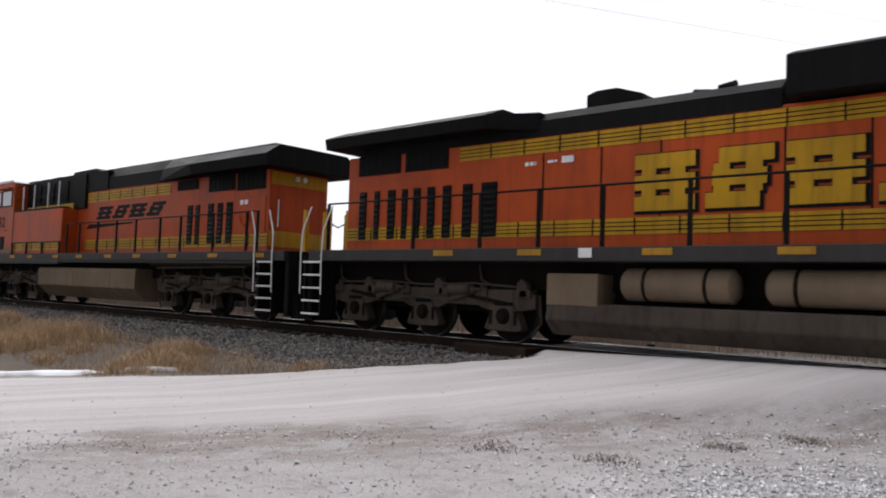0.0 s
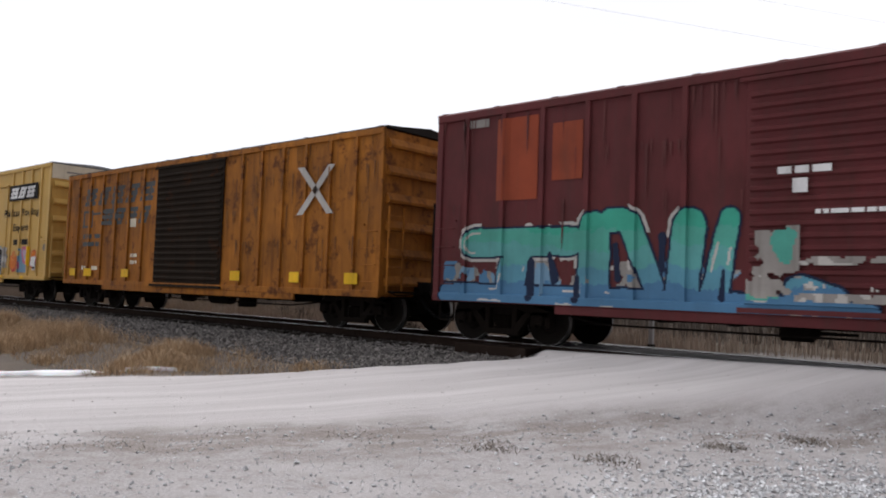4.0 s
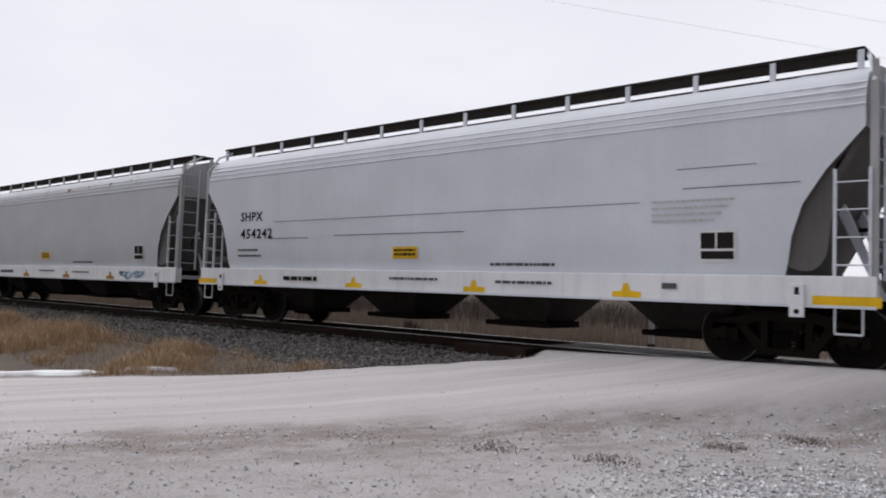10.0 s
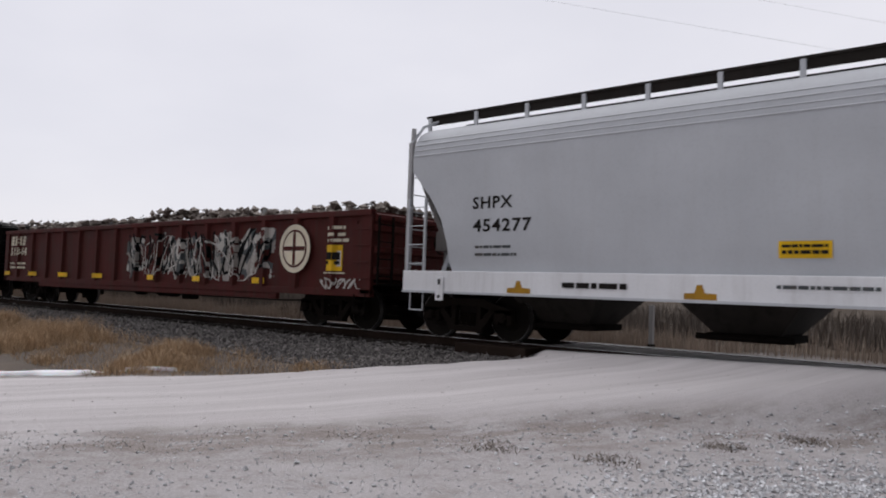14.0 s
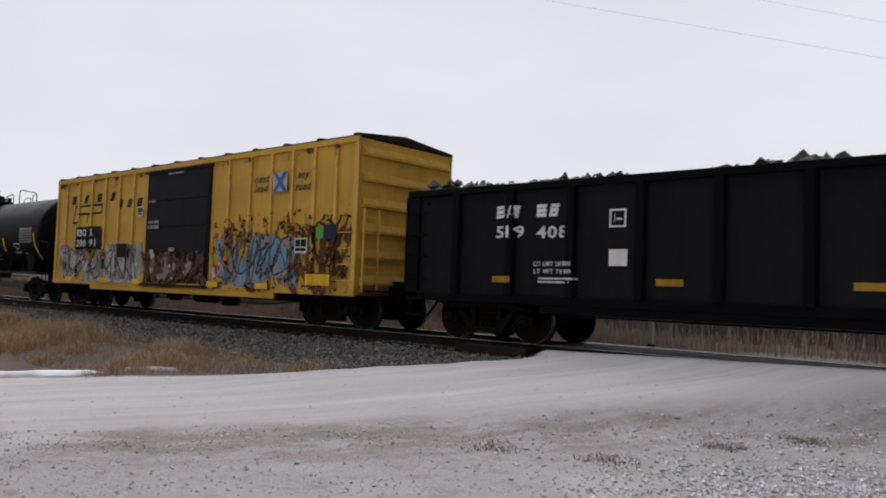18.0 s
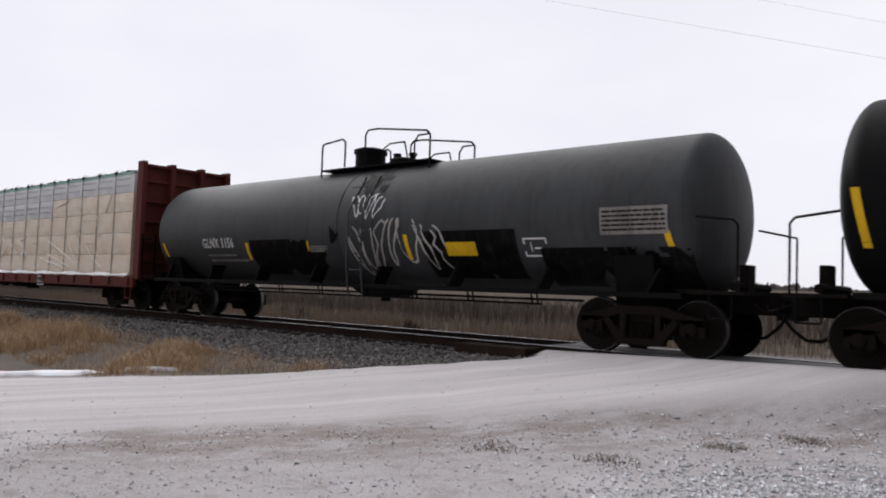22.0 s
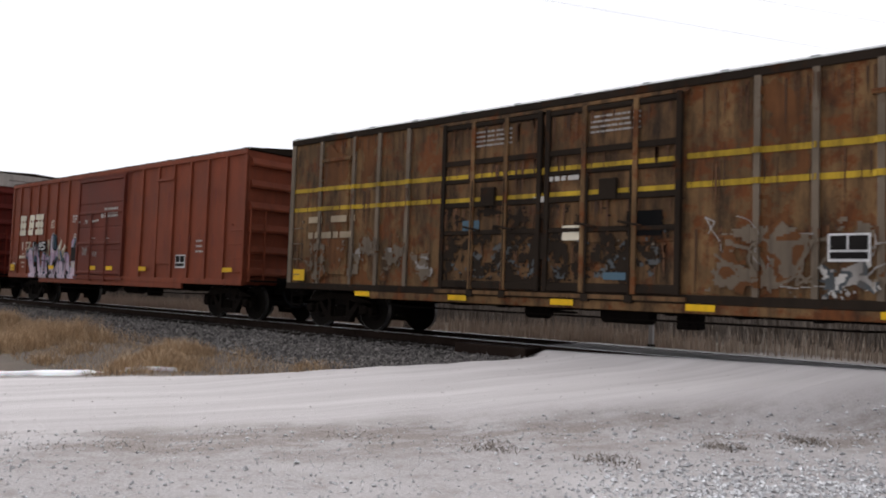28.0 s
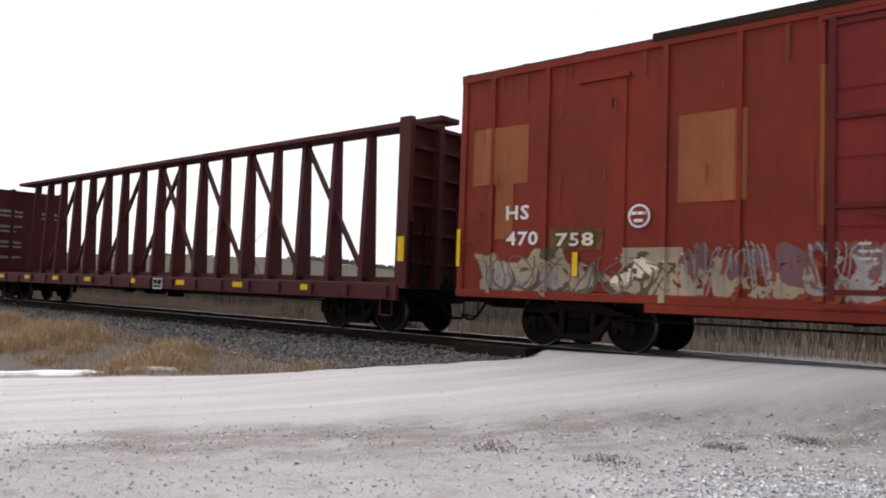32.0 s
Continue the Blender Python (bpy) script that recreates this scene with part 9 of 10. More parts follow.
# ---------- centre-beam flat cars ----------
def centre_beam(name, label, L, R, mat, beams, braces=(), top=4.62):
    car = thing(name, label, "flat car", L, R)
    half = (R - L) / 2
    part("deck", Sh().box(-half, half, -1.45, 1.45, 0.95, 1.04), mat, car)
    part("side_sill", Sh().box(-half, half, -1.52, -1.42, 0.70, 1.05).box(-half, half, 1.42, 1.52, 0.70, 1.05), mat, car, bevel=0.012)
    n = int(2 * half / 1.18)
    for i in range(n + 1):
        x = -half + 0.3 + i * (2 * half - 0.6) / n
        part("winch_bracket", Sh().box(x - 0.07, x + 0.07, -1.57, -1.5, 0.76, 1.0), mat, car, bevel=0.01)
    for k in (-1, 1):
        x = k * half
        b = part("bulkhead", Sh().box(min(x, x - k * 0.08), max(x, x - k * 0.08), -1.46, 1.46, 1.0, 4.42), mat, car)
        for y in (-1.42, -0.5, 0.5, 1.42):
            part("bulkhead_post", Sh().box(min(x - k * 0.1, x + k * 0.22), max(x - k * 0.1, x + k * 0.22), y - 0.07, y + 0.07, 0.95, 4.47), mat, b)
        for z in (1.5, 2.1, 2.7, 3.3, 3.9, 4.36):
            part("bulkhead_rib", Sh().box(min(x, x + k * 0.14), max(x, x + k * 0.14), -1.4, 1.4, z - 0.04, z + 0.04), mat, b)
        part("striker", Sh().box(min(x - k * 1.5, x + k * 0.2), max(x - k * 1.5, x + k * 0.2), -0.4, 0.4, 0.66, 0.98), M["grime"], car, bevel=0.02)
        end_ladder(car, x + k * 0.22, k, -1.4, -1.0, 1.0, 2.3, M["grime"], 4)
        hand_wheel(car, x + k * 0.34, 0.4, 1.8, k)
        coupler(car, x + k * 0.1, k)
        stirrup(car, x - k * 0.3, 0.75, mat)
        truck(car, x - k * 1.75)
    part("fish_belly_sill", Sh().prism([(-half + 3, 0.95), (half - 3, 0.95), (half - 4.5, 0.62), (-half + 4.5, 0.62)], -0.35, 0.35), M["grime"], car)
    brake_gear(car, half, 0.9)
    part("top_beam", Sh().box(-half, half, -0.3, 0.3, top, top + 0.12), mat, car, bevel=0.015)
    part("spine", Sh().box(-half, half, -0.08, 0.08, 1.04, 1.2), mat, car)
    for x in beams:
        part("beam_post", Sh().prism([(-0.24, 1.04), (0.24, 1.04), (0.1, top + 0.02), (-0.1, top + 0.02)], x - 0.075, x + 0.075, "x"), mat, car)
    for i, j in braces:
        a, b = beams[i], beams[j]
        part("diagonal_brace", Sh().prism([(a - 0.06, top), (a + 0.06, top), (b + 0.06, 1.1), (b - 0.06, 1.1)], -0.05, 0.05), mat, car)
    return car, half


def loaded_beam():
    car, half = centre_beam("loaded_centre_beam_car", "oxide red centre-beam flat car under a full lumber load", -277.3, -254.9, M["flat_red"], [-10 + i * 1.25 for i in range(17)], (), 4.08)
    bars(car, [(-8.65, -7.95, 0.76, 0.2), (-7.1, -6.6, 0.76, 0.2), (-6.2, -5.75, 0.76, 0.2)], M["cream"], lambda x, z: -1.525, "number_bars", 1)
    label_board(car, 4.4, 0.64, 0.52, 0.32, lambda x, z: -1.53)
    load = tagged(new("lumber_load"), "cream-wrapped lumber packs strapped to the centre-beam car", "lumber")
    CARS.append((load, (-277.3 - 254.9) / 2))
    tiers = [(1.06, 1.69), (1.70, 2.35), (2.36, 2.98), (2.99, 3.58), (3.59, 4.2)]
    rg = random.Random(3)
    cols = 19
    x0, x1 = -10.95, 10.75
    w = (x1 - x0) / cols
    cache = {}
    for j, (a, b) in enumerate(tiers):
        for variant in range(2):
            s = Sh()
            bulge = 0.02
            nx, nz = 6, 4
            vs = []
            for iz in range(nz + 1):
                for ix in range(nx + 1):
                    u, v = ix / nx, iz / nz
                    puff = bulge * (1 - (2 * u - 1) ** 4) * (1 - (2 * v - 1) ** 4) + 0.006 * rg.uniform(-1, 1)
                    vs.append((-w / 2 + 0.006 + u * (w - 0.012), -1.40 - puff, a + v * (b - a)))
            fs = [(iz * (nx + 1) + ix, iz * (nx + 1) + ix + 1, (iz + 1) * (nx + 1) + ix + 1, (iz + 1) * (nx + 1) + ix) for iz in range(nz) for ix in range(nx)]
            s.add(vs, fs)
            s.box(-w / 2 + 0.006, w / 2 - 0.006, -1.395, -0.35, a, b)
            s.box(-w / 2 + 0.006, w / 2 - 0.006, 0.35, 1.4, a, b)
            for white in (False, True):
                cache[(j, variant, white)] = s.mesh("lumber_pack", M["wrap_white"] if white else M["wrap"], True)
    for j in range(5):
        for i in range(cols):
            white = j == 4 or (j == 3 and 9 <= i <= 13)
            part("lumber_pack", cache[(j, i % 2, white)], None, load, at=(x0 + (i + 0.5) * w, 0, 0))
    part("top_wrap", Sh().prism([(-1.42, 4.12), (-1.40, 4.22), (-0.35, 4.27), (-0.35, 4.2), (-1.36, 4.16)], x0, x1, "x"), M["wrap_green"], load, "green edge of the wrapping")
    s = Sh()
    gx, gy = np.linspace(x0, x1, 120), np.linspace(-1.42, 1.4, 8)
    s.v = [(a, b, 4.235 + 0.05 * (1 - abs(b) / 1.5) + 0.022 * math.sin(a * 5.1 + b * 3) * math.sin(a * 1.7) + 0.014 * math.sin(a * 13 + b)) for b in gy for a in gx]
    s.f = [(j * 120 + i, j * 120 + i + 1, (j + 1) * 120 + i + 1, (j + 1) * 120 + i) for j in range(7) for i in range(119)]
    s.m = [0] * len(s.f)
    part("top_sheet", s, M["wrap_white"], load, "crumpled white film over the load", smooth=True)
    for i in range(1, cols):
        x = x0 + i * w
        part("strap", Sh().box(x - 0.008, x + 0.008, -1.432, -1.42, 1.04, 4.2).box(x - 0.008, x + 0.008, -1.43, -0.3, 4.3, 4.31), M["strap_grey"], load)
        part("strap_hook", Sh().box(x - 0.035, x + 0.035, -1.455, -1.37, 4.17, 4.27), M["strap"], load, bevel=0.012)
    # faint grey print on the white sheets
    for i in range(cols):
        for j in (4, 3) if 9 <= i <= 13 else (4,):
            a, b = tiers[j]
            x = x0 + i * w
            bars(load, [(x + 0.12, x + w - 0.15, a + (b - a) * f, 0.045) for f in (0.3, 0.62)], M["print_grey"], lambda p, q: -1.424, "wrap_print", i + 7 * j)
    # loose film hanging in folds and many small creases
    more = []
    for i in range(70):
        a, z = rg.uniform(x0 + 0.3, x1 - 1.5), rg.uniform(1.2, 3.5)
        d = rg.uniform(0.35, 1.1)
        more.append((a, a + d, z, z - d * rg.uniform(-0.25, 0.75), rg.uniform(-0.04, 0.04)))
    for k, (a, b, z0, z1, sagging) in enumerate(FOLDS + more):
        s = Sh()
        d = Vector((b - a, 0, z1 - z0))
        n = Vector((-d.z, 0, d.x)).normalized()
        rows = []
        for i in range(13):
            p = Vector((a, 0, z0)) + d * (i / 12)
            p.z += sagging * math.sin(math.pi * i / 12)
            hw = (0.5 if k >= len(FOLDS) else 1.0) * (0.035 + 0.012 * math.sin(i * 1.7 + k)) * math.sin(math.pi * (i + 1) / 14) ** 0.6
            rows += [tuple(p - n * hw + Vector((0, -1.424, 0))), tuple(p + Vector((0, -1.441, 0))), tuple(p + n * hw + Vector((0, -1.424, 0)))]
        s.v = rows
        s.f = [q for i in range(12) for q in ((3 * i, 3 * i + 1, 3 * i + 4, 3 * i + 3), (3 * i + 1, 3 * i + 2, 3 * i + 5, 3 * i + 4))]
        s.m = [0] * len(s.f)
        part("film_fold", s, M["film"] if k < len(FOLDS) else M["wrap"], load, "pale fold of loose plastic film", smooth=True)
    s = Sh()
    xs = np.linspace(x0, x1, 80)
    for i, x in enumerate(xs):
        s.v += [(x, -1.435, 1.12 + 0.03 * math.sin(x * 3) + 0.015 * math.sin(x * 11)), (x, -1.535, 1.03 - 0.17 * math.exp(-((x + 1.25) / 0.6) ** 2) + 0.02 * math.sin(x * 7))]
    s.f = [(2 * i, 2 * i + 2, 2 * i + 3, 2 * i + 1) for i in range(79)]
    s.m = [0] * 79
    part("film_hem", s, M["wrap_white"], load, "ragged white hem of the plastic film", smooth=True)
    for x, z in ((-7.0, 3.2), (-4.2, 3.45), (-7.0, 2.75), (-3.0, 3.4), (-3.0, 2.8), (-3.0, 2.2), (2.5, 1.6), (-7.0, 2.1)):
        patch(load, x, x + 0.22, z, z + 0.2, M["wrap_white"], lambda a, b: -1.425, "pack_tag", n=1)


FOLDS = [(-5.8, -1.6, 3.5, 0.98, -0.1), (-5.2, -2.0, 3.0, 1.15, 0.0), (-3.3, -1.7, 2.23, 1.05, 0.0), (0.2, -0.85, 2.15, 1.0, 0.05), (1.16, -0.3, 2.05, 1.16, -0.1),
         (4.75, 7.1, 2.2, 1.37, 0.02), (4.8, 6.7, 1.72, 1.27, 0.0), (4.2, 6.4, 1.58, 1.2, 0.0), (6.5, 7.2, 2.05, 1.4, 0.0), (6.73, 7.5, 2.76, 1.8, -0.05), (7.6, 8.95, 2.17, 1.27, -0.12), (8.6, 8.4, 2.9, 2.5, 0.0), (9.4, 9.05, 3.55, 3.0, 0.0)]
M["strap_grey"] = paint("grey_strap", (0.20, 0.18, 0.16), 0.6)
loaded_beam()
EB = (-373.2 - 349.9) / 2
car, half = centre_beam("empty_centre_beam_car", "empty maroon centre-beam flat car with open truss", -373.2, -349.9, M["beam_red"], [-352.4 - EB - 1.222 * i for i in range(17)], [(2, 0), (4, 2), (6, 4), (8, 6), (7, 9), (9, 11), (11, 13), (13, 15)])
# pale bars on the inner bulkhead: ribs catching light, done in colour
for i in range(11):
    z = 3.75 - i * 0.21 - 0.25 * (i % 3 == 0)
    part("lit_rib_bar", Sh().box(-half + 0.085, -half + 0.09, -1.25, -0.1 - 0.25 * (i % 2), z, z + 0.07), M["chalk"], car)
    if i < 3:
        part("lit_rib_bar", Sh().box(-half + 0.085, -half + 0.09, 0.65, 1.25, z, z + 0.06), M["chalk"], car)
conspicuity(car, [-9.6, -7.2, -4.8, -2.4, 0.5, 3.2, 5.9, 8.6], 0.84, lambda x, z: -1.47, 0.42, 0.13)
patch(car, half - 0.02, half + 0.16, 1.5, 2.0, M["yellow"], lambda x, z: -1.495, "reflector", n=1)
label_board(car, 2.0, 0.7, 0.5, 0.3, lambda x, z: -1.53)
for i in range(5):
    part("loose_strap", Sh().tube([(-5 + 2.6 * i, -0.3, 1.06), (-5.3 + 2.6 * i, -0.5, 1.9), (-4.6 + 2.6 * i, -0.4, 2.5)], 0.008, 4), M["strap"], car)


# ---------- locomotives ----------
def loco_truck(car, x):
    t = part("truck", Sh().box(-2.2, 2.2, -0.7, 0.7, 0.55, 0.85), M["grime"], car, at=(x, 0, 0))
    for y in (-1.02, 1.02):
        # one long casting: high over the axles, dipping between them
        s = Sh().prism([(-2.72, 0.66), (-2.72, 0.9), (-2.4, 1.0), (-1.7, 0.99), (-1.35, 0.9), (-0.65, 0.9), (-0.35, 0.99), (0.35, 0.99), (0.65, 0.9), (1.35, 0.9), (1.7, 0.99), (2.4, 1.0), (2.72, 0.9), (2.72, 0.66), (2.4, 0.6), (1.62, 0.6), (1.4, 0.68), (0.6, 0.68), (0.4, 0.6), (-0.4, 0.6), (-0.6, 0.68), (-1.4, 0.68), (-1.62, 0.6), (-2.4, 0.6)], y - 0.09, y + 0.09)
        sf = part("side_frame", s, M["loco_truck"], t, "dust-coated cast side frame", bevel=0.02)
        o = -1 if y < 0 else 1
        for ax in (-2.02, 0, 2.02):
            part("pedestal", Sh().prism([(ax - 0.44, 0.27), (ax - 0.36, 0.22), (ax + 0.36, 0.22), (ax + 0.44, 0.27), (ax + 0.26, 0.66), (ax + 0.2, 0.74), (ax - 0.2, 0.74), (ax - 0.26, 0.66)], y - 0.12, y + 0.12), M["loco_truck"], sf, "dusty axle guard", bevel=0.02)
            part("journal_box", Sh().cyl((ax, y + o * 0.1, 0.5), (ax, y + o * 0.15, 0.5), 0.15, 18).cyl((ax, y + o * 0.14, 0.5), (ax, y + o * 0.19, 0.5), 0.1, 14), M["grime"], sf, "dark round axle cap", bevel=0.01)
            part("liner", Sh().box(ax - 0.31, ax - 0.25, y + o * 0.125 - 0.012, y + o * 0.125 + 0.012, 0.34, 0.6).box(ax + 0.25, ax + 0.31, y + o * 0.125 - 0.012, y + o * 0.125 + 0.012, 0.34, 0.6), M["grime"], sf)
        for ax in (-2.55, -1.5, -0.5, 0.55, 1.5, 2.5):
            part("spring_cap", Sh().box(ax - 0.13, ax + 0.13, y - 0.14, y + 0.1, 0.84, 1.0).cyl((ax, y - 0.06, 0.98), (ax, y - 0.06, 1.1), 0.07, 10), M["loco_truck"], sf, "dusty spring cap", bevel=0.02)
        for ax in (-1.62, 1.62):
            part("tie_bar", Sh().prism([(ax - 0.55, 0.84), (ax - 0.5, 0.9), (ax + 0.5, 0.76), (ax + 0.45, 0.7)], y + o * 0.12 - 0.03, y + o * 0.12 + 0.03), M["grime"], sf, bevel=0.01)
        for ax in (-1.0, 1.0):
            part("brake_cylinder", Sh().lathe([(-0.25, 0.12), (0.25, 0.12), (0.27, 0.05), (0.5, 0.03)], "x", (ax, y - 0.15 * (1 if y > 0 else -1) * -1, 0.98), 12), M["loco_truck"], sf, smooth=True)
            part("damper", Sh().cyl((ax - 0.3, y - 0.14, 0.75), (ax + 0.35, y - 0.14, 0.95), 0.05, 8), M["loco_truck"], sf)
            part("spring", Sh().tube([(ax + 0.5 + 0.07 * math.cos(a), y + 0.07 * math.sin(a), 0.62 + a * 0.009) for a in np.linspace(0, 25, 30)], 0.018, 5), M["loco_truck"], sf)
        for ax in (-2.02, 0, 2.02):
            # flat black strip stands for the shaded gap over each axle cap
            part("axle_gap_strip", Sh().box(ax - 0.2, ax + 0.2, y + o * 0.122 - 0.01, y + o * 0.122 + 0.01, 0.69, 0.76), M["black"], sf, "black strip for the shaded gap over the axle cap")
            part("equaliser_seat", Sh().prism([(ax + 0.28, 0.84), (ax + 0.3, 1.12), (ax + 0.4, 1.2), (ax + 0.52, 1.12), (ax + 0.56, 0.84)], y + o * 0.04 - 0.1, y + o * 0.04 + 0.1), M["loco_truck"], sf, "dusty hanger casting", bevel=0.025)
            part("motor_cable", Sh().tube([(ax - 0.75, y * 0.9, 1.46), (ax - 0.62, y * 0.98, 1.16), (ax - 0.4, y * 0.98, 1.06), (ax - 0.28, y * 0.7, 0.9)], 0.03, 6), M["loco_truck"], sf)
        part("brake_pipe", Sh().tube([(-2.4, y + o * 0.1, 1.06), (-1.1, y + o * 0.13, 1.1), (0.1, y + o * 0.12, 1.05), (1.3, y + o * 0.13, 1.1), (2.4, y + o * 0.1, 1.04)], 0.022, 6), M["loco_truck"], sf)
        part("brake_pipe", Sh().tube([(-0.9, y + o * 0.15, 0.72), (-0.1, y + o * 0.17, 0.8), (1.1, y + o * 0.15, 0.7)], 0.018, 6), M["loco_truck"], sf)
        for e in (-1, 1):
            part("sand_pipe", Sh().tube([(e * 2.75, y, 0.9), (e * 2.8, y, 0.4), (e * 2.6, y, 0.15)], 0.025, 5), M["loco_truck"], sf)
    for ax in (-2.02, 0, 2.02):
        w = part("wheelset", MESH["loco_wheel"], None, t, at=(ax, 0, 0.53))
        LOCO_WHEELSETS.append((w, ax))


def hood_band(car, x0, x1, z0, z1, y, mat, name, rows=4):
    """Striped yellow band: a strip with raised battens and dark gaps."""
    s = Sh().box(x0, x1, y - 0.012, y, z0, z1)
    b = part(name, s, mat, car)
    for i in range(1, rows):
        z = z0 + (z1 - z0) * i / rows
        part("band_line", Sh().box(x0, x1, y - 0.016, y - 0.012, z - 0.008, z + 0.008), M["loco_black"], b)
    n = int((x1 - x0) / 0.75)
    for i in range(1, n):
        x = x0 + (x1 - x0) * i / n
        part("band_seam", Sh().box(x - 0.012, x + 0.012, y - 0.02, y - 0.012, z0, z1), M["loco_black"], b)


def loco_steps(car, k, x):
    """Corner stairs with white grab irons; k points outward."""
    s = Sh().box(min(x, x - k * 0.06), max(x, x - k * 0.06), -1.5, -0.75, 0.25, 1.6).box(min(x - k * 0.62, x - k * 0.56), max(x - k * 0.62, x - k * 0.56), -1.5, -0.75, 0.25, 1.6)
    st = part("step_well", s, M["loco_black"], car)
    for i in range(5):
        z = 0.3 + i * 0.29
        part("tread", Sh().box(min(x, x - k * 0.6), max(x, x - k * 0.6), -1.52, -1.1, z, z + 0.03), M["loco_black"], st)
        part("tread_edge", Sh().box(min(x, x - k * 0.6), max(x, x - k * 0.6), -1.545, -1.52, z - 0.005, z + 0.035), M["white"], st, "white step edge")
    for xx in (x + k * 0.04, x - k * 0.68):
        part("grab_iron", Sh().tube([(xx, -1.56, 0.75), (xx, -1.58, 1.6), (xx - k * 0.02, -1.56, 2.2), (xx - k * 0.25, -1.52, 2.72)], 0.017, 6), M["white"], car, "white grab iron")


def locomotive(name, label, L, R, rear, step_in=0.12, rear_in=3.35):
    """A wide-cab road diesel. rear: +1 if the radiator end faces right."""
    car = thing(name, label, "locomotive", L, R)
    half = (R - L) / 2
    q = rear
    part("frame_deck", Sh().box(-half + 0.15, half - 0.15, -1.54, 1.54, 1.5, 1.74), M["loco_sill"], car, "grey stained side sill", bevel=0.015)
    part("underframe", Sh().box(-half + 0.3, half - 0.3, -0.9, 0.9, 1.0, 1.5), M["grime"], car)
    for k in (-1, 1):
        part("pilot", Sh().box(min(k * (half - 0.2), k * (half - 0.05)), max(k * (half - 0.2), k * (half - 0.05)), -1.45, 1.45, 0.2, 1.74), M["loco_black"], car, bevel=0.02)
        part("plow", Sh().prism([(k * (half - 0.1), 0.15), (k * (half + 0.25), 0.15), (k * (half - 0.05), 0.75), (k * (half - 0.1), 0.75)], -1.3, 1.3), M["loco_black"], car)
        coupler(car, k * (half - 0.1), k)
        for i in range(4):
            part("brake_hose", Sh().tube([(k * (half - 0.05), -0.9 + i * 0.2, 1.0), (k * (half + 0.18), -0.9 + i * 0.2, 0.75), (k * (half + 0.16), -0.88 + i * 0.2, 0.45)], 0.028, 6), M["black"], car)
        loco_steps(car, k, k * (half - (step_in if k == rear else 0.12)))
        for y in (-0.95, -0.35, 0.35, 0.95):
            part("end_post", Sh().box(k * (half - 0.12) - 0.05, k * (half - 0.12) + 0.05, y - 0.05, y + 0.05, 1.74, 2.75), M["loco_yellow"], car, "yellow end rail post")
        part("safety_chain", Sh().tube([(k * (half - 0.1), -0.35, 2.55), (k * (half - 0.05), 0, 2.4), (k * (half - 0.1), 0.35, 2.55)], 0.016, 5), M["grime"], car)
    loco_truck(car, q * (half - rear_in))
    loco_truck(car, -q * (half - 3.55))
    hy = -0.95
    return car, half, hy


def louvres(car, xs, w, z0, z1, y):
    for x, ww in zip(xs, w):
        lv = part("louvre", Sh().box(x, x + ww, y - 0.02, y + 0.02, z0, z1), M["black"], car, "black louvred intake")
        for i in range(9):
            z = z0 + (i + 0.5) * (z1 - z0) / 9
            part("slat", Sh().prism([(y - 0.02, z - 0.03), (y - 0.045, z - 0.02), (y - 0.02, z + 0.03)], x + 0.02, x + ww - 0.02, "x"), M["loco_black"], lv)


def handrail(car, xs, z0, z1, y=-1.5):
    hr = part("handrail", Sh().tube([(min(xs), y, z1), (max(xs), y, z1)], 0.02, 6), M["loco_black"], car, "black walkway handrail")
    for x in xs:
        part("stanchion", Sh().box(x - 0.035, x + 0.035, y - 0.02, y + 0.02, z0, z1), M["loco_black"], hr)


def screen(car, x0, x1, z0, z1, y):
    sc = part("radiator_screen", Sh().box(x0, x1, y - 0.02, y + 0.02, z0, z1), M["black"], car, "dark radiator intake screen")
    for i in range(6):
        x = x0 + (i + 0.5) * (x1 - x0) / 6
        part("screen_bar", Sh().box(x - 0.012, x + 0.012, y - 0.03, y - 0.02, z0, z1), M["loco_black"], sc)


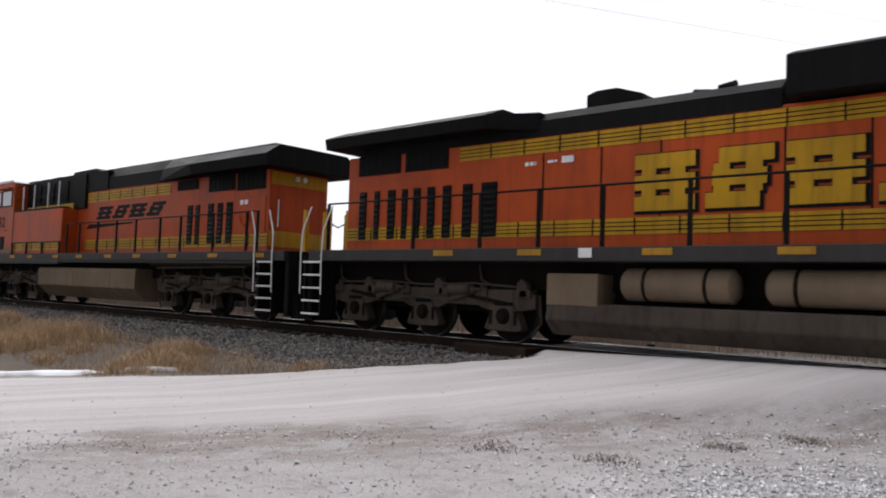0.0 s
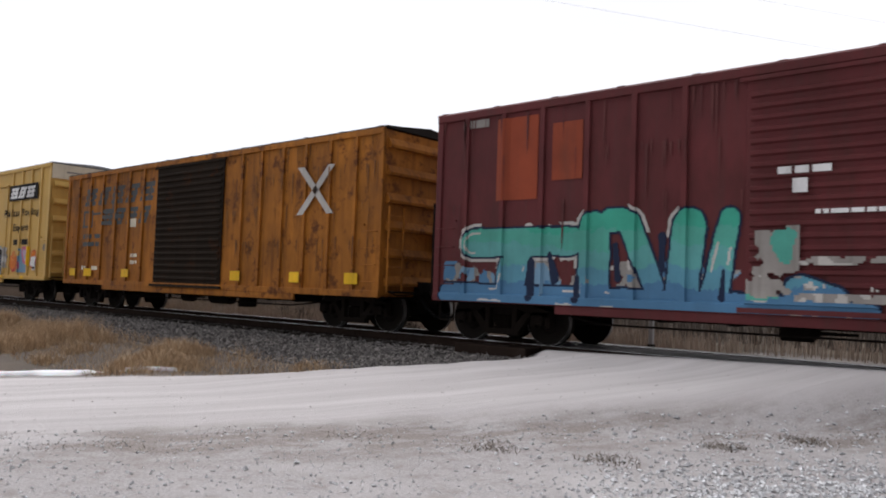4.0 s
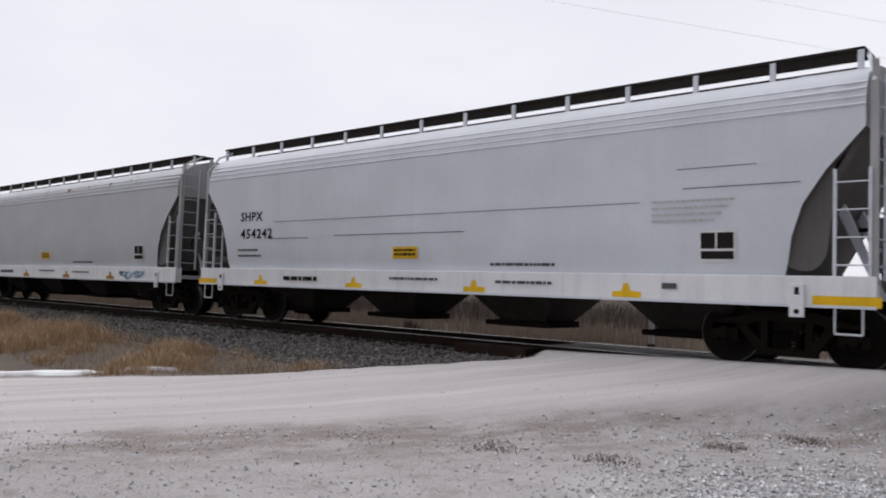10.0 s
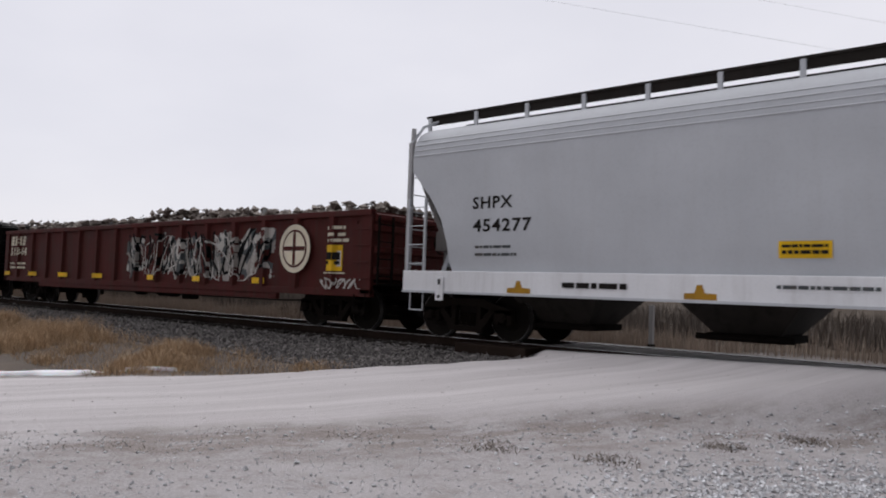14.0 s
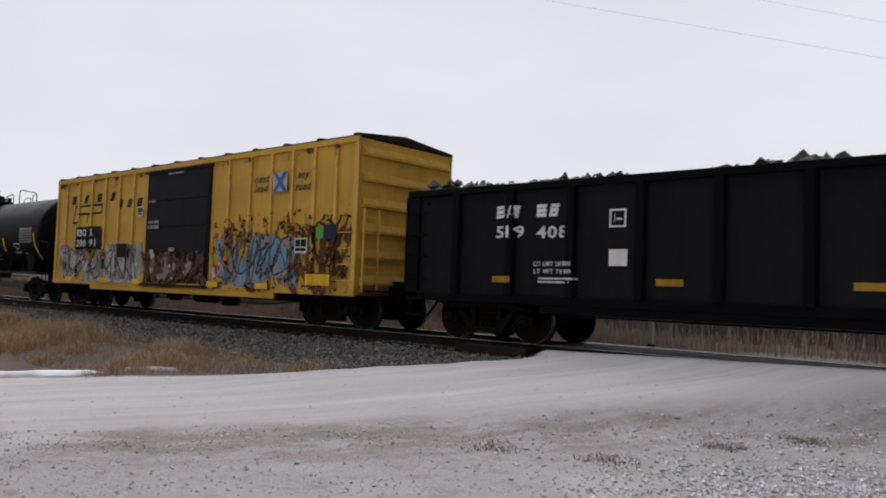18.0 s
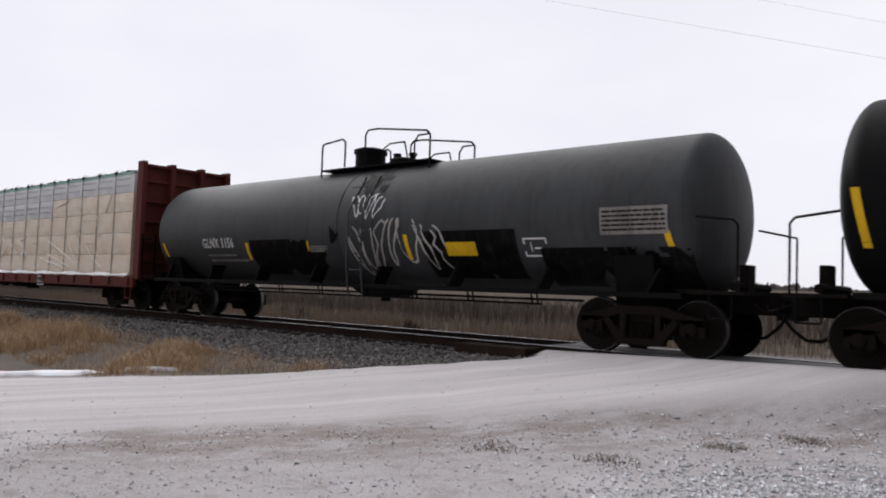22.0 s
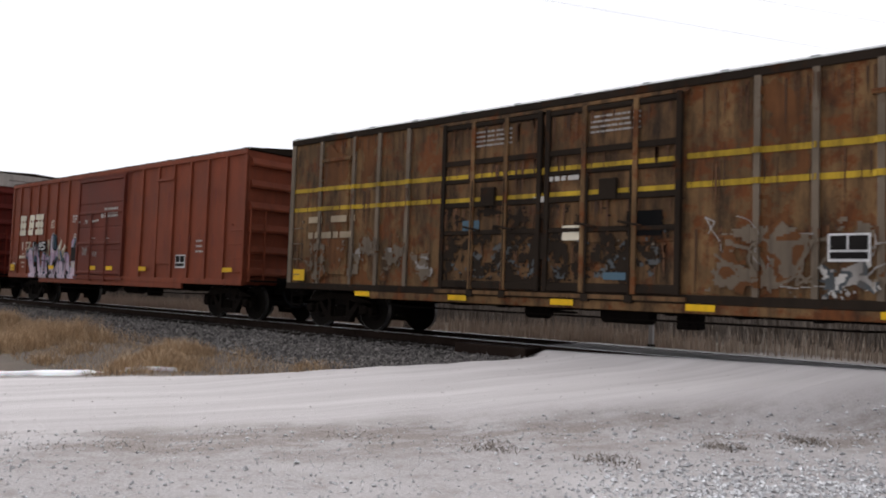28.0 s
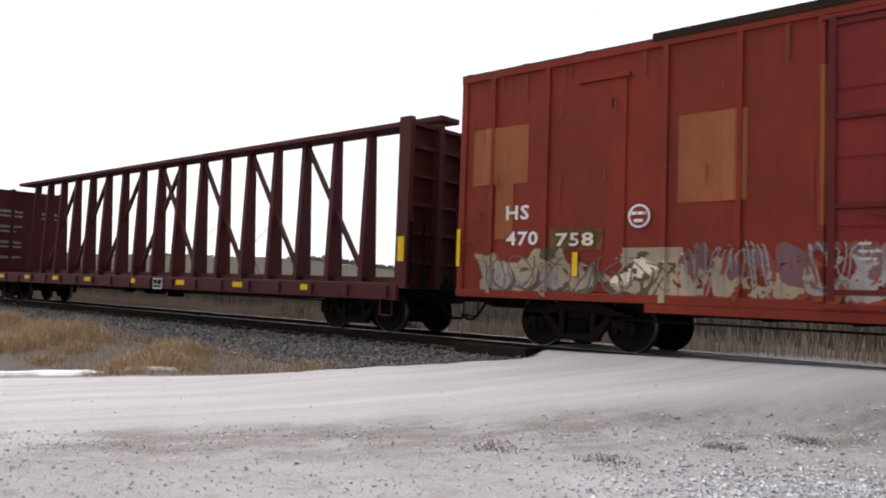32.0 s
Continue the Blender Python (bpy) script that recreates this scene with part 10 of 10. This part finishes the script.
def lead_loco():
    car, half, hy = locomotive("older_locomotive", "dusty orange and yellow diesel locomotive with a large yellow emblem", -14.0, 8.5, -1, -0.04)
    part("hood", Sh().box(-10.5, 3.0, hy, -hy, 1.74, 3.86), M["loco_orange"], car, bevel=0.02)
    part("hood_roof", Sh().prism([(-0.97, 3.82), (-0.97, 4.12), (-0.75, 4.3), (0.75, 4.3), (0.97, 4.12), (0.97, 3.82)], -10.0, -1.0, "x"), M["loco_black"], car)
    part("blower_housing", Sh().prism([(-1.3, 3.9), (-1.3, 4.5), (-1.0, 4.62), (1.0, 4.62), (1.3, 4.5), (1.3, 3.9)], -0.85, 5.5, "x"), M["loco_black"], car, "tall black equipment housing", bevel=0.02)
    part("cab", Sh().box(3.0, 9.8, -1.5, 1.5, 1.74, 4.4), M["loco_orange"], car, bevel=0.04)
    part("radiator_wing", Sh().prism([(-1.45, 4.0), (-1.5, 4.24), (-0.9, 4.47), (0.9, 4.47), (1.5, 4.24), (1.45, 4.0)], -10.75, -6.2, "x"), M["loco_black"], car, "overhanging black radiator wing", bevel=0.015)
    part("wing_slope", Sh().add([(-6.2, -1.5, 4.24), (-6.2, -1.45, 4.0), (-5.3, -0.98, 3.95), (-5.3, -0.98, 4.28), (-6.2, 1.5, 4.24), (-6.2, 1.45, 4.0), (-5.3, 0.98, 3.95), (-5.3, 0.98, 4.28)], [(0, 1, 2, 3), (4, 7, 6, 5), (0, 3, 7, 4), (1, 5, 6, 2), (2, 6, 7, 3)]), M["loco_black"], car)
    part("exhaust_housing", Sh().prism([(-4.6, 4.25), (-4.6, 4.6), (-4.4, 4.66), (-4.0, 4.66), (-3.5, 4.5), (-3.5, 4.25)], -0.5, 0.5), M["loco_black"], car, bevel=0.02)
    part("horn", Sh().box(-2.7, -2.1, -0.3, 0.3, 4.28, 4.42).lathe([(-0.2, 0.08), (0.1, 0.04)], "x", (-2.6, 0.1, 4.5), 10).lathe([(-0.1, 0.04), (0.2, 0.08)], "x", (-2.2, -0.1, 4.5), 10), M["loco_black"], car)
    for x0, x1 in ((-10.15, -8.85), (-8.7, -7.5)):
        screen(car, x0, x1, 3.42, 3.86, hy - 0.005)
    xs = [1.053 * v - 0.146 for v in (-9.45, -9.0, -8.6, -8.2, -7.88, -7.5, -7.1, -6.6, -6.15)]
    louvres(car, xs, [0.22, 0.16, 0.22, 0.16, 0.2, 0.2, 0.22, 0.24, 0.38], 2.0, 3.06, hy)
    hood_band(car, -10.48, 3.0, 1.98, 2.26, hy, M["loco_yellow"], "yellow_band")
    hood_band(car, -7.2, 3.0, 3.52, 3.80, hy, M["loco_yellow"], "yellow_band")
    emblem(car, -3.35, 1.5, 2.36, 3.3, 4, M["loco_yellow"], lambda x, z: hy - 0.02, 0, 0.14, name="large_emblem", off=0.004)
    emblem(car, -3.32, 1.53, 2.34, 3.28, 4, M["loco_black"], lambda x, z: hy - 0.01, 0, 0.14, name="emblem_shadow", off=0.004, fat=0.035)
    for x in (-5.2, -4.0, -2.9, -0.95, 0.2, 1.3):
        part("door_seam", Sh().box(x - 0.012, x + 0.012, hy - 0.012, hy, 2.26, 3.52), M["loco_black"], car)
    bars(car, [(-5.6, -5.35, 3.3, 0.07), (-5.1, -4.9, 3.32, 0.05), (-4.8, -4.55, 3.3, 0.12), (-5.5, -5.1, 4.02, 0.07), (-2.8, -2.4, 4.02, 0.07)], M["white"], lambda x, z: hy - 0.012 if z < 3.9 else -0.96, seed=2)
    handrail(car, [-10.5, -7.9, -6.2, -4.9, -3.64, -2.15, -0.75, 0.6, 2.0], 1.74, 2.76)
    part("battery_box", Sh().box(-4.75, -3.75, -1.42, -0.8, 0.75, 1.3), M["tank_dust"], car, bevel=0.02)
    for x0, x1 in ((-3.4, -1.5), (-1.1, 1.4)):
        tk = part("air_tank", Sh().lathe([(x0, 0.05), (x0 + 0.02, 0.19), (x0 + 0.09, 0.27), (x1 - 0.09, 0.27), (x1 - 0.02, 0.19), (x1, 0.05)], "x", (0, -1.15, 1.14), 24), M["tank_dust"], car, "dusty air reservoir", smooth=True)
        for x in (x0 + 0.45, x1 - 0.45):
            part("tank_strap", Sh().lathe([(x - 0.03, 0.275), (x + 0.03, 0.275)], "x", (0, -1.15, 1.14), 24), M["grime"], tk)
    part("fuel_tank", Sh().prism([(-1.4, 0.8), (-1.45, 0.5), (-1.2, 0.24), (1.2, 0.24), (1.45, 0.5), (1.4, 0.8)], -4.75, 4.2, "x"), M["loco_truck"], car, "grimy fuel tank", bevel=0.03)
    # added panel that keeps the gaps behind the air tanks dark
    part("tank_backing", Sh().box(-4.75, 4.2, -0.8, 0.8, 0.78, 1.52), M["grime"], car, "dark underframe panel behind the air tanks")
    for x in (-7.3, -5.3, -2.9, -0.85, 1.2):
        patch(car, x, x + 0.5, 1.6, 1.71, M["ochre"], lambda a, b: -1.546, "reflector", n=1)
    patch(car, -4.05, -3.8, 1.56, 1.72, M["white"], lambda a, b: -1.546, "white_mark", n=1)


def trailing_loco():
    car, half, hy = locomotive("newer_locomotive", "orange and black diesel locomotive with a dark swoosh emblem", -35.7, -14.6, 1, 0.6, 3.9)
    part("hood", Sh().box(-2.3, 8.92, hy, -hy, 1.74, 3.9), M["loco_orange"], car, bevel=0.02)
    part("hood_roof", Sh().prism([(-0.97, 3.86), (-0.97, 4.25), (-0.75, 4.58), (0.75, 4.58), (0.97, 4.3), (0.97, 3.86)], -1.2, 8.8, "x"), M["loco_black"], car)
    part("radiator_wing", Sh().prism([(-1.45, 3.86), (-1.52, 4.14), (-1.1, 4.43), (1.1, 4.43), (1.52, 4.14), (1.45, 3.86)], 6.0, 9.5, "x"), M["loco_black"], car, "overhanging black radiator wing", bevel=0.015)
    part("wing_ramp", Sh().add([(6.0, -1.52, 4.14), (6.0, -1.45, 3.86), (3.5, -1.0, 3.9), (3.7, -1.0, 4.25), (6.0, 1.52, 4.14), (6.0, 1.45, 3.86), (3.5, 1.0, 3.9), (3.7, 1.0, 4.25), (6.0, -1.1, 4.43), (6.0, 1.1, 4.43), (3.8, 0.75, 4.58), (3.8, -0.75, 4.58)], [(0, 1, 2, 3), (4, 7, 6, 5), (0, 3, 11, 8), (8, 11, 10, 9), (9, 10, 7, 4), (1, 5, 6, 2), (2, 6, 7, 10, 11, 3)]), M["loco_black"], car)
    part("rear_lamps", Sh().cyl((8.9, -0.12, 3.7), (9.0, -0.12, 3.7), 0.07, 12).cyl((8.9, 0.12, 3.7), (9.0, 0.12, 3.7), 0.07, 12), M["silver"], car)
    screen(car, 6.15, 7.4, 3.42, 3.86, hy - 0.005)
    screen(car, 7.5, 8.75, 3.38, 3.86, hy - 0.005)
    screen(car, 4.5, 5.6, 3.55, 3.84, hy - 0.005)
    louvres(car, [5.1, 5.52, 6.15, 6.62, 7.05], [0.26, 0.2, 0.26, 0.24, 0.28], 2.0, 3.1, hy)
    hood_band(car, -1.3, 8.9, 1.9, 2.22, hy, M["loco_yellow"], "yellow_band")
    hood_band(car, -1.3, 4.1, 3.48, 3.80, hy, M["loco_yellow"], "yellow_band")
    part("end_band", Sh().box(8.92, 8.94, -0.9, 0.9, 3.5, 3.82), M["loco_yellow"], car, "yellow band on the hood end")
    part("end_band", Sh().box(8.92, 8.94, -0.93, 0.93, 1.9, 2.3), M["loco_yellow"], car, "yellow band on the hood end")
    part("end_grab", Sh().tube([(8.98, -0.7, 2.4), (8.98, -0.7, 3.1)], 0.02, 6), M["silver"], car)
    emblem(car, -0.6, 3.8, 2.88, 3.3, 4, M["loco_black"], lambda x, z: hy, 0.5, 0.1, name="dark_emblem", off=0.004)
    part("swoosh", Sh().poly([(-1.3, hy - 0.005, 2.58), (1.9, hy - 0.005, 2.70), (2.0, hy - 0.005, 2.74), (-1.1, hy - 0.005, 2.74)]), M["loco_black"], car, "dark swoosh below the emblem")
    part("rear_door_frame", Sh().box(7.5, 8.8, hy - 0.02, hy, 2.25, 3.2), M["loco_orange"], car, bevel=0.01)
    s = Sh().tube([(7.95 + 0.22 * math.cos(a), hy - 0.06, 2.68 + 0.22 * math.sin(a)) for a in np.linspace(math.pi * 0.9, math.pi * 2.1, 12)], 0.025, 6)
    part("hose_coil", s, M["loco_orange"], car)
    bars(car, [(7.7, 8.1, 3.0, 0.12)], M["white"], lambda x, z: hy - 0.022, seed=2)
    part("side_skirt", Sh().box(-9.85, -2.0, -1.535, -1.3, 1.38, 1.5), M["loco_sill"], car, "dusty grey cab skirt", bevel=0.012)
    part("side_skirt", Sh().box(-2.0, 9.2, -1.52, -1.3, 1.43, 1.5), M["loco_sill"], car, bevel=0.012)
    # equipment cabinet and cab
    part("cabinet", Sh().box(-6.3, -2.0, -1.48, 1.48, 1.74, 3.3), M["loco_orange"], car, "plain orange equipment cabinet", bevel=0.03)
    hood_band(car, -9.9, -2.02, 1.86, 2.12, -1.48, M["loco_yellow"], "yellow_band", 3)
    part("grid_housing", Sh().box(-6.2, -1.3, -1.05, 1.05, 3.3, 4.5), M["loco_black"], car, "black resistor grid housing", bevel=0.02)
    for x0, x1 in ((-5.9, -4.9), (-4.75, -3.75), (-3.6, -2.6)):
        lv = part("grid_louvre", Sh().box(x0, x1, -1.08, -1.04, 3.62, 4.3), M["black"], car)
        for i in range(6):
            part("slat", Sh().box(x0 + 0.03, x1 - 0.03, -1.1, -1.08, 3.64 + i * 0.085, 3.68 + i * 0.085), M["loco_black"], lv)
    part("roof_fairing", Sh().prism([(-2.6, 3.86), (-2.4, 4.6), (-0.75, 4.62), (-0.3, 4.5), (0.2, 4.5), (0.2, 3.86)], -1.0, 1.0), M["loco_black"], car, bevel=0.02)
    part("top_catwalk", Sh().box(-6.3, -2.2, -1.48, -1.05, 3.3, 3.36), M["loco_black"], car)
    hr = part("catwalk_rail", Sh().tube([(-6.2, -1.42, 4.25), (-2.4, -1.42, 4.38)], 0.02, 6).tube([(-6.2, -1.42, 3.75), (-2.4, -1.42, 3.8)], 0.016, 6), M["loco_black"], car)
    for x in (-5.6, -4.6, -3.4, -2.5):
        part("catwalk_post", Sh().box(x - 0.02, x + 0.02, -1.44, -1.4, 3.36, 4.25), M["silver"], hr)
    hood_band(car, -6.0, -2.05, 3.32, 3.5, -1.1, M["loco_yellow"], "yellow_band", 2)
    part("cab", Sh().prism([(-6.25, 1.74), (-6.25, 4.42), (-6.5, 4.5), (-8.1, 4.5), (-8.45, 4.35), (-8.7, 3.5), (-8.7, 1.74)], -1.5, 1.5), M["loco_orange"], car, "orange wide cab", bevel=0.04)
    part("cab_roof", Sh().prism([(-6.2, 4.44), (-6.5, 4.54), (-8.15, 4.54), (-8.6, 4.36), (-8.5, 4.32), (-8.1, 4.47), (-6.5, 4.47)], -1.52, 1.52), M["hopper"], car, "dusty pale cab roof")
    part("roof_unit", Sh().box(-7.4, -6.8, -0.5, 0.5, 4.54, 4.68), M["galv"], car, bevel=0.03)
    part("nose", Sh().prism([(-8.7, 1.74), (-8.7, 3.5), (-9.1, 3.35), (-9.95, 2.95), (-10.0, 1.74)], -1.48, 1.48), M["loco_orange"], car, "sloped orange nose", bevel=0.05)
    for x0, x1 in ((-8.15, -7.55), (-7.35, -6.5)):
        w = part("side_window", Sh().box(x0, x1, -1.515, -1.49, 3.58, 4.12), M["glass"], car, "dark cab side window")
        part("window_rim", Sh().box(x0 - 0.04, x1 + 0.04, -1.52, -1.5, 4.12, 4.16).box(x0 - 0.04, x1 + 0.04, -1.52, -1.5, 3.54, 3.58).box(x0 - 0.04, x0, -1.52, -1.5, 3.58, 4.12).box(x1, x1 + 0.04, -1.52, -1.5, 3.58, 4.12), M["grime"], w, "dark window rim")
    part("windshield", Sh().add([(-8.72, -1.3, 3.6), (-8.72, 1.3, 3.6), (-8.5, 1.3, 4.25), (-8.5, -1.3, 4.25), (-8.70, -1.3, 3.6), (-8.70, 1.3, 3.6), (-8.48, 1.3, 4.25), (-8.48, -1.3, 4.25)], [(0, 1, 2, 3), (4, 7, 6, 5), (0, 3, 7, 4), (1, 5, 6, 2), (2, 6, 7, 3), (0, 4, 5, 1)]), M["glass"], car)
    patch(car, -9.8, -6.4, 1.76, 1.98, M["dust"], lambda a, b: -1.502, "dust_band", n=1)
    part("awning", Sh().prism([(-7.5, 4.2), (-6.45, 4.2), (-6.45, 4.25), (-7.5, 4.25)], -1.7, -1.5), M["loco_orange"], car)
    lettering(car, "6832", -8.32, -7.0, 2.75, 3.18, M["loco_black"], lambda x, z: -1.502, "unit_number")
    vt = part("nose_vent", Sh().box(-7.64, -7.04, -1.52, -1.5, 1.9, 2.4), M["black"], car, "black vent grille")
    for i in range(5):
        part("slat", Sh().box(-7.6, -7.08, -1.535, -1.52, 1.96 + i * 0.09, 2.0 + i * 0.09), M["loco_black"], vt)
    bars(car, [(-7.05, -6.7, 2.62, 0.03)], M["loco_black"], lambda x, z: -1.502, seed=3)
    handrail(car, [-6.1, -4.8, -3.4, -2.0], 1.74, 2.14, -1.53)
    handrail(car, [-1.5, -0.55, 0.75, 2.0, 3.2, 4.6, 5.7, 7.3, 8.8, 9.25], 1.74, 2.72)
    part("fuel_tank", Sh().prism([(-1.4, 1.26), (-1.45, 1.2), (-1.45, 0.66), (-1.05, 0.28), (1.05, 0.28), (1.45, 0.66), (1.45, 1.2), (1.4, 1.26)], -3.75, 3.2, "x"), M["tank_dust"], car, "dust-coated tan fuel tank", bevel=0.03)
    for x in (-3.73, -1.0, 1.6, 3.18):
        part("tank_seam", Sh().prism([(-1.41, 1.265), (-1.457, 1.2), (-1.457, 0.655), (-1.06, 0.272), (-1.0, 0.3), (-1.0, 1.2)], x - 0.02, x + 0.02, "x"), M["tank_dust"], car)
    part("cable_conduit", Sh().tube([(3.6, -1.2, 1.42), (9.0, -1.2, 1.42)], 0.05, 6).tube([(4.2, -1.3, 1.3), (8.6, -1.3, 1.36)], 0.035, 6), M["loco_truck"], car)
    for x in (-9.3, -7.9, -6.2, -4.6, -2.4, -0.6, 1.4, 3.2, 5.2, 7.2, 9.2):
        patch(car, x, x + 0.45, 1.58, 1.68, M["ochre"], lambda a, b: -1.546, "reflector", n=1)


lead_loco()
trailing_loco()


# ---------- what moves: the train rolls past at one speed, its wheels turning ----------
def spin_rows(x, r):
    """Wheel poses in the truck's space, turned by the distance run."""
    ts = [i / 15 for i in range(480)] + [32.0]
    return [(t, pose(x, 0, r, 0, 0, 0) @ Matrix.Rotation(SPEED * t / r, 4, "Y")) for t in ts]


def spin(group, r):
    """One set of keys for each axle place; alike axles share it."""
    first = {}
    for w, x in group:
        if x not in first:
            walk(w, spin_rows(x * (0.889 if group is WHEELSETS else 1.0), r))
            first[x] = w
        else:
            src = first[x].animation_data
            w.rotation_mode = "QUATERNION"
            ad = w.animation_data_create()
            ad.action = src.action
            ad.action_slot = src.action_slot


def motions():
    for ob, x in CARS:
        walk(ob, [(t, pose(x + SPEED * t, TY, 0)) for t in (0.0, 8.0, 16.0, 24.0, 32.0)])
    spin(WHEELSETS, 0.455)
    spin(LOCO_WHEELSETS, 0.53)


motions()
